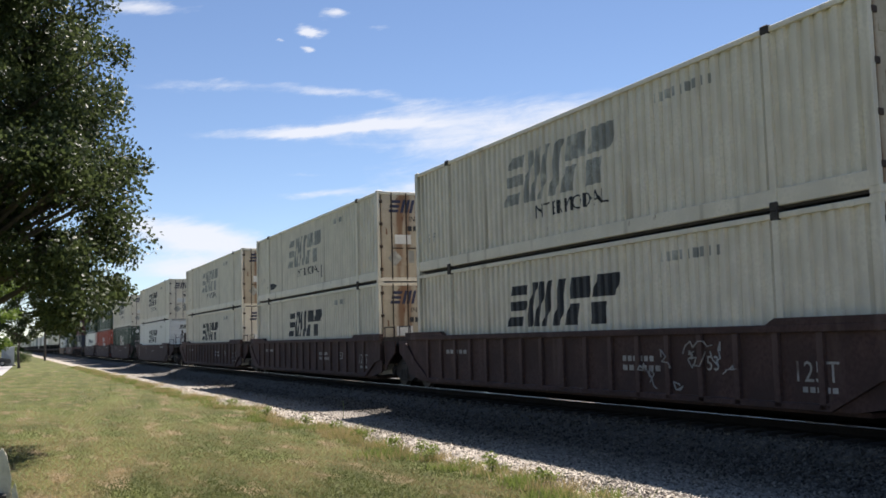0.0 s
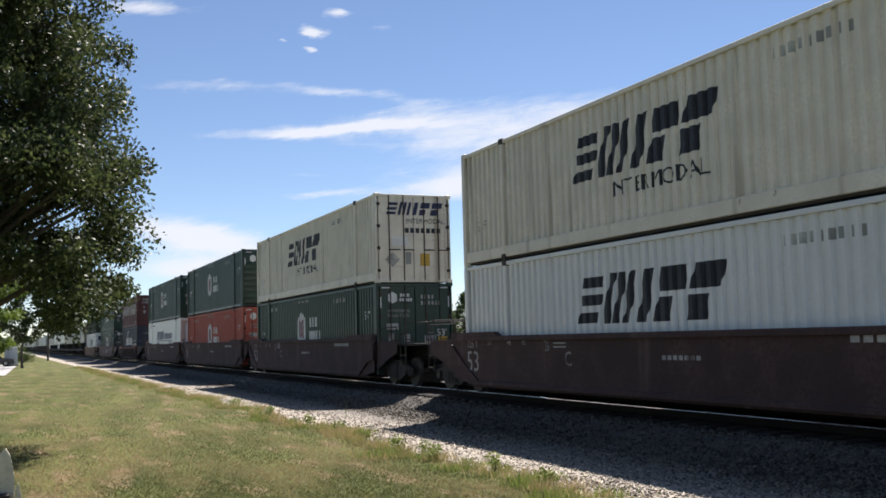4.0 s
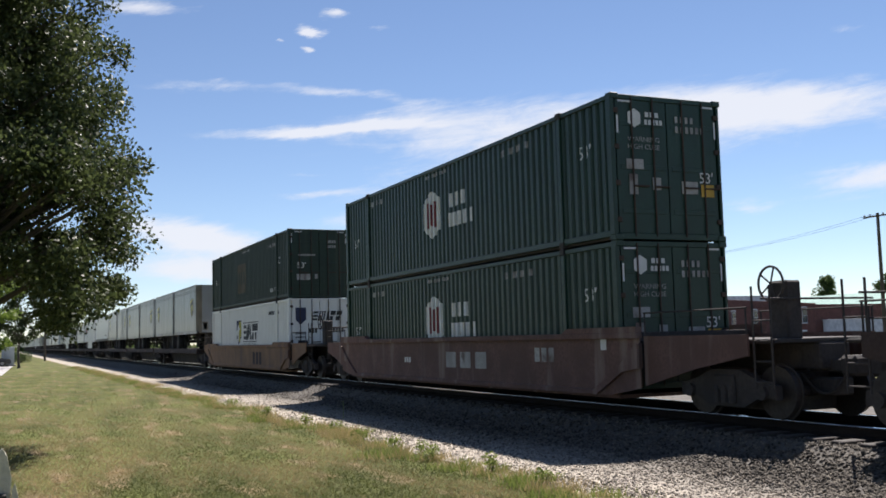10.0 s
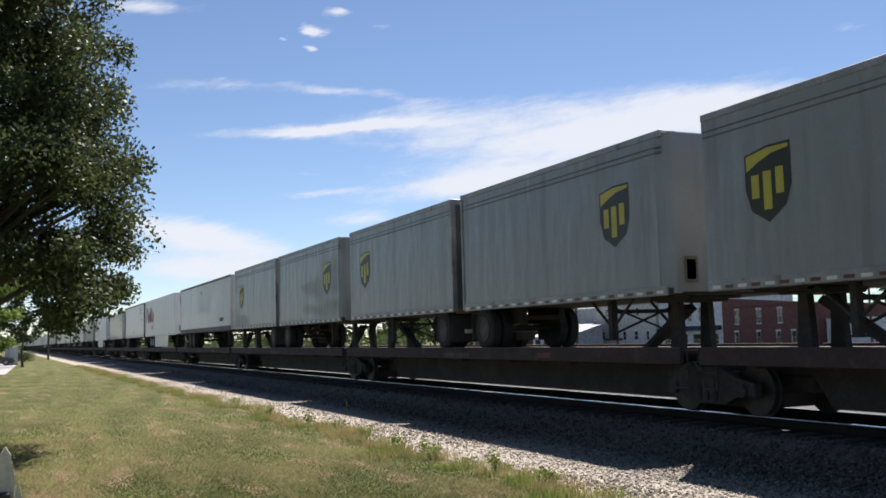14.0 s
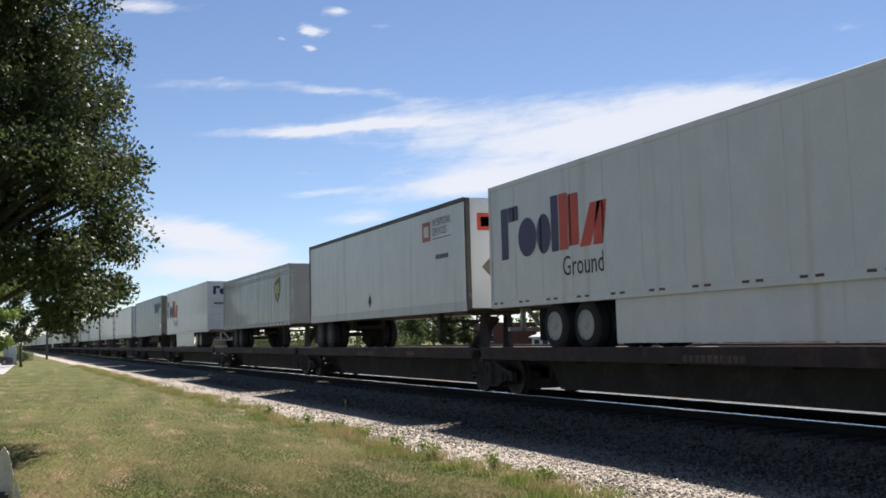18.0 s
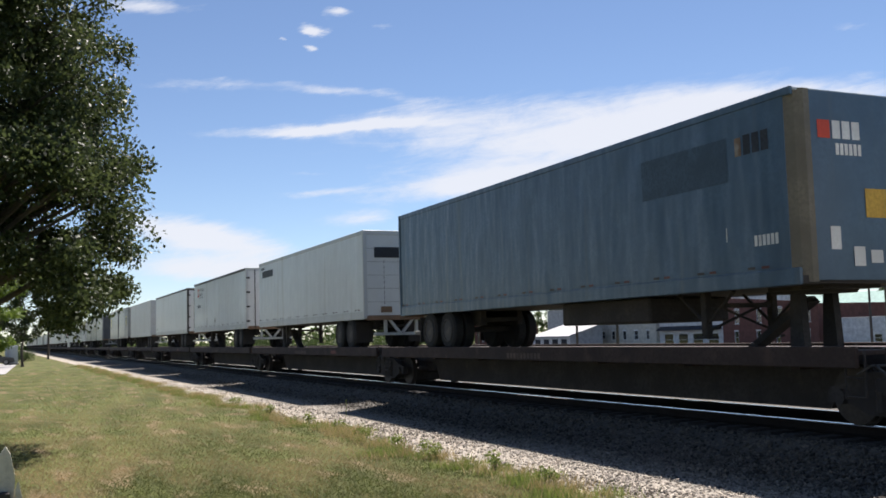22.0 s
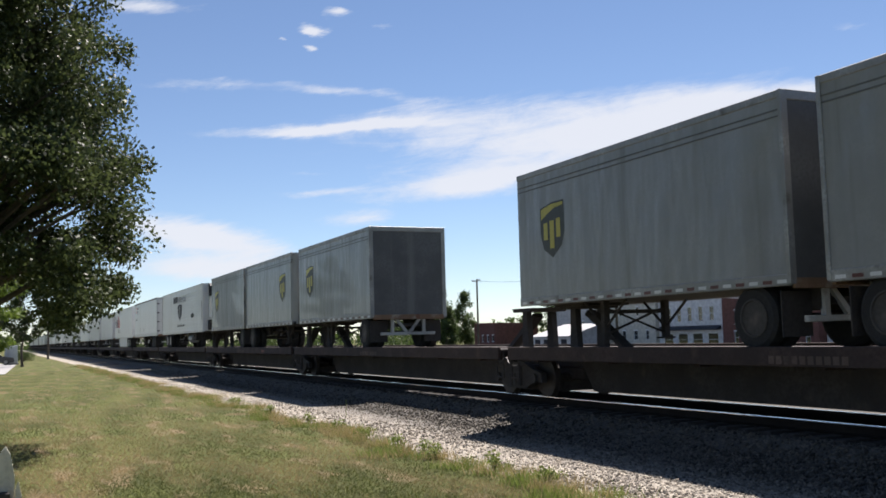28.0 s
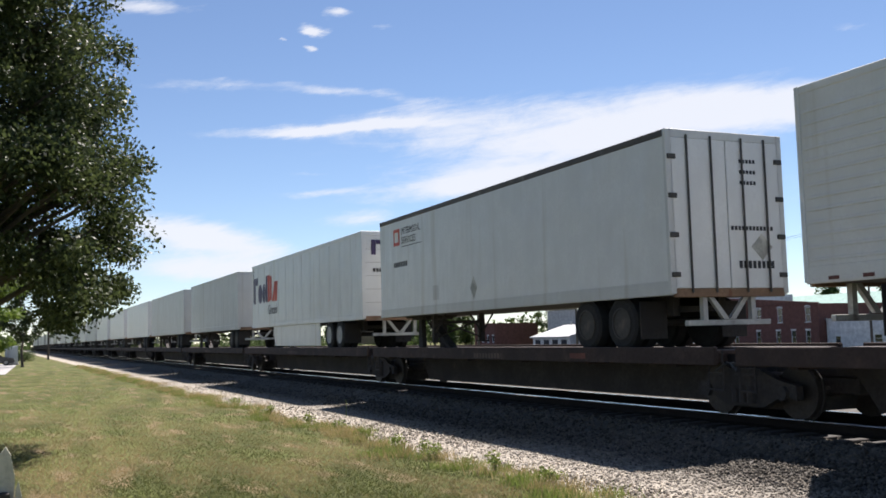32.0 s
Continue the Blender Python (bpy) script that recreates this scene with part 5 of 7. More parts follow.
def tip(door_side):
    def paint(root, side, front, X):
        if not door_side:      # nose ahead: sign near the front
            x = X(2.05)
            side(Marks().bar(x - 0.72, x - 0.14, 2.98, 3.52), "company_mark", "faded_red")
            side(Marks().bar(x - 0.6, x - 0.26, 3.1, 3.4), "company_mark", "chalk", off=0.004)
            side(Marks().words("INTERMODAL", x, 3.36, 0.2, 1.22).words("SERVICES", x, 3.1, 0.2, 0.95).bar(x, x + 1.25, 3.0, 3.02), "lettering", "ink")
            side(Marks().bars_line(x + 0.2, 2.44, 0.12, 0.85, 6), "number_marking", "ink")
            side(Marks().poly([(X(7.22) - 0.17, 1.52), (X(7.22), 1.29), (X(7.22) + 0.17, 1.52), (X(7.22), 1.75)]), "placard", "ink")
            front(Marks().bar(-0.95, -0.5, 3.05, 3.5), "company_mark", "orange")
            front(Marks().bar(-0.85, -0.6, 3.15, 3.4), "company_mark", "chalk")
            front(Marks().poly([(-0.85, 2.1), (-0.5, 1.75), (-0.15, 2.1), (-0.5, 2.45)]), "placard", "tan_post")
        else:
            x = 1.2
            side(Marks().bar(x, x + 0.5, 3.1, 3.6), "company_mark", "orange")
            side(Marks().bar(x + 0.1, x + 0.4, 3.2, 3.5), "company_mark", "chalk", off=0.004)
            side(Marks().words("INTERMODAL", x + 0.65, 3.4, 0.2, 1.45).words("SERVICES", x + 0.65, 3.12, 0.2, 1.1).bar(x + 0.65, x + 2.2, 3.03, 3.05), "lettering", "ink")
            side(Marks().bars_line(x, 2.45, 0.15, 1.1, 8), "number_marking", "ink")
            side(Marks().bar(4.1, 4.5, 1.35, 1.75), "patch", "white_tr2")
            side(Marks().poly([(6.5, 1.55), (6.7, 1.25), (6.9, 1.55), (6.7, 1.85)]), "placard", "ghost")
            front(Marks().bars_line(0.2, 1.45, 0.14, 0.85, 8).bars_line(0.05, 2.15, 0.08, 1.0, 12).bars_line(0.3, 3.4, 0.07, 0.4, 5).bars_line(0.3, 3.2, 0.07, 0.4, 5).bars_line(0.3, 3.0, 0.07, 0.4, 5), "number_marking", "ink")
            front(Marks().poly([(0.5, 1.85), (0.75, 1.6), (1.0, 1.85), (0.75, 2.1)]), "placard", "ghost")
    return paint


def black_bar(root, side, front, X):
    side(Marks().bar(0.67, 2.6, 3.2, 3.5), "blanked_name", "ink")
    side(Marks().bars_line(0.45, 3.56, 0.12, 0.62, 6), "number_marking", "ink")
    front(Marks().bar(-0.95, 0.85, 3.0, 3.35), "blanked_name", "ink")
    front(Marks().bars_line(0.35, 3.48, 0.15, 0.5, 6), "number_marking", "ink")
    m = Marks()
    for k in range(3):
        for j in range(9):
            m.bar(-0.62 + k * 0.55, -0.6 + k * 0.55, 1.45 + j * 0.17, 1.55 + j * 0.17)
    front(m, "door_seam", "tan_dark")
    front(Marks().bar(-0.75, -0.35, 1.18, 1.38), "rust_stain", "rustsill")
    front(Marks().bar(0.1, 0.55, 1.16, 1.36), "rust_stain", "rustsill")


def drt(root, side, front, X):
    side(Marks().bars_line(X(1.1), 3.1, 0.32, 0.6, 3, gap=0.2), "company_mark", "ink")
    side(Marks().bar(X(1.3), X(1.15), 3.1, 3.4), "company_mark", "rustsill")
    side(Marks().bar(X(3.85), X(1.5), 2.72, 3.45), "worn_panel", "worn_blue")
    side(Marks().bars_line(X(0.95), 1.62, 0.17, 0.55, 6).bar(X(1.6), X(1.58), 1.75, 1.98), "number_marking", "chalk")
    front(Marks().bar(-0.85, -0.6, 3.2, 3.48), "company_mark", "orange")
    front(Marks().bars_line(-0.55, 3.2, 0.28, 0.6, 3, gap=0.2).bars_line(-0.5, 2.95, 0.18, 0.55, 6).bar(-0.7, -0.5, 1.5, 1.85).bar(-0.25, -0.02, 1.25, 1.55).bar(0.1, 0.35, 1.3, 1.5), "sticker", "chalk")
    front(Marks().bar(0.05, 0.5, 2.0, 2.45), "sticker", "yellow")


M["worn_blue"] = material("worn_darker_blue", (0.042, 0.075, 0.11), 0.6, second=(0.055, 0.1, 0.15), patch=0.45, vary=0.2, bump=0)


def prime(root, side, front, X):
    z = 0.99
    side(Marks().bars_line(5.25, z + 2.1, 0.42, 1.9, 5, lean=0.1, gap=0.15), "company_mark", "ink")
    side(Marks().words("INTERMODAL", 7.3, z + 2.08, 0.36, 3.35), "lettering", "ink")
    side(Marks().poly([(7.1, z + 1.88), (8.0, z + 1.96), (8.9, z + 1.88), (8.72, z + 1.25), (8.0, z + 0.86), (7.28, z + 1.25)]), "shield_mark", "ink")
    side(Marks().bar(7.62, 7.66, z + 1.15, z + 1.82, 0.12).bar(7.95, 7.99, z + 0.98, z + 1.86).bar(8.02, 8.26, z + 1.2, z + 1.27).bar(8.02, 8.24, z + 1.42, z + 1.49).bar(8.02, 8.2, z + 1.64, z + 1.71).bar(8.3, 8.34, z + 1.1, z + 1.84, -0.12), "shield_mark", "chalk", off=0.004)
    side(Marks().bars_line(7.0, z + 0.46, 0.13, 3.0, 18), "web_line", "ink")
    side(Marks().poly([(12.97 + 0.6 * math.cos(k * math.tau / 16), z + 1.07 + 0.15 * math.sin(k * math.tau / 16)) for k in range(16)]), "emblem", "ink")
    side(Marks().poly([(12.97 + 0.45 * math.cos(k * math.tau / 16), z + 1.07 + 0.08 * math.sin(k * math.tau / 16)) for k in range(16)]), "emblem", "green_old", off=0.004)
    m = Marks()
    for k in range(10):
        m.bar(L_R - 0.28, L_R - 0.18, z + 0.75 + k * 0.11, z + 0.83 + k * 0.11)
    side(m, "number_marking", "ink")


L_R = 16.4


def plain_numbers(root, side, front, X):
    side(Marks().bars_line(0.9 if X(0) > 1 else 0.5, 1.32, 0.13, 0.6, 5), "number_marking", "ghost")
    front(Marks().bars_line(-0.9, 2.4, 0.16, 0.3, 3).bars_line(0.6, 2.35, 0.14, 0.4, 4), "number_marking", "ink")


def w1_marks(root, side, front, X):
    side(Marks().bars_line(X(2.9), 1.5, 0.2, 1.1, 9), "number_marking", "ink")
    side(Marks().bar(X(8.7), X(8.2), 3.25, 3.42), "blanked_name", "ghost")
    front(Marks().bars_line(-0.2, 2.6, 0.14, 0.7, 6).bars_line(-0.4, 2.0, 0.16, 1.0, 8), "number_marking", "ink")
    front(Marks().bar(0.2, 0.75, 1.15, 1.6), "hatch", "ink")


# ---- platforms for the trailers ----
DECK = 0.925       # above the datum


def platform(length, hitches, label, paint="deck", trucks=(True, True), wide=True, reds=()):
    """A low platform unit from x = 0 to length; z = 0 is the cars' datum. hitches: x and height of the trailer stands."""
    root = thing("spine_car", label, "rail car", "trailer-carrying cars of the train")
    root["base"] = CAR_Z
    L = length
    part("centre_sill", Shape().prism([(-0.2, 0.5), (1.5, 0.5), (1.9, -0.02), (L - 1.9, -0.02), (L - 1.5, 0.5), (L + 0.2, 0.5), (L + 0.2, DECK - 0.05), (-0.2, DECK - 0.05)], 1, -0.2, 0.2), "black", root)
    for sgn in (-1, 1):
        part("runway", Shape().box(0.25, L - 0.25, sgn * 0.95 - 0.42, sgn * 0.95 + 0.42, DECK - 0.07, DECK, c=0.012), paint, root)
        part("side_sill", Shape().box(0.2, L - 0.2, sgn * 1.38 - 0.04, sgn * 1.38 + 0.04, DECK - 0.24, DECK + 0.06, c=0.012), paint, root)
    for k in range(int(L / 2.6)):
        x = 1.4 + k * (L - 2.8) / max(1, int(L / 2.6) - 1)
        me = once(("xb", paint), lambda: Shape().box(-0.08, 0.08, -1.35, 1.35, DECK - 0.28, DECK - 0.07).mesh("cross_bearer", M[paint]))
        part("cross_bearer", me, None, root).location.x = x
    for k, at in enumerate((0.0, L)):
        if trucks[k]:
            truck(root, at)
        sg = -1 if k == 0 else 1
        for y in (-1.3, 1.3):
            s = Shape()
            s.rod((at - sg * 0.5, y, 0.25), (at - sg * 0.5, y, DECK), 0.018, 6).rod((at - sg * 0.15, y, 0.25), (at - sg * 0.15, y, DECK), 0.018, 6)
            for z in (0.28, 0.55):
                s.rod((at - sg * 0.5, y, z), (at - sg * 0.15, y, z), 0.018, 6)
            part("step_ladder", s, "black", root)
        part("uncoupling_lever", Shape().rod((at, -1.35, 0.72), (at, -0.2, 0.72), 0.018, 6).rod((at, -1.35, 0.72), (at - sg * 0.2, -1.4, 0.6), 0.018, 6), "lockbar", root)
    for x, sg in hitches:
        hitch = part("hitch", once(("hitch", sg), lambda: Shape().prism([(-0.16, 0.0), (0.16, 0.0), (0.1, 0.9), (-0.1, 0.9)], 1, -0.42, -0.28).prism([(-0.16, 0.0), (0.16, 0.0), (0.1, 0.9), (-0.1, 0.9)], 1, 0.28, 0.42).prism([(-sg * 1.35, 0.0), (-sg * 1.55, 0.0), (-sg * 0.12, 0.85), (0.0, 0.75)], 1, -0.12, 0.12).mesh("hitch", M["black"])), None, root, "black folding trailer hitch")
        hitch.location = (x, 0, DECK)
        pl = part("hitch_plate", once(("hplate", sg), lambda: Shape().prism([(-0.42, 0.88), (0.42, 0.88), (0.5, 0.97), (-0.5, 0.97)], 1, -0.5, 0.5).mesh("hitch_plate", M["black"])), None, hitch)
    m = Marks()
    m.bars_line(L * 0.45, DECK - 0.2, 0.12, 1.6, 10)
    m.on_side("number_marking", "deck_mark", root, lambda x: -1.421)
    m = Marks()
    for x in reds:
        m.bar(x, x + 0.6, DECK - 0.17, DECK - 0.06)
    if reds:
        m.on_side("warning_panel", "chord_red", root, lambda x: -1.421)
    return root


# ---- ground and track ----


def lawn_material():
    m = material("dry_mown_lawn", (0.085, 0.095, 0.027), 0.95, second=(0.185, 0.14, 0.078), patch=0.5, scale=0.9, grain=12.0, vary=0.35, along=0.3, bump=0.5)
    t = m.node_tree
    b = t.nodes["Principled BSDF"]
    old = b.inputs["Base Color"].links[0].from_socket
    geo = t.nodes.new("ShaderNodeNewGeometry")
    sep = t.nodes.new("ShaderNodeSeparateXYZ")
    t.links.new(geo.outputs["Position"], sep.inputs[0])
    n = t.nodes.new("ShaderNodeTexNoise")
    n.inputs["Scale"].default_value, n.inputs["Detail"].default_value = 1.1, 6
    t.links.new(geo.outputs["Position"], n.inputs["Vector"])
    wob = t.nodes.new("ShaderNodeMath")
    wob.operation = "MULTIPLY_ADD"
    t.links.new(n.outputs["Fac"], wob.inputs[0])
    wob.inputs[1].default_value = 1.7
    t.links.new(sep.outputs[1], wob.inputs[2])
    edge = t.nodes.new("ShaderNodeMapRange")
    t.links.new(wob.outputs[0], edge.inputs[0])
    edge.inputs["From Min"].default_value, edge.inputs["From Max"].default_value = 6.6, 7.25
    mix = t.nodes.new("ShaderNodeMix")
    mix.data_type = "RGBA"
    back = t.nodes.new("ShaderNodeMapRange")      # grass again beyond the track
    t.links.new(sep.outputs[1], back.inputs[0])
    back.inputs["From Min"].default_value, back.inputs["From Max"].default_value = 16.5, 18.0
    back.inputs["To Min"].default_value, back.inputs["To Max"].default_value = 1.0, 0.0
    band = t.nodes.new("ShaderNodeMath")
    band.operation = "MULTIPLY"
    t.links.new(edge.outputs[0], band.inputs[0])
    t.links.new(back.outputs[0], band.inputs[1])
    t.links.new(band.outputs[0], mix.inputs["Factor"])
    t.links.new(old, mix.inputs["A"])
    mix.inputs["B"].default_value = (0.31, 0.25, 0.16, 1)
    t.links.new(mix.outputs["Result"], b.inputs["Base Color"])
    b.inputs["Specular IOR Level"].default_value = 0.1
    return m


M["lawn"] = lawn_material()
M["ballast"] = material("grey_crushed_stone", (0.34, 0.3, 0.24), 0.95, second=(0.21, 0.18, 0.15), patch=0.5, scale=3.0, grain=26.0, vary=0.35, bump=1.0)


def ground():
    ys = [-600, -60, -10, 0, 6.2, 7.6, 10.5, 14, 17.5, 22, 40, 60, 90, 140, 400, 2000]
    zs = [LAWN_Z, LAWN_Z, LAWN_Z, LAWN_Z, LAWN_Z, -0.42, -0.5, -0.3, -0.4, -0.7, -1.6, -2.2, -2.3, -2.3, -2.3, -2.3]
    xs = [-3000, -800, -400, -200, -120, -80, -50, -30, -15, 0, 30, 100, 600, 1500]
    v = [(x, y, z) for x in xs for y, z in zip(ys, zs)]
    n = len(ys)
    f = [(i * n + j, (i + 1) * n + j, (i + 1) * n + j + 1, i * n + j + 1) for i in range(len(xs) - 1) for j in range(n - 1)]
    s = Shape().add(v, f)
    return tagged(part("ground", s, "lawn"), "dry mown lawn with worn brownish patches", "lawn", kind="structure")


ground()


BED_Y = [6.0, 6.5, 7.0, 8.0, 9.0, 10.0, 10.25, 10.5, 13.6, 15.0, 18.5, 20.5]
BED_Z = [-0.246, -0.242, -0.25, -0.3, -0.31, -0.25, -0.16, -0.06, -0.03, 0.0, -0.04, -0.75]


def ballast():
    ys, zs = BED_Y, BED_Z
    xs = [-900 + 60 * k for k in range(13)] + [-170 + 4 * k for k in range(53)] + [60, 120, 250, 400, 600]
    rng = random.Random(4)
    v = []
    for x in xs:
        for k, (y, z) in enumerate(zip(ys, zs)):
            v.append((x, y + (rng.uniform(-0.12, 0.12) if k < 3 else 0), z + rng.uniform(-0.012, 0.012)))
    n = len(ys)
    f = [(i * n + j, (i + 1) * n + j, (i + 1) * n + j + 1, i * n + j + 1) for i in range(len(xs) - 1) for j in range(n - 1)]
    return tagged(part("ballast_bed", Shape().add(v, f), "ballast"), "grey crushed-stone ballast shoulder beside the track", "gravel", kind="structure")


ballast()
M["rail"].node_tree.nodes["Principled BSDF"].inputs["Specular IOR Level"].default_value = 0.1
track = tagged(new("track"), "railway track with polished rails on dark timber ties", "track", kind="structure")
for sgn in (-1, 1):
    y, z = TRACK_Y + sgn * 0.7525, RAIL_Z
    foot = [(-0.07, -0.172), (0.07, -0.172), (0.07, -0.162), (0.02, -0.145), (0.01, -0.13), (0.01, -0.045), (0.034, -0.036), (0.034, -0.016),
            (-0.034, -0.016), (-0.034, -0.036), (-0.01, -0.045), (-0.01, -0.13), (-0.02, -0.145), (-0.07, -0.162)]
    r = part("rail", Shape().prism([(y + a, z + b) for a, b in foot], 0, -900, 600), "rail", track)
    arc = [(0.02 + 0.006 * math.sin(k * math.pi / 10), -0.006 + 0.006 * math.cos(k * math.pi / 10)) for k in range(6)]
    crown = [(-a, b) for a, b in arc[::-1]] + arc
    part("rail_head", Shape().prism([(y + a, z + b) for a, b in crown] + [(y + 0.026, z - 0.016), (y - 0.026, z - 0.016)], 0, -900, 600), "railtop", r, "polished bright running surface")


# ---- plants ----
def leaf_material(name, colour, second, gloss=0.4, through_share=0.35, patches=0.0):
    m = bpy.data.materials.new(name)
    m.use_nodes = True
    t = m.node_tree
    b = t.nodes["Principled BSDF"]
    geo = t.nodes.new("ShaderNodeNewGeometry")
    mix = t.nodes.new("ShaderNodeMix")
    mix.data_type = "RGBA"
    share = geo.outputs["Random Per Island"]
    if patches:      # broad patches over the plan beside the leaf-to-leaf spread
        n = t.nodes.new("ShaderNodeTexNoise")
        n.inputs["Scale"].default_value, n.inputs["Detail"].default_value = patches, 6
        drawn = t.nodes.new("ShaderNodeMapping")
        drawn.inputs["Scale"].default_value = (0.3, 1, 1)
        t.links.new(geo.outputs["Position"], drawn.inputs[0])
        t.links.new(drawn.outputs[0], n.inputs["Vector"])
        r = t.nodes.new("ShaderNodeMapRange")
        r.inputs["From Min"].default_value, r.inputs["From Max"].default_value = 0.38, 0.64
        r.inputs["To Min"].default_value, r.inputs["To Max"].default_value = -0.3, 0.75
        t.links.new(n.outputs["Fac"], r.inputs[0])
        add = t.nodes.new("ShaderNodeMath")
        add.operation, add.use_clamp = "MULTIPLY_ADD", True
        t.links.new(share, add.inputs[0])
        add.inputs[1].default_value = 0.6
        t.links.new(r.outputs[0], add.inputs[2])
        share = add.outputs[0]
    t.links.new(share, mix.inputs["Factor"])
    mix.inputs["A"].default_value, mix.inputs["B"].default_value = (*colour, 1), (*second, 1)
    t.links.new(mix.outputs["Result"], b.inputs["Base Color"])
    b.inputs["Roughness"].default_value, b.inputs["Specular IOR Level"].default_value = gloss, 0.2
    tr = t.nodes.new("ShaderNodeBsdfTranslucent")
    t.links.new(mix.outputs["Result"], tr.inputs["Color"])
    add = t.nodes.new("ShaderNodeMixShader")
    add.inputs[0].default_value = through_share
    t.links.new(b.outputs[0], add.inputs[1])
    t.links.new(tr.outputs[0], add.inputs[2])
    t.links.new(add.outputs[0], t.nodes["Material Output"].inputs["Surface"])
    return m


M["leaf_dark"] = leaf_material("glossy_dark_green_leaves", (0.024, 0.037, 0.014), (0.095, 0.12, 0.042), 0.5, 0.35)
M["leaf_mid"] = leaf_material("mid_green_leaves", (0.035, 0.06, 0.02), (0.09, 0.125, 0.036), 0.6, 0.35)
M["leaf_bright"] = leaf_material("fresh_green_leaves", (0.1, 0.16, 0.025), (0.18, 0.24, 0.05), 0.5, 0.4)
M["blade"] = leaf_material("grass_blades", (0.066, 0.086, 0.021), (0.31, 0.235, 0.12), 0.7, 0.38, patches=1.0)
M["blade_green"] = leaf_material("green_weed_blades", (0.13, 0.18, 0.035), (0.26, 0.3, 0.09), 0.6, 0.35)
M["blade_dry"] = leaf_material("straw_blades", (0.34, 0.27, 0.12), (0.5, 0.4, 0.21), 0.7, 0.25)
M["bark"] = material("grey_brown_bark", (0.09, 0.075, 0.06), 0.9, second=(0.05, 0.04, 0.035), patch=0.4, grain=30, bump=0.8)


def fast_mesh(name, verts, faces, mat, sides):
    """A mesh of many small faces with the same number of sides, from arrays."""
    me = bpy.data.meshes.new(name)
    n = len(faces)
    me.vertices.add(len(verts))
    me.vertices.foreach_set("co", np.asarray(verts, dtype=np.float32).ravel())
    me.loops.add(n * sides)
    me.loops.foreach_set("vertex_index", np.asarray(faces, dtype=np.int32).ravel())
    me.polygons.add(n)
    me.polygons.foreach_set("loop_start", np.arange(0, n * sides, sides, dtype=np.int32))
    me.update(calc_edges=True)
    me.materials.append(M[mat])
    return me


def leaves(centres, spread, per, size, mat, seed, squash=0.8):
    """Leaves in loose clumps: each a pointed, slightly folded blade."""
    rng = np.random.default_rng(seed)
    c = np.repeat(np.asarray(centres), per, axis=0)
    s = np.repeat(np.asarray(spread), per)[:, None]
    d = rng.normal(size=c.shape)
    d /= np.linalg.norm(d, axis=1)[:, None]
    r = rng.random((len(c), 1)) ** 0.45
    p = c + d * r * s * np.array([1, 1, squash])
    n = len(p)
    a = rng.normal(size=(n, 3)) + d * 0.6 + np.array([0, 0, -0.35])
    a /= np.linalg.norm(a, axis=1)[:, None]
    b = np.cross(a, rng.normal(size=(n, 3)))
    b /= np.linalg.norm(b, axis=1)[:, None]
    up = np.cross(a, b)
    k = size * rng.uniform(0.6, 1.25, (n, 1))
    v = np.stack([p, p + a * k * 0.5 + b * k * 0.3 + up * k * 0.08, p + a * k, p + a * k * 0.5 - b * k * 0.3 + up * k * 0.08], axis=1).reshape(-1, 3)
    f = np.arange(4 * n).reshape(-1, 4)
    return fast_mesh("crown", v, f, mat, 4)


def tree(at, profile, label, clumps, per, size, mat, seed, trunk=0.2, spread=(0.35, 0.75), open_below=(0, 0), category="tree", inner=0.12):
    """A tree: profile gives (height, radius) of its crown; limbs run to the clumps."""
    rng = random.Random(seed)
    root = thing("tree", label, category)
    root.location = at
    zs, rs = [p[0] for p in profile], [p[1] for p in profile]
    cs, sp = [], []
    for k in range(clumps):
        z = rng.uniform(zs[0], zs[-1])
        R = float(np.interp(z, zs, rs))
        a = rng.uniform(0, math.tau)
        q = math.sqrt(rng.uniform(inner, 1.0))
        size_c = rng.uniform(*spread) * (0.75 + 0.5 * rng.random())
        r = max(0.0, R * q - size_c * 0.55)
        if z < open_below[0] and r * math.sin(a) < open_below[1]:
            continue
        cs.append((r * math.cos(a), r * math.sin(a), z))
        sp.append(size_c)
    top = zs[-1] * 0.82
    s = Shape()
    bends = [Vector((rng.uniform(-0.12, 0.12) * k, rng.uniform(-0.12, 0.12) * k, top * k / 5)) for k in range(6)]
    bends[0] = Vector((0, 0, -0.1))
    for k in range(5):
        s.rod(bends[k], bends[k + 1], trunk * (1 - 0.17 * k), 10, trunk * (1 - 0.17 * (k + 1)))
    s.rod((0, 0, -0.1), (0, 0, 0.25), trunk * 1.5, 10, trunk)
    part("trunk", s, "bark", root)
    s = Shape()
    for c in cs[::2]:
        if c[2] < open_below[0] + 0.5:
            continue
        h = max(zs[0] * 0.9, c[2] - 0.55 * math.hypot(c[0], c[1]))
        h = min(h, top * 0.98)
        k = min(4, int(h / top * 5))
        u = h / top * 5 - k
        base = bends[k].lerp(bends[k + 1], u)
        mid = base.lerp(Vector(c), 0.55) + Vector((0, 0, 0.1))
        t = trunk * (1 - 0.8 * h / zs[-1]) * 0.4
        s.rod(base, mid, t, 6, t * 0.55)
        s.rod(mid, c, t * 0.55, 5, t * 0.15)
    tagged(part("limb_work", s, "bark", root), kind="stuff")
    part("crown", leaves(cs, sp, per, size, mat, seed), None, root)
    return root


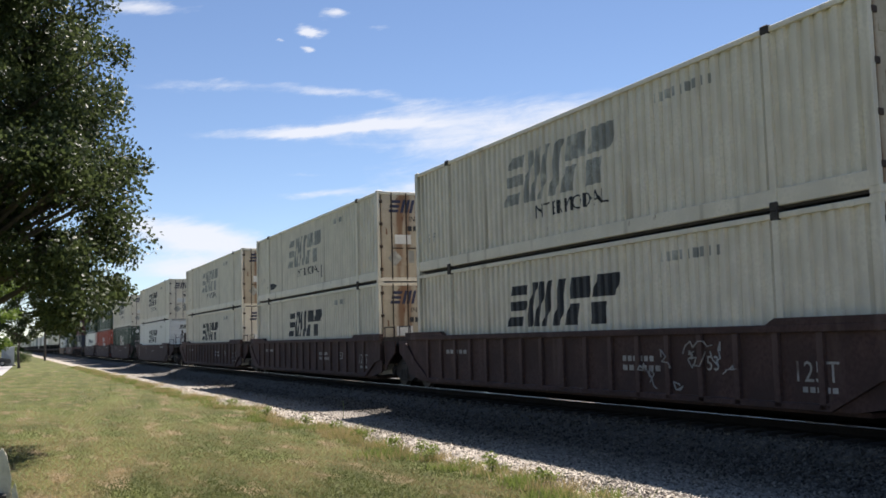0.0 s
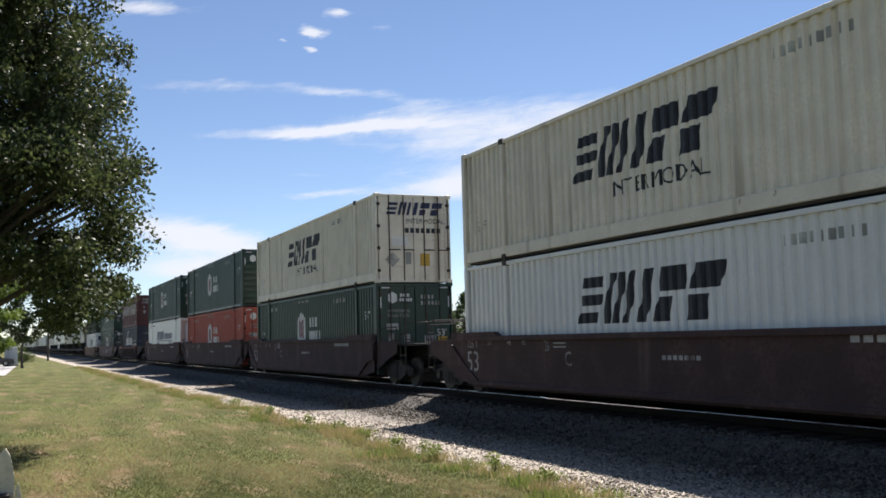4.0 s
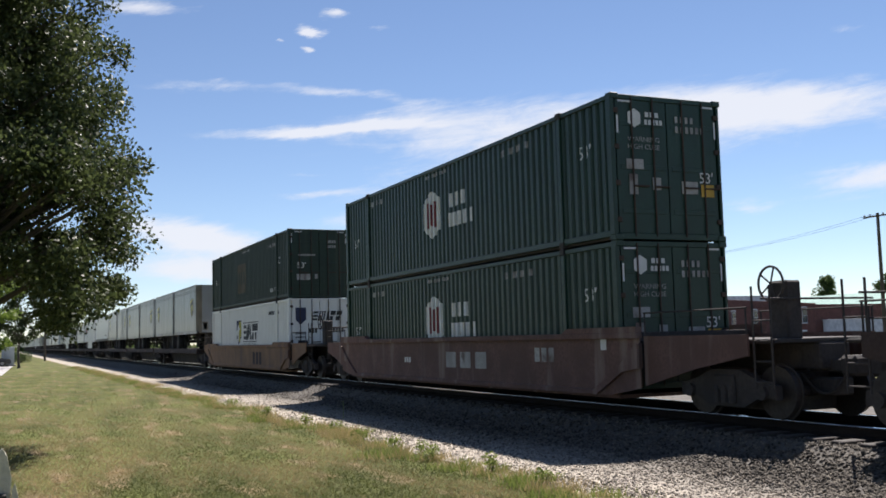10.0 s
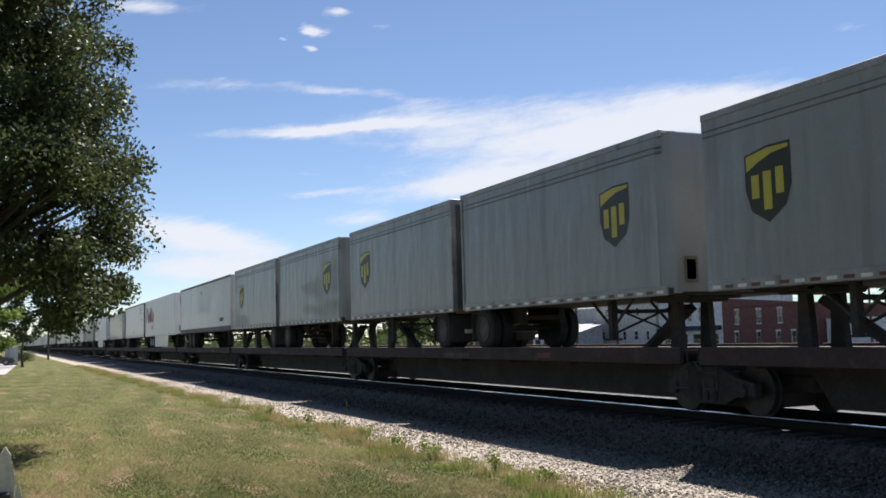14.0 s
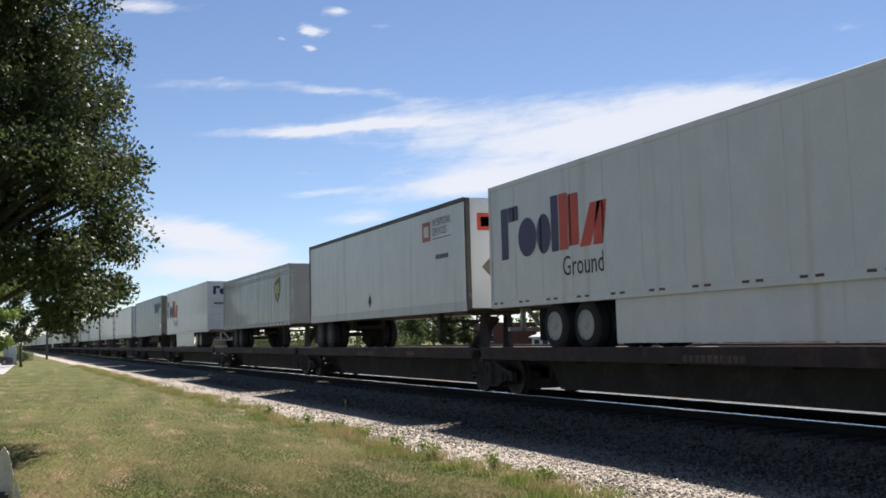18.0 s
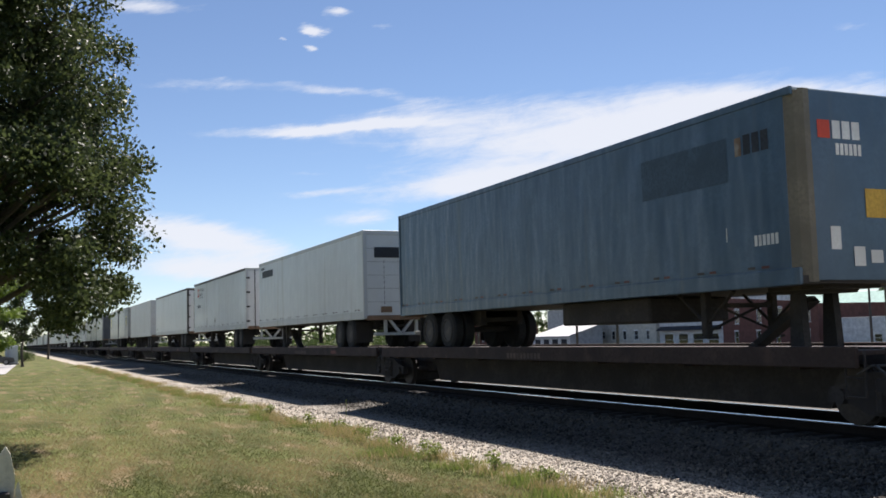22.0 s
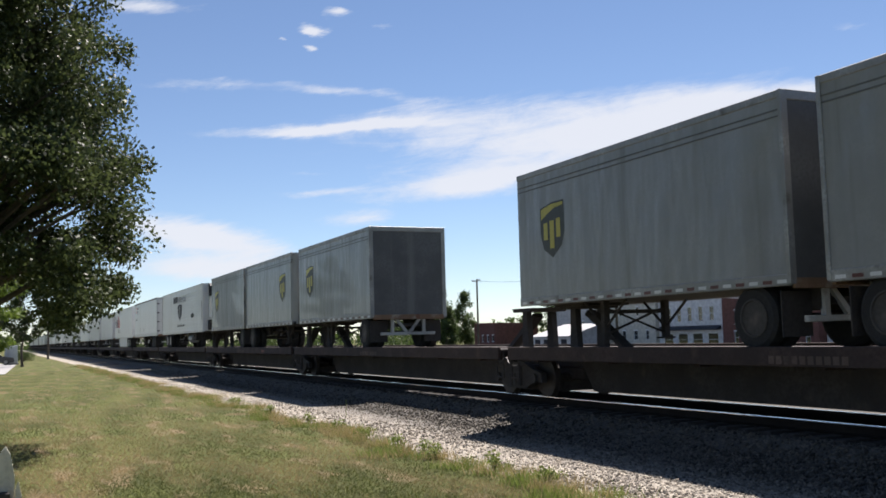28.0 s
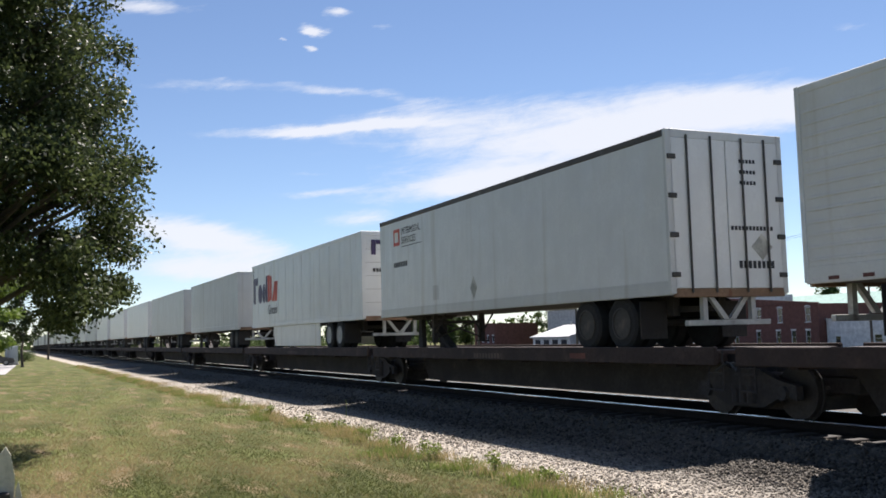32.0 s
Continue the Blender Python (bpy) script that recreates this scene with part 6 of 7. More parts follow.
tree((-20, -1.35, LAWN_Z - 0.15), [(2.3, 2.2), (2.6, 3.35), (3.0, 4.0), (3.6, 4.2), (4.3, 3.95), (5.1, 4.2), (5.7, 3.9), (6.2, 3.35), (6.8, 3.7), (7.5, 3.75), (7.9, 3.1), (8.4, 3.4), (8.9, 2.9),
                                 (10.6, 2.4), (12, 1.4), (13, 0.3)],
     "broad-crowned tree with glossy dark green leaves", 1250, 290, 0.095, "leaf_dark", 11, trunk=0.24, spread=(0.3, 0.7), open_below=(3.45, 2.1), inner=0.2)
tree((-101, 1.33, LAWN_Z), [(2.7, 1.6), (4.1, 2.5), (6.4, 2.4), (8.8, 1.6), (10.1, 0.4)], "young tree with a slim trunk and dark green crown", 70, 150, 0.26, "leaf_dark", 5, trunk=0.13, spread=(0.4, 0.8))
tree((-71, -0.87, LAWN_Z), [(1.8, 1.0), (3.6, 2.1), (5.8, 2.0), (7.9, 0.6)], "small bright green tree in the sun", 50, 150, 0.2, "leaf_bright", 6, trunk=0.1, spread=(0.3, 0.6))


def far_tree(x, y, h, w, seed, z=-2.3, mat="leaf_mid"):
    return tree((x, y, z), [(h * 0.12, w * 0.5), (h * 0.4, w), (h * 0.65, w * 0.9), (h * 0.88, w * 0.5), (h, w * 0.1)], "leafy tree behind the buildings", 55, 110, 0.55, mat, seed, trunk=0.3, spread=(w * 0.2, w * 0.34))


for k, (x, y, h, w) in enumerate(((-184, 136, 9.6, 5.2), (-177, 134, 12.0, 6.6), (-170, 137, 12.4, 7.0), (-164, 134, 10.2, 5.6), (-188, 128, 11.0, 3.6), (-204, 122, 12.0, 4.0), (-214, 125, 12.5, 4.6),
                                  (-246, 116, 12.5, 5.0), (-258, 112, 15.5, 6.5), (-236, 106, 9.0, 4.0), (-240, 98, 8.5, 4.0), (-270, 110, 15.5, 7.0), (-284, 115, 16.5, 7.0), (-300, 112, 16.0, 7.0), (-147, 150, 10.8, 4.4), (-118, 150, 12.3, 4.5), (-110, 152, 11.5, 4.5), (-132, 150, 10.9, 4.2))):
    far_tree(x, y, h * 1.25, w, 40 + k)
for k in range(9):
    far_tree(-420 - 28 * k, 40 + 6 * (k % 3) - 10 * (k > 5), 13 + (k * 7) % 4, 7 + k % 3, 80 + k, z=-0.5)


def woods():
    """A low line of woods on the horizon."""
    rng = random.Random(9)
    cs, sp = [], []
    for k in range(420):
        a = radians(rng.uniform(118, 186))
        d = rng.uniform(620, 760)
        cs.append((d * math.cos(a), d * math.sin(a), rng.uniform(0, 11) * (0.6 + 0.4 * math.sin(a * 60))))
        sp.append(rng.uniform(5, 9))
    return tagged(part("far_woods", leaves(cs, sp, 26, 3.4, "leaf_mid", 3), None), "distant low line of woods", "woods", kind="stuff")


woods()


def bush(at, r, h, label, seed, mat="leaf_mid"):
    root = thing("bush", label, "bush")
    root.location = at
    rng = random.Random(seed)
    cs = [(rng.uniform(-r, r) * 0.6, rng.uniform(-r, r) * 0.6, rng.uniform(0.15, h * 0.75)) for k in range(26)]
    part("foliage", leaves(cs, [r * 0.45] * 26, 130, 0.12, mat, seed), None, root)
    s = Shape()
    for c in cs[::3]:
        s.rod((0, 0, -0.05), c, 0.025, 5, 0.01)
    part("stem_work", s, "bark", root)
    return root


bush((-139, 2.1, LAWN_Z), 1.45, 1.6, "rounded dark green clipped bush", 21)


def scrub(x, y, z, w, h, seed):
    """A broad shrub beyond the track."""
    root = thing("shrub", "dense leafy shrub across the track", "shrub", "shrubs across the track")
    root.location = (x, y, z)
    rng = random.Random(seed)
    cs = [(rng.uniform(-w, w), rng.uniform(-1.2, 1.2), h * (0.12 + 0.78 * rng.random() ** 0.8)) for k in range(34)]
    s = Shape()
    for c in cs[::3]:
        s.rod((c[0] * 0.3, 0, -0.1), c, 0.05, 5, 0.015)
    part("stem_work", s, "bark", root)
    part("foliage", leaves(cs, [h * rng.uniform(0.2, 0.32) for c in cs], 75, 0.24, "leaf_mid", seed), None, root)
    return root


for k in range(30):
    scrub(-92 - 8.6 * k, 36 + 3 * math.sin(k * 2.3), -1.55, 4.9, 3.3 + 0.7 * math.sin(k * 1.7), 200 + k)


def scatter(n, near, far, seed, ok, lo=150.0, hi=181.0):
    """Points on the plan, denser near the viewer."""
    rng = np.random.default_rng(seed)
    r = near * (far / near) ** rng.random(n)
    a = np.radians(rng.uniform(lo, hi, n))
    p = np.stack([r * np.cos(a), r * np.sin(a)], axis=1)
    return p[ok(p)], rng


def blades(p, rng, low, high, width, lean, mat, name, z=LAWN_Z):
    n = len(p)
    h = rng.uniform(low, high, (n, 1))
    a = rng.uniform(0, math.tau, (n, 1))
    side = np.concatenate([np.cos(a), np.sin(a), np.zeros((n, 1))], axis=1) * width * rng.uniform(0.6, 1.3, (n, 1))
    q = rng.uniform(0, math.tau, (n, 1))
    tip = np.concatenate([np.cos(q) * lean * h, np.sin(q) * lean * h, h], axis=1) * rng.uniform(0.7, 1.2, (n, 1))
    base = np.concatenate([p, np.full((n, 1), z)], axis=1)
    v = np.stack([base - side, base + side, base + tip], axis=1).reshape(-1, 3)
    return fast_mesh(name, v, np.arange(3 * n).reshape(-1, 3), mat, 3)


def lawn_edge(x):
    """How far the lawn reaches towards the track at x."""
    return 5.85 + 0.18 * np.sin(x * 0.9) + 0.1 * np.sin(x * 2.3 + 1)


p, rng = scatter(300000, 8.6, 80, 1, lambda p: (p[:, 1] < lawn_edge(p[:, 0]) + 0.05) & (p[:, 1] > -2.0))
tagged(part("lawn_grass", blades(p, rng, 0.015, 0.042, 0.006, 1.1, "blade", "lawn_grass"), None), "short dry grass blades of the mown lawn", "grass", kind="stuff")
# taller weeds and straw along the edge
rng = np.random.default_rng(7)
tx = -8.6 - 88 * rng.random(520) ** 1.3
ty = lawn_edge(tx) + rng.normal(0.05, 0.22, len(tx))
for mat, share, hi, nm, lab in (("blade_green", 0, 0.17, "edge_weeds", "green weeds along the edge of the lawn"), ("blade_dry", 1, 0.2, "edge_straw", "straw-coloured dry grass along the lawn's edge")):
    sel = np.arange(len(tx)) % 2 == share
    c = np.stack([tx[sel], ty[sel]], axis=1)
    q = np.repeat(c, 70, axis=0)
    q = q + rng.normal(0, 0.13, q.shape) * np.repeat(rng.uniform(0.5, 1.5, len(c)), 70)[:, None]
    tagged(part(nm, blades(q, rng, 0.07, hi, 0.006, 0.5, mat, nm), None), lab, "grass", kind="stuff")


def weed(at, label, n, size, seed, mat="leaf_mid", h=0.22):
    root = thing("weed", label, "weed")
    root.location = at
    rng = random.Random(seed)
    cs = [(rng.uniform(-size, size), rng.uniform(-size, size), rng.uniform(0.05, h)) for k in range(n)]
    s = Shape()
    for c in cs:
        s.rod((c[0] * 0.3, c[1] * 0.3, -0.03), c, 0.006, 5, 0.003)
    tagged(part("stem_tuft", s, "bark", root), kind="stuff")
    part("foliage", leaves(cs, [0.08] * n, 14, 0.055, mat, seed), None, root)
    return root


for k, (x, y, m, h) in enumerate(((-11.9, 5.0, "leaf_mid", 0.22), (-13.3, 5.05, "leaf_bright", 0.25), (-10.4, 5.15, "leaf_bright", 0.3), (-14.9, 5.1, "leaf_mid", 0.2), (-16.5, 5.2, "leaf_bright", 0.22),
                                  (-18.4, 5.2, "leaf_mid", 0.22), (-21.0, 5.1, "leaf_bright", 0.25), (-12.6, 5.25, "leaf_bright", 0.2), (-25.0, 5.2, "leaf_mid", 0.25), (-9.3, 5.2, "leaf_bright", 0.2))):
    weed((x * 1.16, y * 1.18, LAWN_Z + 0.01), "leafy green weed at the gravel's edge", 9, 0.12, 60 + k, "blade_green", h * 0.8)
stalk = thing("weed", "single tall dry weed stalk in the gravel", "weed")
stalk.location = (-22.3, 7.33, -0.285)
part("stalk", Shape().rod((0, 0, -0.03), (0.02, 0.01, 0.28), 0.008, 6, 0.006).rod((0.02, 0.01, 0.28), (0.03, 0.0, 0.45), 0.006, 6, 0.003), "blade_green", stalk)
tagged(part("seed_head", leaves([(0.03, 0, 0.38), (0.03, 0, 0.44)], [0.02, 0.015], 9, 0.02, "blade_green", 5), None, stalk), kind="stuff")

# ---- loose stones ----


def shade_towards_track(m, far_share):
    """Paints the train's shade into the stones: value falls to far_share towards the track."""
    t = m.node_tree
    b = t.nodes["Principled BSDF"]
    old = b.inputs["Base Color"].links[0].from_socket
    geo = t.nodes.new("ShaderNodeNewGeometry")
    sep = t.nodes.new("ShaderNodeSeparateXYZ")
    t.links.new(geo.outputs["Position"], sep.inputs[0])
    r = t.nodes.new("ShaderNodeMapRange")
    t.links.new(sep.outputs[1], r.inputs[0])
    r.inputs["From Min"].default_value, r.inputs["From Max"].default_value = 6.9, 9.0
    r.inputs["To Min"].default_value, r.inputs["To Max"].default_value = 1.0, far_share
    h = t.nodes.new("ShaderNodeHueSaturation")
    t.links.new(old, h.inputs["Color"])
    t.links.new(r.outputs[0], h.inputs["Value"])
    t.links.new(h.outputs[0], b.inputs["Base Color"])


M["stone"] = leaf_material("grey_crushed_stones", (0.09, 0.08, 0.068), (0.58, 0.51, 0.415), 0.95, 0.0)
shade_towards_track(M["stone"], 0.26)
shade_towards_track(M["ballast"], 0.22)


def bed_height(y):
    return np.interp(y, BED_Y, BED_Z)


def stones(n, seed, near, far, low, high, start=6.1):
    p, rng = scatter(n, near, far, seed, lambda p: (p[:, 1] > start + 0.14 * np.sin(p[:, 0] * 3)) & (p[:, 1] < 11.1), 120, 176)
    n = len(p)
    s = rng.uniform(low, high, (n, 1, 1))
    base = np.array([(1, 0, 0), (0, 1, 0), (-1, 0, 0), (0, -1, 0), (0, 0, 0.75), (0, 0, -0.5)], dtype=float)[None] * s
    base = base * rng.uniform(0.55, 1.3, (n, 6, 1))
    a = rng.uniform(0, math.tau, n)
    ca, sa = np.cos(a)[:, None], np.sin(a)[:, None]
    x, y = base[:, :, 0] * ca - base[:, :, 1] * sa, base[:, :, 0] * sa + base[:, :, 1] * ca
    tilt = rng.normal(0, 0.5, (n, 1))
    z = base[:, :, 2] + x * tilt
    v = np.stack([x + p[:, :1], y + p[:, 1:], z + (bed_height(p[:, 1]) + 0.006)[:, None]], axis=2).reshape(-1, 3)
    tri = np.array([(0, 1, 4), (1, 2, 4), (2, 3, 4), (3, 0, 4), (1, 0, 5), (2, 1, 5), (3, 2, 5), (0, 3, 5)])
    f = (np.arange(n)[:, None, None] * 6 + tri[None]).reshape(-1, 3)
    return fast_mesh("stones", v, f, "stone", 3)


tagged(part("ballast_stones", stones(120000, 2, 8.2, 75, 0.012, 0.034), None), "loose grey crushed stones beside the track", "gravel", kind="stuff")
tagged(part("track_ballast", stones(70000, 12, 9.5, 70, 0.022, 0.05, 8.6), None), "coarse grey ballast stones along the ties, darkened with painted shade", "gravel", kind="stuff")

# ---- ties ----
for k in range(240):
    x = -100 + 0.5 * k
    me = once("tie", lambda: box(-0.115, 0.115, -1.3, 1.3, -0.18, 0.0, c=0.012).mesh("tie", M["tie"]))
    t_ob = part("tie", me, None, track)
    t_ob.location = (x, TRACK_Y, RAIL_Z - 0.168)
s = Shape()
for k in range(700):
    s.box(-100.5 - 0.5 * k - 0.115, -100.5 - 0.5 * k + 0.115, TRACK_Y - 1.3, TRACK_Y + 1.3, RAIL_Z - 0.3, RAIL_Z - 0.168)
tagged(part("far_ties", s, "tie", track), kind="stuff")

# ---- fence, drive, cabinet on the lawn ----
M["picket"] = material("weathered_pale_board", (0.55, 0.5, 0.4), 0.8, second=(0.3, 0.26, 0.2), patch=0.35, streak=1.0, grain=40, bump=0.4)
fence = thing("picket_fence", "weathered pale picket with a pointed top and a dark rail", "fence")
fence.location = (-4.5, -0.012, LAWN_Z - 0.18)
part("picket", Shape().prism([(-0.05, 0), (0.048, 0), (0.048, 1.5), (0.03, 1.59), (0.012, 1.62), (-0.012, 1.59), (-0.05, 1.47)], 0, -0.015, 0.015), "picket", fence)
part("picket", Shape().prism([(0.047, 0), (0.075, 0), (0.075, 1.42), (0.062, 1.48), (0.05, 1.45)], 0, 0.02, 0.045), "picket", fence)
part("rail", Shape().box(0.018, 0.05, -1.2, 0.03, 1.35, 1.44, c=0.008), "black", fence)
M["drive"] = material("pale_concrete", (0.34, 0.33, 0.32), 0.9, second=(0.25, 0.24, 0.22), patch=0.35)
tagged(part("pavement", Shape().prism([(-74, -10), (-74, -0.11), (-122, 1.15), (-122, -10)], 2, LAWN_Z + 0.004, LAWN_Z + 0.03), "drive"), "pale concrete drive beside the lawn", "pavement", kind="structure")
cab = thing("utility_cabinet", "plain white utility cabinet beside the drive", "cabinet")
cab.location = (-114, 0.18, LAWN_Z + 0.03)
part("body", Shape().box(-0.73, 0.73, -0.41, 0.87, 0.12, 2.0, c=0.03), "white_tr", cab)
part("plinth", Shape().box(-0.85, 0.85, -0.5, 1.0, 0.0, 0.12), "drive", cab)
van = thing("parked_car", "dark parked car at the edge of the drive", "car")


def car(root, paint, length=4.5):
    """A saloon car along x: body, cabin, glass, wheels, lights."""
    L, w = length, 0.88
    pts = [(-L / 2, 0.35), (-L / 2 + 0.05, 0.8), (-L / 2 + 0.9, 0.92), (L / 2 - 1.1, 0.9), (L / 2 - 0.1, 0.72), (L / 2, 0.4), (L / 2 - 0.1, 0.24), (-L / 2 + 0.1, 0.24)]
    part("body", Shape().prism(pts, 1, -w, w), paint, root)
    part("cabin", Shape().prism([(-L / 2 + 0.55, 0.9), (-L / 2 + 1.15, 1.4), (0.45, 1.44), (L / 2 - 1.15, 0.89)], 1, -w + 0.12, w - 0.12), "car_glass", root)
    part("roof", Shape().prism([(-L / 2 + 1.1, 1.38), (-L / 2 + 1.2, 1.44), (0.3, 1.47), (0.5, 1.41)], 1, -w + 0.1, w - 0.1), paint, root)
    for x in (-L / 2 + 0.85, L / 2 - 0.85):
        for sg in (-1, 1):
            wh = part("wheel", Shape().lathe((x, sg * (w - 0.1), 0.32), (0, 1, 0), [(-0.1, 0.2), (-0.1, 0.31), (0.1, 0.31), (0.1, 0.2)], 16), "tyre", root)
            part("rim", Shape().lathe((x, sg * (w - 0.1) + sg * 0.07, 0.32), (0, 1, 0), [(-0.04, 0.19), (0.04, 0.19)], 12), "rim", wh)
    for sg in (-1, 1):
        part("headlight", Shape().box(L / 2 - 0.12, L / 2 - 0.03, sg * 0.6 - 0.15, sg * 0.6 + 0.15, 0.58, 0.68, c=0.02), "tape_white", root)
        part("tail_light", Shape().box(-L / 2 + 0.0, -L / 2 + 0.06, sg * 0.65 - 0.12, sg * 0.65 + 0.12, 0.62, 0.75, c=0.02), "tape_red", root)
    return root


M["car_glass"] = glass("dark_car_glass")
M["car_dark"] = material("dark_grey_car_paint", (0.03, 0.032, 0.04), 0.3, vary=0.05, coat=0.5, bump=0)
car(van, "car_dark", 4.6)
van.matrix_basis = pose(-112, -1.55, LAWN_Z + 0.03, 0, 0, 90)

# ---- across the track: street, buildings, poles ----
M["street"] = material("worn_asphalt", (0.06, 0.06, 0.062), 0.9, second=(0.1, 0.1, 0.1), patch=0.4)
tagged(part("street", Shape().add([(-420, 70, -2.24), (60, 70, -2.24), (60, 112, -2.29), (-420, 112, -2.29)], [(0, 1, 2, 3)]), "street"), "worn asphalt street and parking across the track", "street", kind="structure")
M["cream"] = material("cream_painted_brick", (0.55, 0.52, 0.44), 0.85, second=(0.42, 0.39, 0.33), patch=0.35, streak=0.8, grain=8)
M["pale_front"] = material("pale_grey_painted_front", (0.62, 0.62, 0.62), 0.8, second=(0.45, 0.45, 0.45), patch=0.3, streak=0.8)
M["grey_wall"] = material("light_grey_wall", (0.42, 0.42, 0.42), 0.85, second=(0.33, 0.33, 0.33), patch=0.3)
M["brickwork"] = material("red_brown_brick", (0.15, 0.064, 0.05), 0.9, second=(0.105, 0.05, 0.04), patch=0.4, grain=6)
M["green_roof"] = material("pale_green_metal_roof", (0.2, 0.33, 0.29), 0.9, second=(0.25, 0.37, 0.33), patch=0.4)
M["dark_roof"] = material("dark_flat_roof", (0.07, 0.07, 0.07), 0.9)
M["trim"] = material("white_window_trim", (0.7, 0.7, 0.68), 0.7)
M["pane"] = glass("dark_window_glass")
M["awning"] = material("dark_awning", (0.02, 0.022, 0.03), 0.8)
M["pole_wood"] = material("weathered_pole_timber", (0.1, 0.08, 0.065), 0.9, second=(0.06, 0.05, 0.04), patch=0.4)
M["pot"] = material("grey_insulator_and_pot", (0.35, 0.36, 0.37), 0.5)
GROUND_Z = -2.3


def building(x0, x1, y, depth, h, wall, label, windows=(), roof="dark_roof", name="building", awning=None, doors=(), parapet=0.25, back=None):
    """A block with its front towards the track at y; windows: (x, sill, width, height, arched)."""
    root = thing(name, label, "building")
    root.location = (x0, y, GROUND_Z)
    w = x1 - x0
    holes = sorted(windows)
    s = Shape()
    s.box(0, w, 0.14, 0.3, 0, h)
    # front skin with real openings, strip by strip
    xs = sorted({0.0, w, *[q[0] for q in holes], *[q[0] + q[2] for q in holes]})
    for a, b in zip(xs, xs[1:]):
        cuts = sorted([(q[1], q[1] + q[3]) for q in holes if q[0] < (a + b) / 2 < q[0] + q[2]])
        z = 0.0
        for lo, hi in cuts + [(h, h)]:
            if lo > z:
                s.box(a, b, 0, 0.14, z, lo)
            z = max(z, hi)
    part("front_wall", s.mesh("front_wall", M[wall], weld=True), None, root)
    part("side_wall", Shape().box(0, 0.3, 0.3, depth, 0, h), wall, root)
    part("side_wall", Shape().box(w - 0.3, w, 0.3, depth, 0, h), wall, root)
    part("rear_wall", Shape().box(0, w, depth, depth + 0.3, 0, h), wall, root)
    part("roof", Shape().box(0.3, w - 0.3, 0.3, depth, h - parapet - 0.2, h - parapet), roof, root)
    part("cornice", Shape().box(-0.08, w + 0.08, -0.12, 0.3, h, h + 0.12, c=0.02), wall, root)
    for x, z, ww, hh, arched in holes:
        win = part("window", Shape().box(x, x + 0.07, 0.03, 0.12, z, z + hh).box(x + ww - 0.07, x + ww, 0.03, 0.12, z, z + hh).box(x, x + ww, 0.03, 0.12, z + hh / 2 - 0.03, z + hh / 2 + 0.03).box(x, x + ww, 0.03, 0.12, z + hh - 0.08, z + hh).box(x, x + ww, 0.03, 0.12, z, z + 0.06), "trim", root)
        part("pane", Shape().box(x + 0.05, x + ww - 0.05, 0.1, 0.13, z + 0.04, z + hh - 0.05), "pane", win)
        part("sill", Shape().box(x - 0.1, x + ww + 0.1, -0.08, 0.1, z - 0.12, z), "trim", win)
        if arched:
            n = 8
            o = [(x - 0.15 + (ww + 0.3) * (0.5 - 0.5 * math.cos(k * math.pi / n)), z + hh + 0.32 * math.sin(k * math.pi / n)) for k in range(n + 1)]
            i = [(x + ww * (0.5 - 0.5 * math.cos(k * math.pi / n)), z + hh + 0.12 * math.sin(k * math.pi / n)) for k in range(n + 1)]
            part("window_arch", Shape().prism(o + i[::-1], 1, -0.07, 0.0), "trim" if arched == 1 else "grey_wall", win)
        else:
            part("lintel", Shape().box(x - 0.08, x + ww + 0.08, -0.05, 0.0, z + hh, z + hh + 0.2), "trim", win)
    if awning:
        part("awning", Shape().prism([(-1.1, awning), (0.0, awning + 0.7), (0.0, awning), (-1.1, awning - 0.12)], 0, 0.4, w - 0.4), "awning", root, "dark fabric awning over the shop front")
    return root


Y_B = 115.0
building(-199, -177.6, Y_B, 14, 9.0, "grey_wall", "low light-grey flat-roofed building", [(10.0 + 5 * k, 4.6, 0.9, 1.7, 0) for k in range(3)] + [(4 + 5 * k, 1.0, 1.6, 1.8, 0) for k in range(4)])
building(-177.4, -156.5, Y_B - 0.6, 16, 10.6, "cream", "cream painted two-storey brick building", [(3.6, 6.9, 0.9, 1.7, 0), (8.6, 6.9, 0.9, 1.7, 0), (14.4, 6.9, 1.0, 1.8, 0), (2.0, 2.4, 1.0, 1.6, 0), (5.6, 2.2, 1.2, 1.8, 0), (9.6, 2.2, 1.2, 1.8, 0), (13.6, 2.2, 1.3, 1.8, 0), (17.6, 2.2, 1.0, 1.8, 0)])
building(-156.3, -137.8, Y_B, 16, 9.9, "pale_front", "pale two-storey shop with five arched upper windows", [(2.6 + 3.1 * k, 5.4, 1.2, 2.6, 1) for k in range(5)] + [(1.5 + 4.3 * k, 0.9, 2.8, 2.3, 0) for k in range(4)], awning=3.9)
brick = building(-137.5, -115.2, Y_B - 0.3, 15, 7.5, "brickwork", "red-brown two-storey brick building with white window surrounds", [(3.2, 4.7, 1.1, 2.3, 1), (8.6, 4.7, 1.1, 2.3, 1), (13.5, 4.7, 1.1, 2.3, 1), (19.6, 4.7, 1.1, 2.3, 1)] + [(q, 1.3, 1.0, 2.1, 0) for q in (3.0, 8.4, 13.0, 16.4, 19.5)])
part("parapet", Shape().prism([(0.0, 7.62), (22.3, 7.62), (22.3, 7.7), (0.0, 9.3)], 1, 0.02, 0.28), "brickwork", brick, "brick parapet that slopes down along the wall")
hall = thing("hall", "long hall with a pale green metal roof", "building")
hall.location = (-172, 138, GROUND_Z)
part("front_wall", Shape().box(0, 64, 0, 0.3, 0, 7.0), "grey_wall", hall)
part("side_wall", Shape().box(0, 0.3, 0.3, 18, 0, 7.0), "grey_wall", hall)
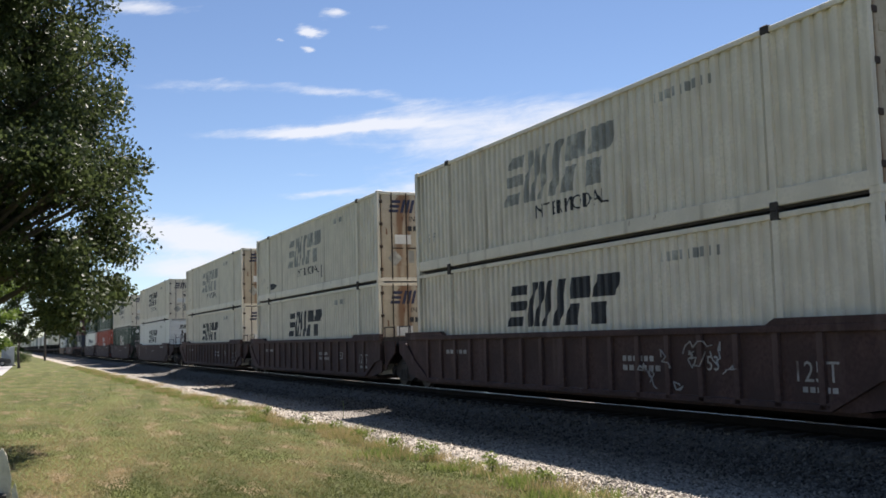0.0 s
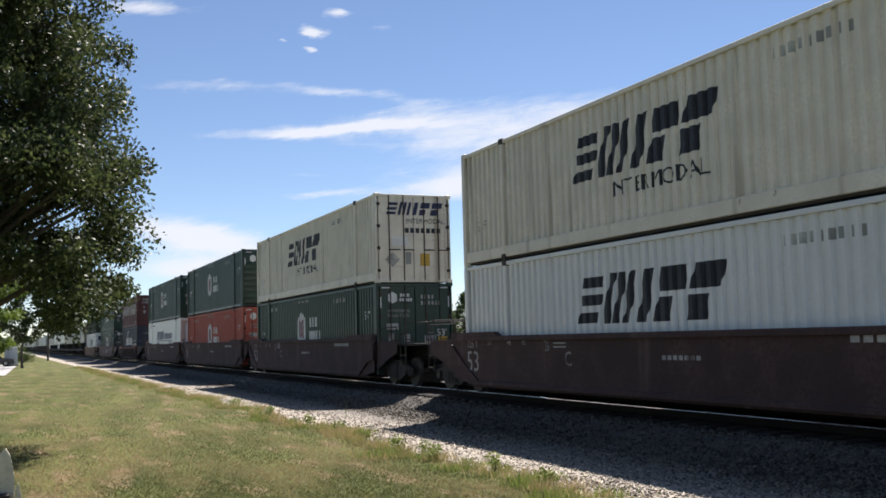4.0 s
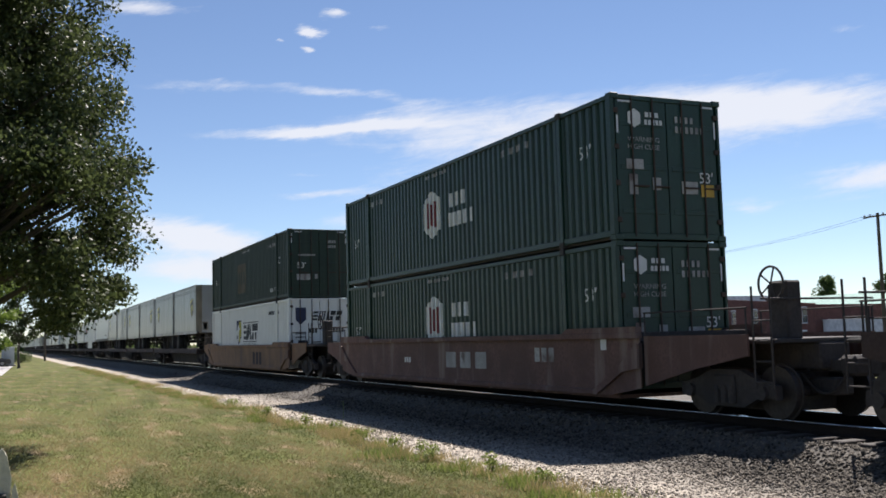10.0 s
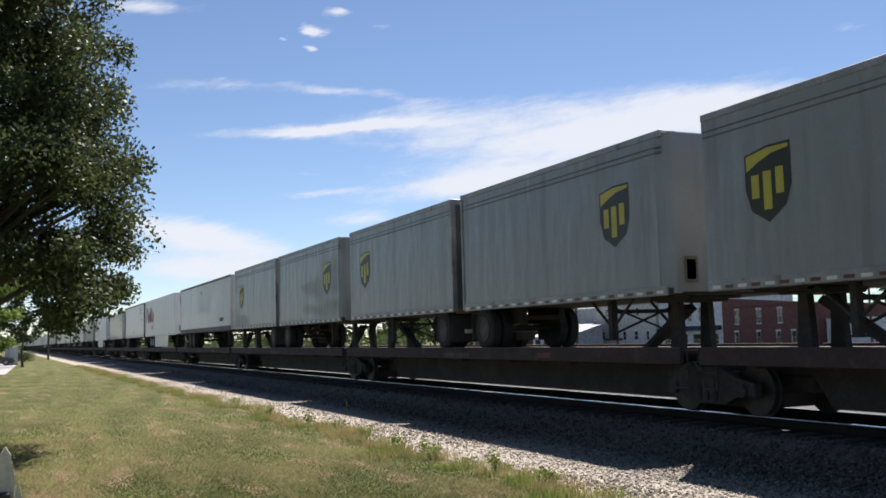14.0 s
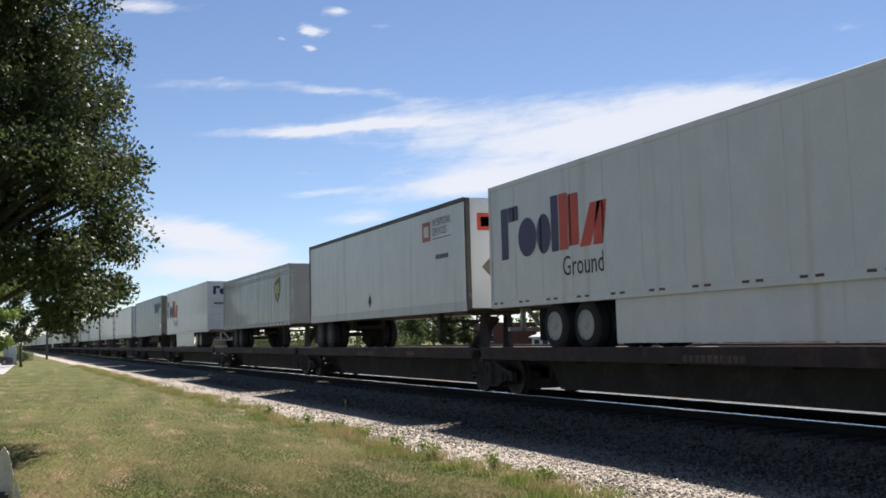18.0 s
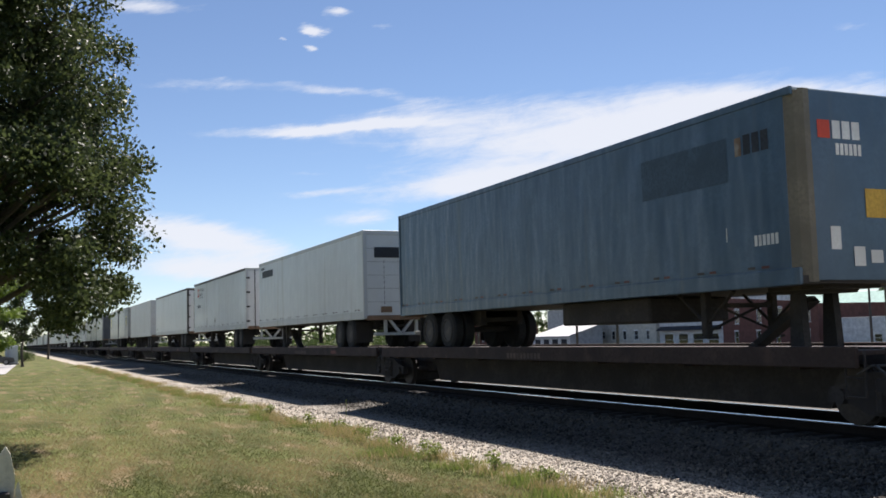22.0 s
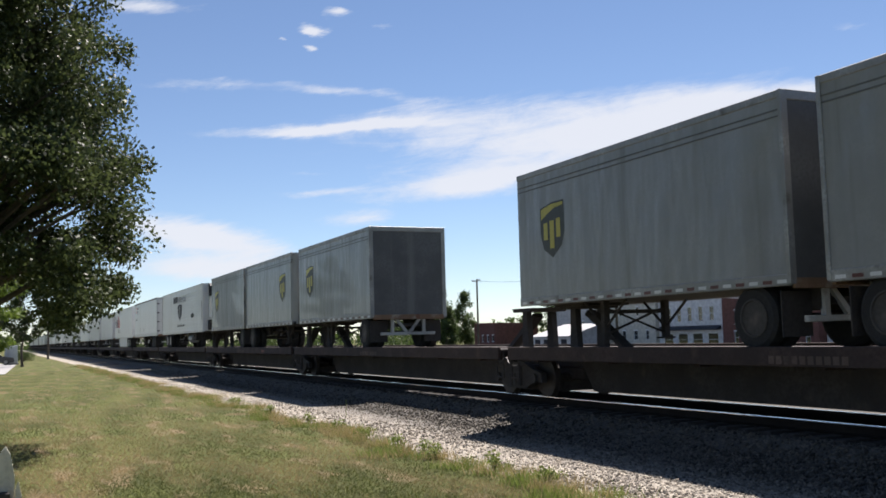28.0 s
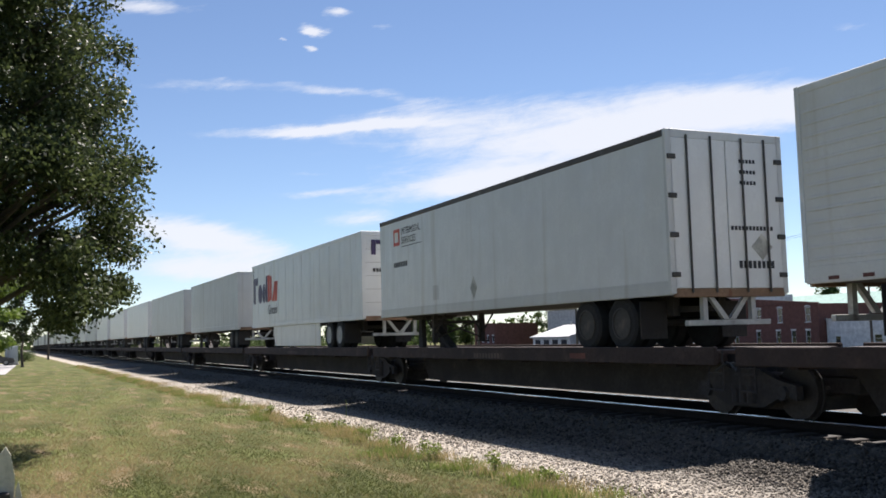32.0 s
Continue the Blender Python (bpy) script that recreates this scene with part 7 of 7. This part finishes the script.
part("side_wall", Shape().box(63.7, 64, 0.3, 18, 0, 7.0), "grey_wall", hall)
part("roof", Shape().prism([(-1.0, 6.9), (9.0, 9.9), (19.0, 6.9), (19.0, 7.1), (9.0, 10.15), (-1.0, 7.1)], 0, -0.5, 64.5), "green_roof", hall, "pale green standing-seam metal roof")
for k in range(3):
    part("wall_band", Shape().box(0, 64, -0.05, 0.0, 4.2 + 1.0 * k, 4.5 + 1.0 * k), "brickwork" if k == 1 else "trim", hall)
building(-114.9, -90, Y_B + 1, 12, 5.0, "pale_front", "low white flat-roofed building", [(1.6, 0.2, 1.1, 2.2, 0), (9.0, 1.4, 1.5, 1.2, 0), (14.5, 1.4, 1.5, 1.2, 0)])
building(-230, -218.5, Y_B - 4, 12, 6.8, "brickwork", "dark brick building between trees", [(1.6 + 2.8 * k, 2.2, 1.0, 1.6, 0) for k in range(4)])
shed = thing("shed", "low pale shed with a sloping roof", "shed")
shed.location = (-186.5, 104, GROUND_Z)
part("front_wall", Shape().box(0, 15, 0, 0.25, 0, 3.2), "pale_front", shed)
part("side_wall", Shape().prism([(0.25, 0), (8, 0), (8, 5.4), (0.25, 3.2)], 0, 0, 0.25), "grey_wall", shed)
part("side_wall", Shape().prism([(0.25, 0), (8, 0), (8, 5.4), (0.25, 3.2)], 0, 14.75, 15), "grey_wall", shed)
part("roof", Shape().prism([(-0.6, 3.0), (8.2, 5.5), (8.2, 5.75), (-0.6, 3.25)], 0, -0.4, 15.4), "grey_wall", shed, "pale sloping metal roof")
for k in range(4):
    part("door_opening", Shape().box(1.0 + 3.6 * k, 3.2 + 3.6 * k, -0.03, 0.0, 0, 2.6), "awning", shed)


def pole(x, y, h, label, arms=1, pot=False, z=GROUND_Z):
    root = thing("utility_pole", label, "pole")
    root.location = (x, y, z)
    part("shaft", Shape().rod((0, 0, -0.2), (0, 0, h), 0.17, 12, 0.11), "pole_wood", root)
    for k in range(arms):
        zz = h - 0.3 - 0.9 * k
        arm = part("cross_arm", Shape().box(-1.25, 1.25, -0.16, -0.06, zz, zz + 0.12, c=0.01), "pole_wood", root)
        for d in (-1.15, -0.6, 0.6, 1.15):
            part("insulator", Shape().lathe((d, -0.11, zz + 0.12), (0, 0, 1), [(0, 0.05), (0.06, 0.06), (0.14, 0.04), (0.16, 0.02)], 10), "pot", arm)
    if pot:
        for d in (-0.42, 0.42):
            part("transformer", Shape().lathe((d, -0.15, h - 2.7), (0, 0, 1), [(0, 0.24), (0.05, 0.28), (0.85, 0.28), (0.95, 0.2)], 14), "pot", root)
    return root


pole(-89.0, 60, 11.6, "weathered timber utility pole with a cross-arm", 1)
pole(-97.2, 60, 11.2, "timber utility pole with two transformers", 1, True)
pole(-123.1, 60, 11.7, "timber utility pole with a cross-arm", 1)
pole(-53.4, 60, 12.4, "timber utility pole with a cross-arm", 1)
pole(-82.5, 90, 9.4, "slim timber pole beside the white building", 0)
pole(-152, 5.4, 8.0, "slim pole beside the track", 0, z=LAWN_Z)
wires = thing("power_lines", "thin black power lines between the poles", "wires")
for n, (a, b) in enumerate((((-53.4, 60, 9.9), (-89.0, 60, 9.1)), ((-89.0, 60, 9.1), (-123.1, 60, 9.2)), ((-53.4, 60, 9.9), (-20, 61, 9.9)))):
    for d in (-0.1, -0.9):
        s = Shape()
        last = None
        for k in range(13):
            u = k / 12
            q = Vector(a).lerp(Vector(b), u) + Vector((0, d, -0.9 * 4 * u * (1 - u)))
            if last is not None:
                s.rod(last, q, 0.012, 4)
            last = q
        part("wire", s, "black", wires)
M["car_white"] = material("white_car_paint", (0.75, 0.75, 0.75), 0.3, vary=0.03, coat=0.5, bump=0)
M["car_silver"] = material("silver_car_paint", (0.4, 0.41, 0.42), 0.3, 0.3, vary=0.03, coat=0.5, bump=0)
for x, y, p, a, lab in ((-97, 88, "car_white", 5, "white saloon car parked on the street"), (-121, 90, "car_silver", 175, "silver saloon car parked on the street"), (-132, 96, "car_dark", 8, "dark saloon car parked on the street"), (-150, 98, "car_white", 0, "white saloon car parked on the street"), (-84, 92, "car_silver", 3, "silver saloon car parked on the street")):
    r = thing("parked_car", lab, "car", "cars parked across the track")
    car(r, p)
    r.matrix_basis = pose(x, y, -2.25, 0, 0, a)


# ---- the train: (rear end, front end) along the track when the clip starts ----
TRAIN = []
C53, HI = 16.154, 2.896
STACK_Z = CAR_Z + 0.16


def ride(ob, x, z):
    """Puts a thing on the train, at the place that it has at the start."""
    ob.location = (x, TRACK_Y, z)
    TRAIN.append((ob, x, z))
    return ob


def stack(x, lower, upper):
    ride(lower, x, STACK_Z)
    ride(upper, x, STACK_Z + HI)


RIB, SMOOTH = "weathered red-brown well car with ribbed sides", "dark brown well car with smooth sides and worn stencils"
LW = "dirty white corrugated container"
# first car: three wells that share their trucks
for x, a, b, j in ((-25.6, 2.2, 1.6, (True, False)), (-44.9, 1.6, 1.6, (True, True)), (-64.3, 1.6, 2.7, (False, True))):
    c = ride(well_car(C53, a, b, "well_brown", RIB, True, well_marks("ribbed"), joint=j), x, CAR_Z)
    if x > -30:
        scribbles(c, 10.2, 3)
stack(-25.6, container(C53, HI, "white_box", LW + " with a dark slanted company mark", marks=swift(False, False), old_doors="rust_door"),
      container(C53, HI, "white_box", LW + " with worn-off lettering", marks=swift(True), old_doors="rust_door"))
stack(-44.9, container(C53, HI, "white_box", LW + " with a dark slanted company mark", marks=swift(False, False), old_doors="rust_door"),
      container(C53, HI, "white_box", LW + " with worn lettering and rusty doors", marks=swift(True, smear=True), old_doors="rust_door"))
stack(-64.25, container(C53, HI, "white_box", LW + " with a dark slanted company mark", marks=swift(False, False), old_doors="white_box"),
      container(C53, HI, "white_box", LW + " with worn lettering and rusty doors", marks=swift(True), old_doors="rust_door"))
ride(well_car(C53, 2.7, 2.7, "well_brown", SMOOTH, False, well_marks("smooth"), top=1.28, wheel_end=1), -87.7, CAR_Z)
stack(-87.7, container(C53, HI, "white_new", "clean white corrugated container with a dark slanted mark", doors=False, marks=swift(False, False, front="plain")),
      container(C53, HI, "white_box", LW + " with a dark slanted company mark", marks=swift(False, True)))
# second car
for x, a, b, j in ((-110.9, 2.7, 1.4, (True, False)), (-129.9, 1.4, 1.5, (True, True)), (-149.0, 1.5, 2.8, (False, True))):
    ride(well_car(C53, a, b, "well_brown", SMOOTH, False, well_marks("smooth"), joint=j), x, CAR_Z)
stack(-110.45, container(C53, HI, "green", "dark green corrugated container with a white hexagon mark", dash="tape_white", marks=hub()),
      container(C53, HI, "white_box", LW + " with a dark slanted company mark", marks=swift(False, True)))
stack(-129.85, container(C53, HI, "red", "faded orange-red corrugated container with a pale mark", marks=hub()),
      container(C53, HI, "green", "dark green corrugated container with a white hexagon mark", doors=False, dash="tape_white", marks=hub(False)))
stack(-149.05, container(C53, HI, "white_new", "white smooth-sided refrigerated container with blue lettering bars", reefer=True, smooth=True, marks=alliance),
      container(C53, HI, "green", "dark green corrugated container with a white hexagon mark", dash="tape_white", marks=hub()))
# a shorter car with two sea containers
C40 = 12.19
ride(well_car(C40 + 0.1, 3.9, 3.6, "deck", "short dark red-brown well car with an orange-red top chord", True, well_marks("spine"), top=1.13, chord="chord_red"), -169.4, CAR_Z)
ride(container(C40, HI, "navy", "navy corrugated sea container with white lettering bars", marks=blue_box), -169.35, STACK_Z - 0.05)
ride(container(C40, 2.82, "maroon", "maroon corrugated sea container with a white star mark", marks=pasha), -169.35, STACK_Z + HI - 0.05)
ride(well_car(C53, 3.7, 2.9, "well_pink", "faded pinkish-brown well car with chalky patches", False, well_marks("pink"), top=1.28, wheel_end=1), -194.2, CAR_Z)
stack(-194.5, container(C53, HI, "green", "dark green corrugated container with a white hexagon mark", marks=hub()),
      container(C53, HI, "green", "dark green corrugated container with a white hexagon mark", marks=hub()))
ride(well_car(C53, 3.0, 2.7, "well_yellow", "faded yellow well car with rust stains", False, well_marks("yellow"), top=1.16, wheel_end=1), -218.2, CAR_Z)
stack(-218.2, container(C53, HI, "white_new", "white corrugated container with a dark shield mark", marks=swift_new),
      container(C53, HI, "green_old", "faded dark green corrugated container with a worn panel", doors=True, marks=worn_emp))

PUP = 8.5
GREY = "grey short trailer with a brown and gold shield"
TZ = CAR_Z + DECK


def pup(nose, tan=False):
    return trailer(PUP, nose, "grey_box", GREY, rear="roll", axles=1, post="tan_post" if tan else "grey_box" if nose > 0 else None, tape="full", band=True, top_dark=False,
                   marks=pup_front if nose > 0 else shield_marks(1.55), name="pup_trailer", body=2.98)


SPINE = "rusty brown low platform car for road trailers"
# (rear end, what) of each trailer from the front of the train to its rear
for x, n in ((-231.9, 1), (-240.9, -1), (-250.5, 1), (-259.6, -1), (-269.2, 1), (-278.2, -1), (-466.0, 1), (-475.2, -1), (-493.75, -1), (-503.3, 1), (-512.2, -1)):
    ride(pup(n, x == -231.9), x, TZ)
ride(trailer(16.15, 1, "white_tr", "long white plywood-sided road trailer with a dark top rail", top_dark=True, lower="tan_dark", rail="white_tr2", marks=w1_marks, slide=2.25), -295.5, TZ)
FX = "long white road trailer with purple and orange shapes and side skirts"
ride(trailer(16.0, 1, "white_tr", FX, panels=13, slide=1.87, rims="rim", skirt="white_tr", rail="white_tr", tape="sparse", marks=fedex(False)), -313.9, TZ)
TP = "white road trailer with a square orange sign"
ride(trailer(14.0, 1, "white_tr", TP, top_dark=True, lower="white_tr2", rail="tan_dark", marks=tip(False)), -329.35, TZ)
ride(trailer(13.4, 1, "grey_box", "long grey road trailer with a brown and gold shield", rear="roll", tape="full", band=True, marks=shield_marks(2.0), body=2.55, slide=1.5), -345.75, TZ)
ride(trailer(15.8, -1, "white_tr", FX, panels=13, slide=1.87, rims="rim", skirt="white_tr", rail="white_tr", tape="sparse", marks=fedex(True), rear="roll"), -366.2, TZ)
ride(trailer(16.15, 1, "blue_tr", "slate-blue road trailer with stickers on its nose", rail="blue_tr", post="tan_post", tape="sparse", marks=drt, body=2.98, under_box=True), -385.05, TZ)
ride(trailer(14.7, -1, "white_tr", "white road trailer with a blacked-out name and rusty sill", rail="white_tr2", rear="roll", tape="sparse", marks=black_bar, slide=0.8), -403.0, TZ)
ride(trailer(14.7, -1, "white_tr", TP, top_dark=True, rail="white_tr2", tape="sparse", marks=tip(True), body=2.97, slide=0.8), -420.4, TZ)
ride(trailer(14.9, -1, "white_tr", "white road trailer with barn doors and rust stains", top_dark=True, lower="white_tr2", rail="tan_dark", marks=plain_numbers, slide=0.6), -437.8, TZ)
ride(trailer(14.4, -1, "white_tr2", "dull white road trailer with a roll-up door", rear="roll", lower="white_tr2", rail="white_tr2", marks=plain_numbers), -455.2, TZ)
ride(trailer(16.4, 1, "white_tr", "white ribbed refrigerated trailer with a dark shield", reefer=True, ribbed=True, rail="white_tr", tape="full", rims="rim", marks=prime, under_box=True), -531.5, TZ)
ride(trailer(14.75, -1, "white_tr", TP, top_dark=True, rail="white_tr2", marks=tip(True), body=2.97, slide=0.8), -549.4, TZ)
ride(trailer(16.0, -1, "white_tr", FX, panels=13, slide=1.87, rims="rim", skirt="white_tr", rail="white_tr", marks=fedex(True), rear="roll"), -567.1, TZ)
# the tail, seen only far off
TAIL = [(-584.2, 14.0, "white_tr2"), (-603.0, 16.15, "white_tr2"), (-621.0, 16.0, "white_tr"), (-638.0, 14.6, "white_tr")]
x = -656.0
for k in range(20):
    TAIL.append((x, 16.0 if k % 3 else 14.6, ("white_tr", "white_tr2", "white_tr", "grey_box")[k % 4]))
    x -= 18.6
far_kind = {}
for x, L, p in TAIL:
    if (L, p) not in far_kind:
        far_kind[L, p] = ride(trailer(L, -1, p, "road trailer in dull white or grey far down the train", rail=p, detail=False), x, TZ)
    else:
        ride(copy_thing(far_kind[L, p], pose(x, TRACK_Y, TZ)), x, TZ)

# platforms: from one gap to the next
UNITS = [(-241.3, -222.6, [(-224.6, 1), (-239.7, -1)]), (-260.0, -241.4, [(-243.0, 1), (-258.3, -1)]), (-278.9, -260.1, [(-262.0, 1), (-277.0, -1)]),
         (-296.6, -279.0, [(-280.3, 1)]), (-314.6, -296.7, [(-298.8, 1)]), (-331.0, -314.7, [(-316.3, 1)]), (-348.1, -331.1, [(-333.2, 1)]),
         (-367.6, -348.2, [(-365.3, -1)]), (-386.7, -367.7, [(-370.0, 1)]), (-404.4, -386.8, [(-402.1, -1)]), (-421.6, -404.5, [(-419.5, -1)]),
         (-439.3, -421.7, [(-436.9, -1)]), (-456.4, -439.4, [(-454.3, -1)]), (-475.9, -456.5, [(-458.4, 1), (-474.4, -1)]),
         (-494.4, -476.0, [(-492.8, -1), (-476.65, 1)]), (-513.6, -494.5, [(-495.7, 1), (-511.3, -1)]), (-533.2, -513.7, [(-516.6, 1)]), (-550.2, -533.3, [(-548.4, -1)]),
         (-568.6, -550.3, [(-566.2, -1)])]
for k, (a, b, hs) in enumerate(UNITS):
    ride(platform(b - a, [(h - a, s) for h, s in hs], SPINE, trucks=(True, k % 5 == 0), reds=((b - a) * 0.72,) if k % 2 else ()), a, CAR_Z)
a = -568.7
first = None
for k in range(26):
    u = 18.5
    if first is None:
        first = ride(platform(u, [(1.2, -1)], SPINE, trucks=(True, False)), a - u, CAR_Z)
    else:
        ride(copy_thing(first, pose(a - u, TRACK_Y, CAR_Z)), a - u, CAR_Z)
    a -= u + 0.1


def motions():
    """The train rolls past at an even speed."""
    for ob, x, z in TRAIN:
        walk(ob, [(0.0, pose(x, TRACK_Y, z)), (LENGTH, pose(x + SPEED * LENGTH, TRACK_Y, z))])


motions()
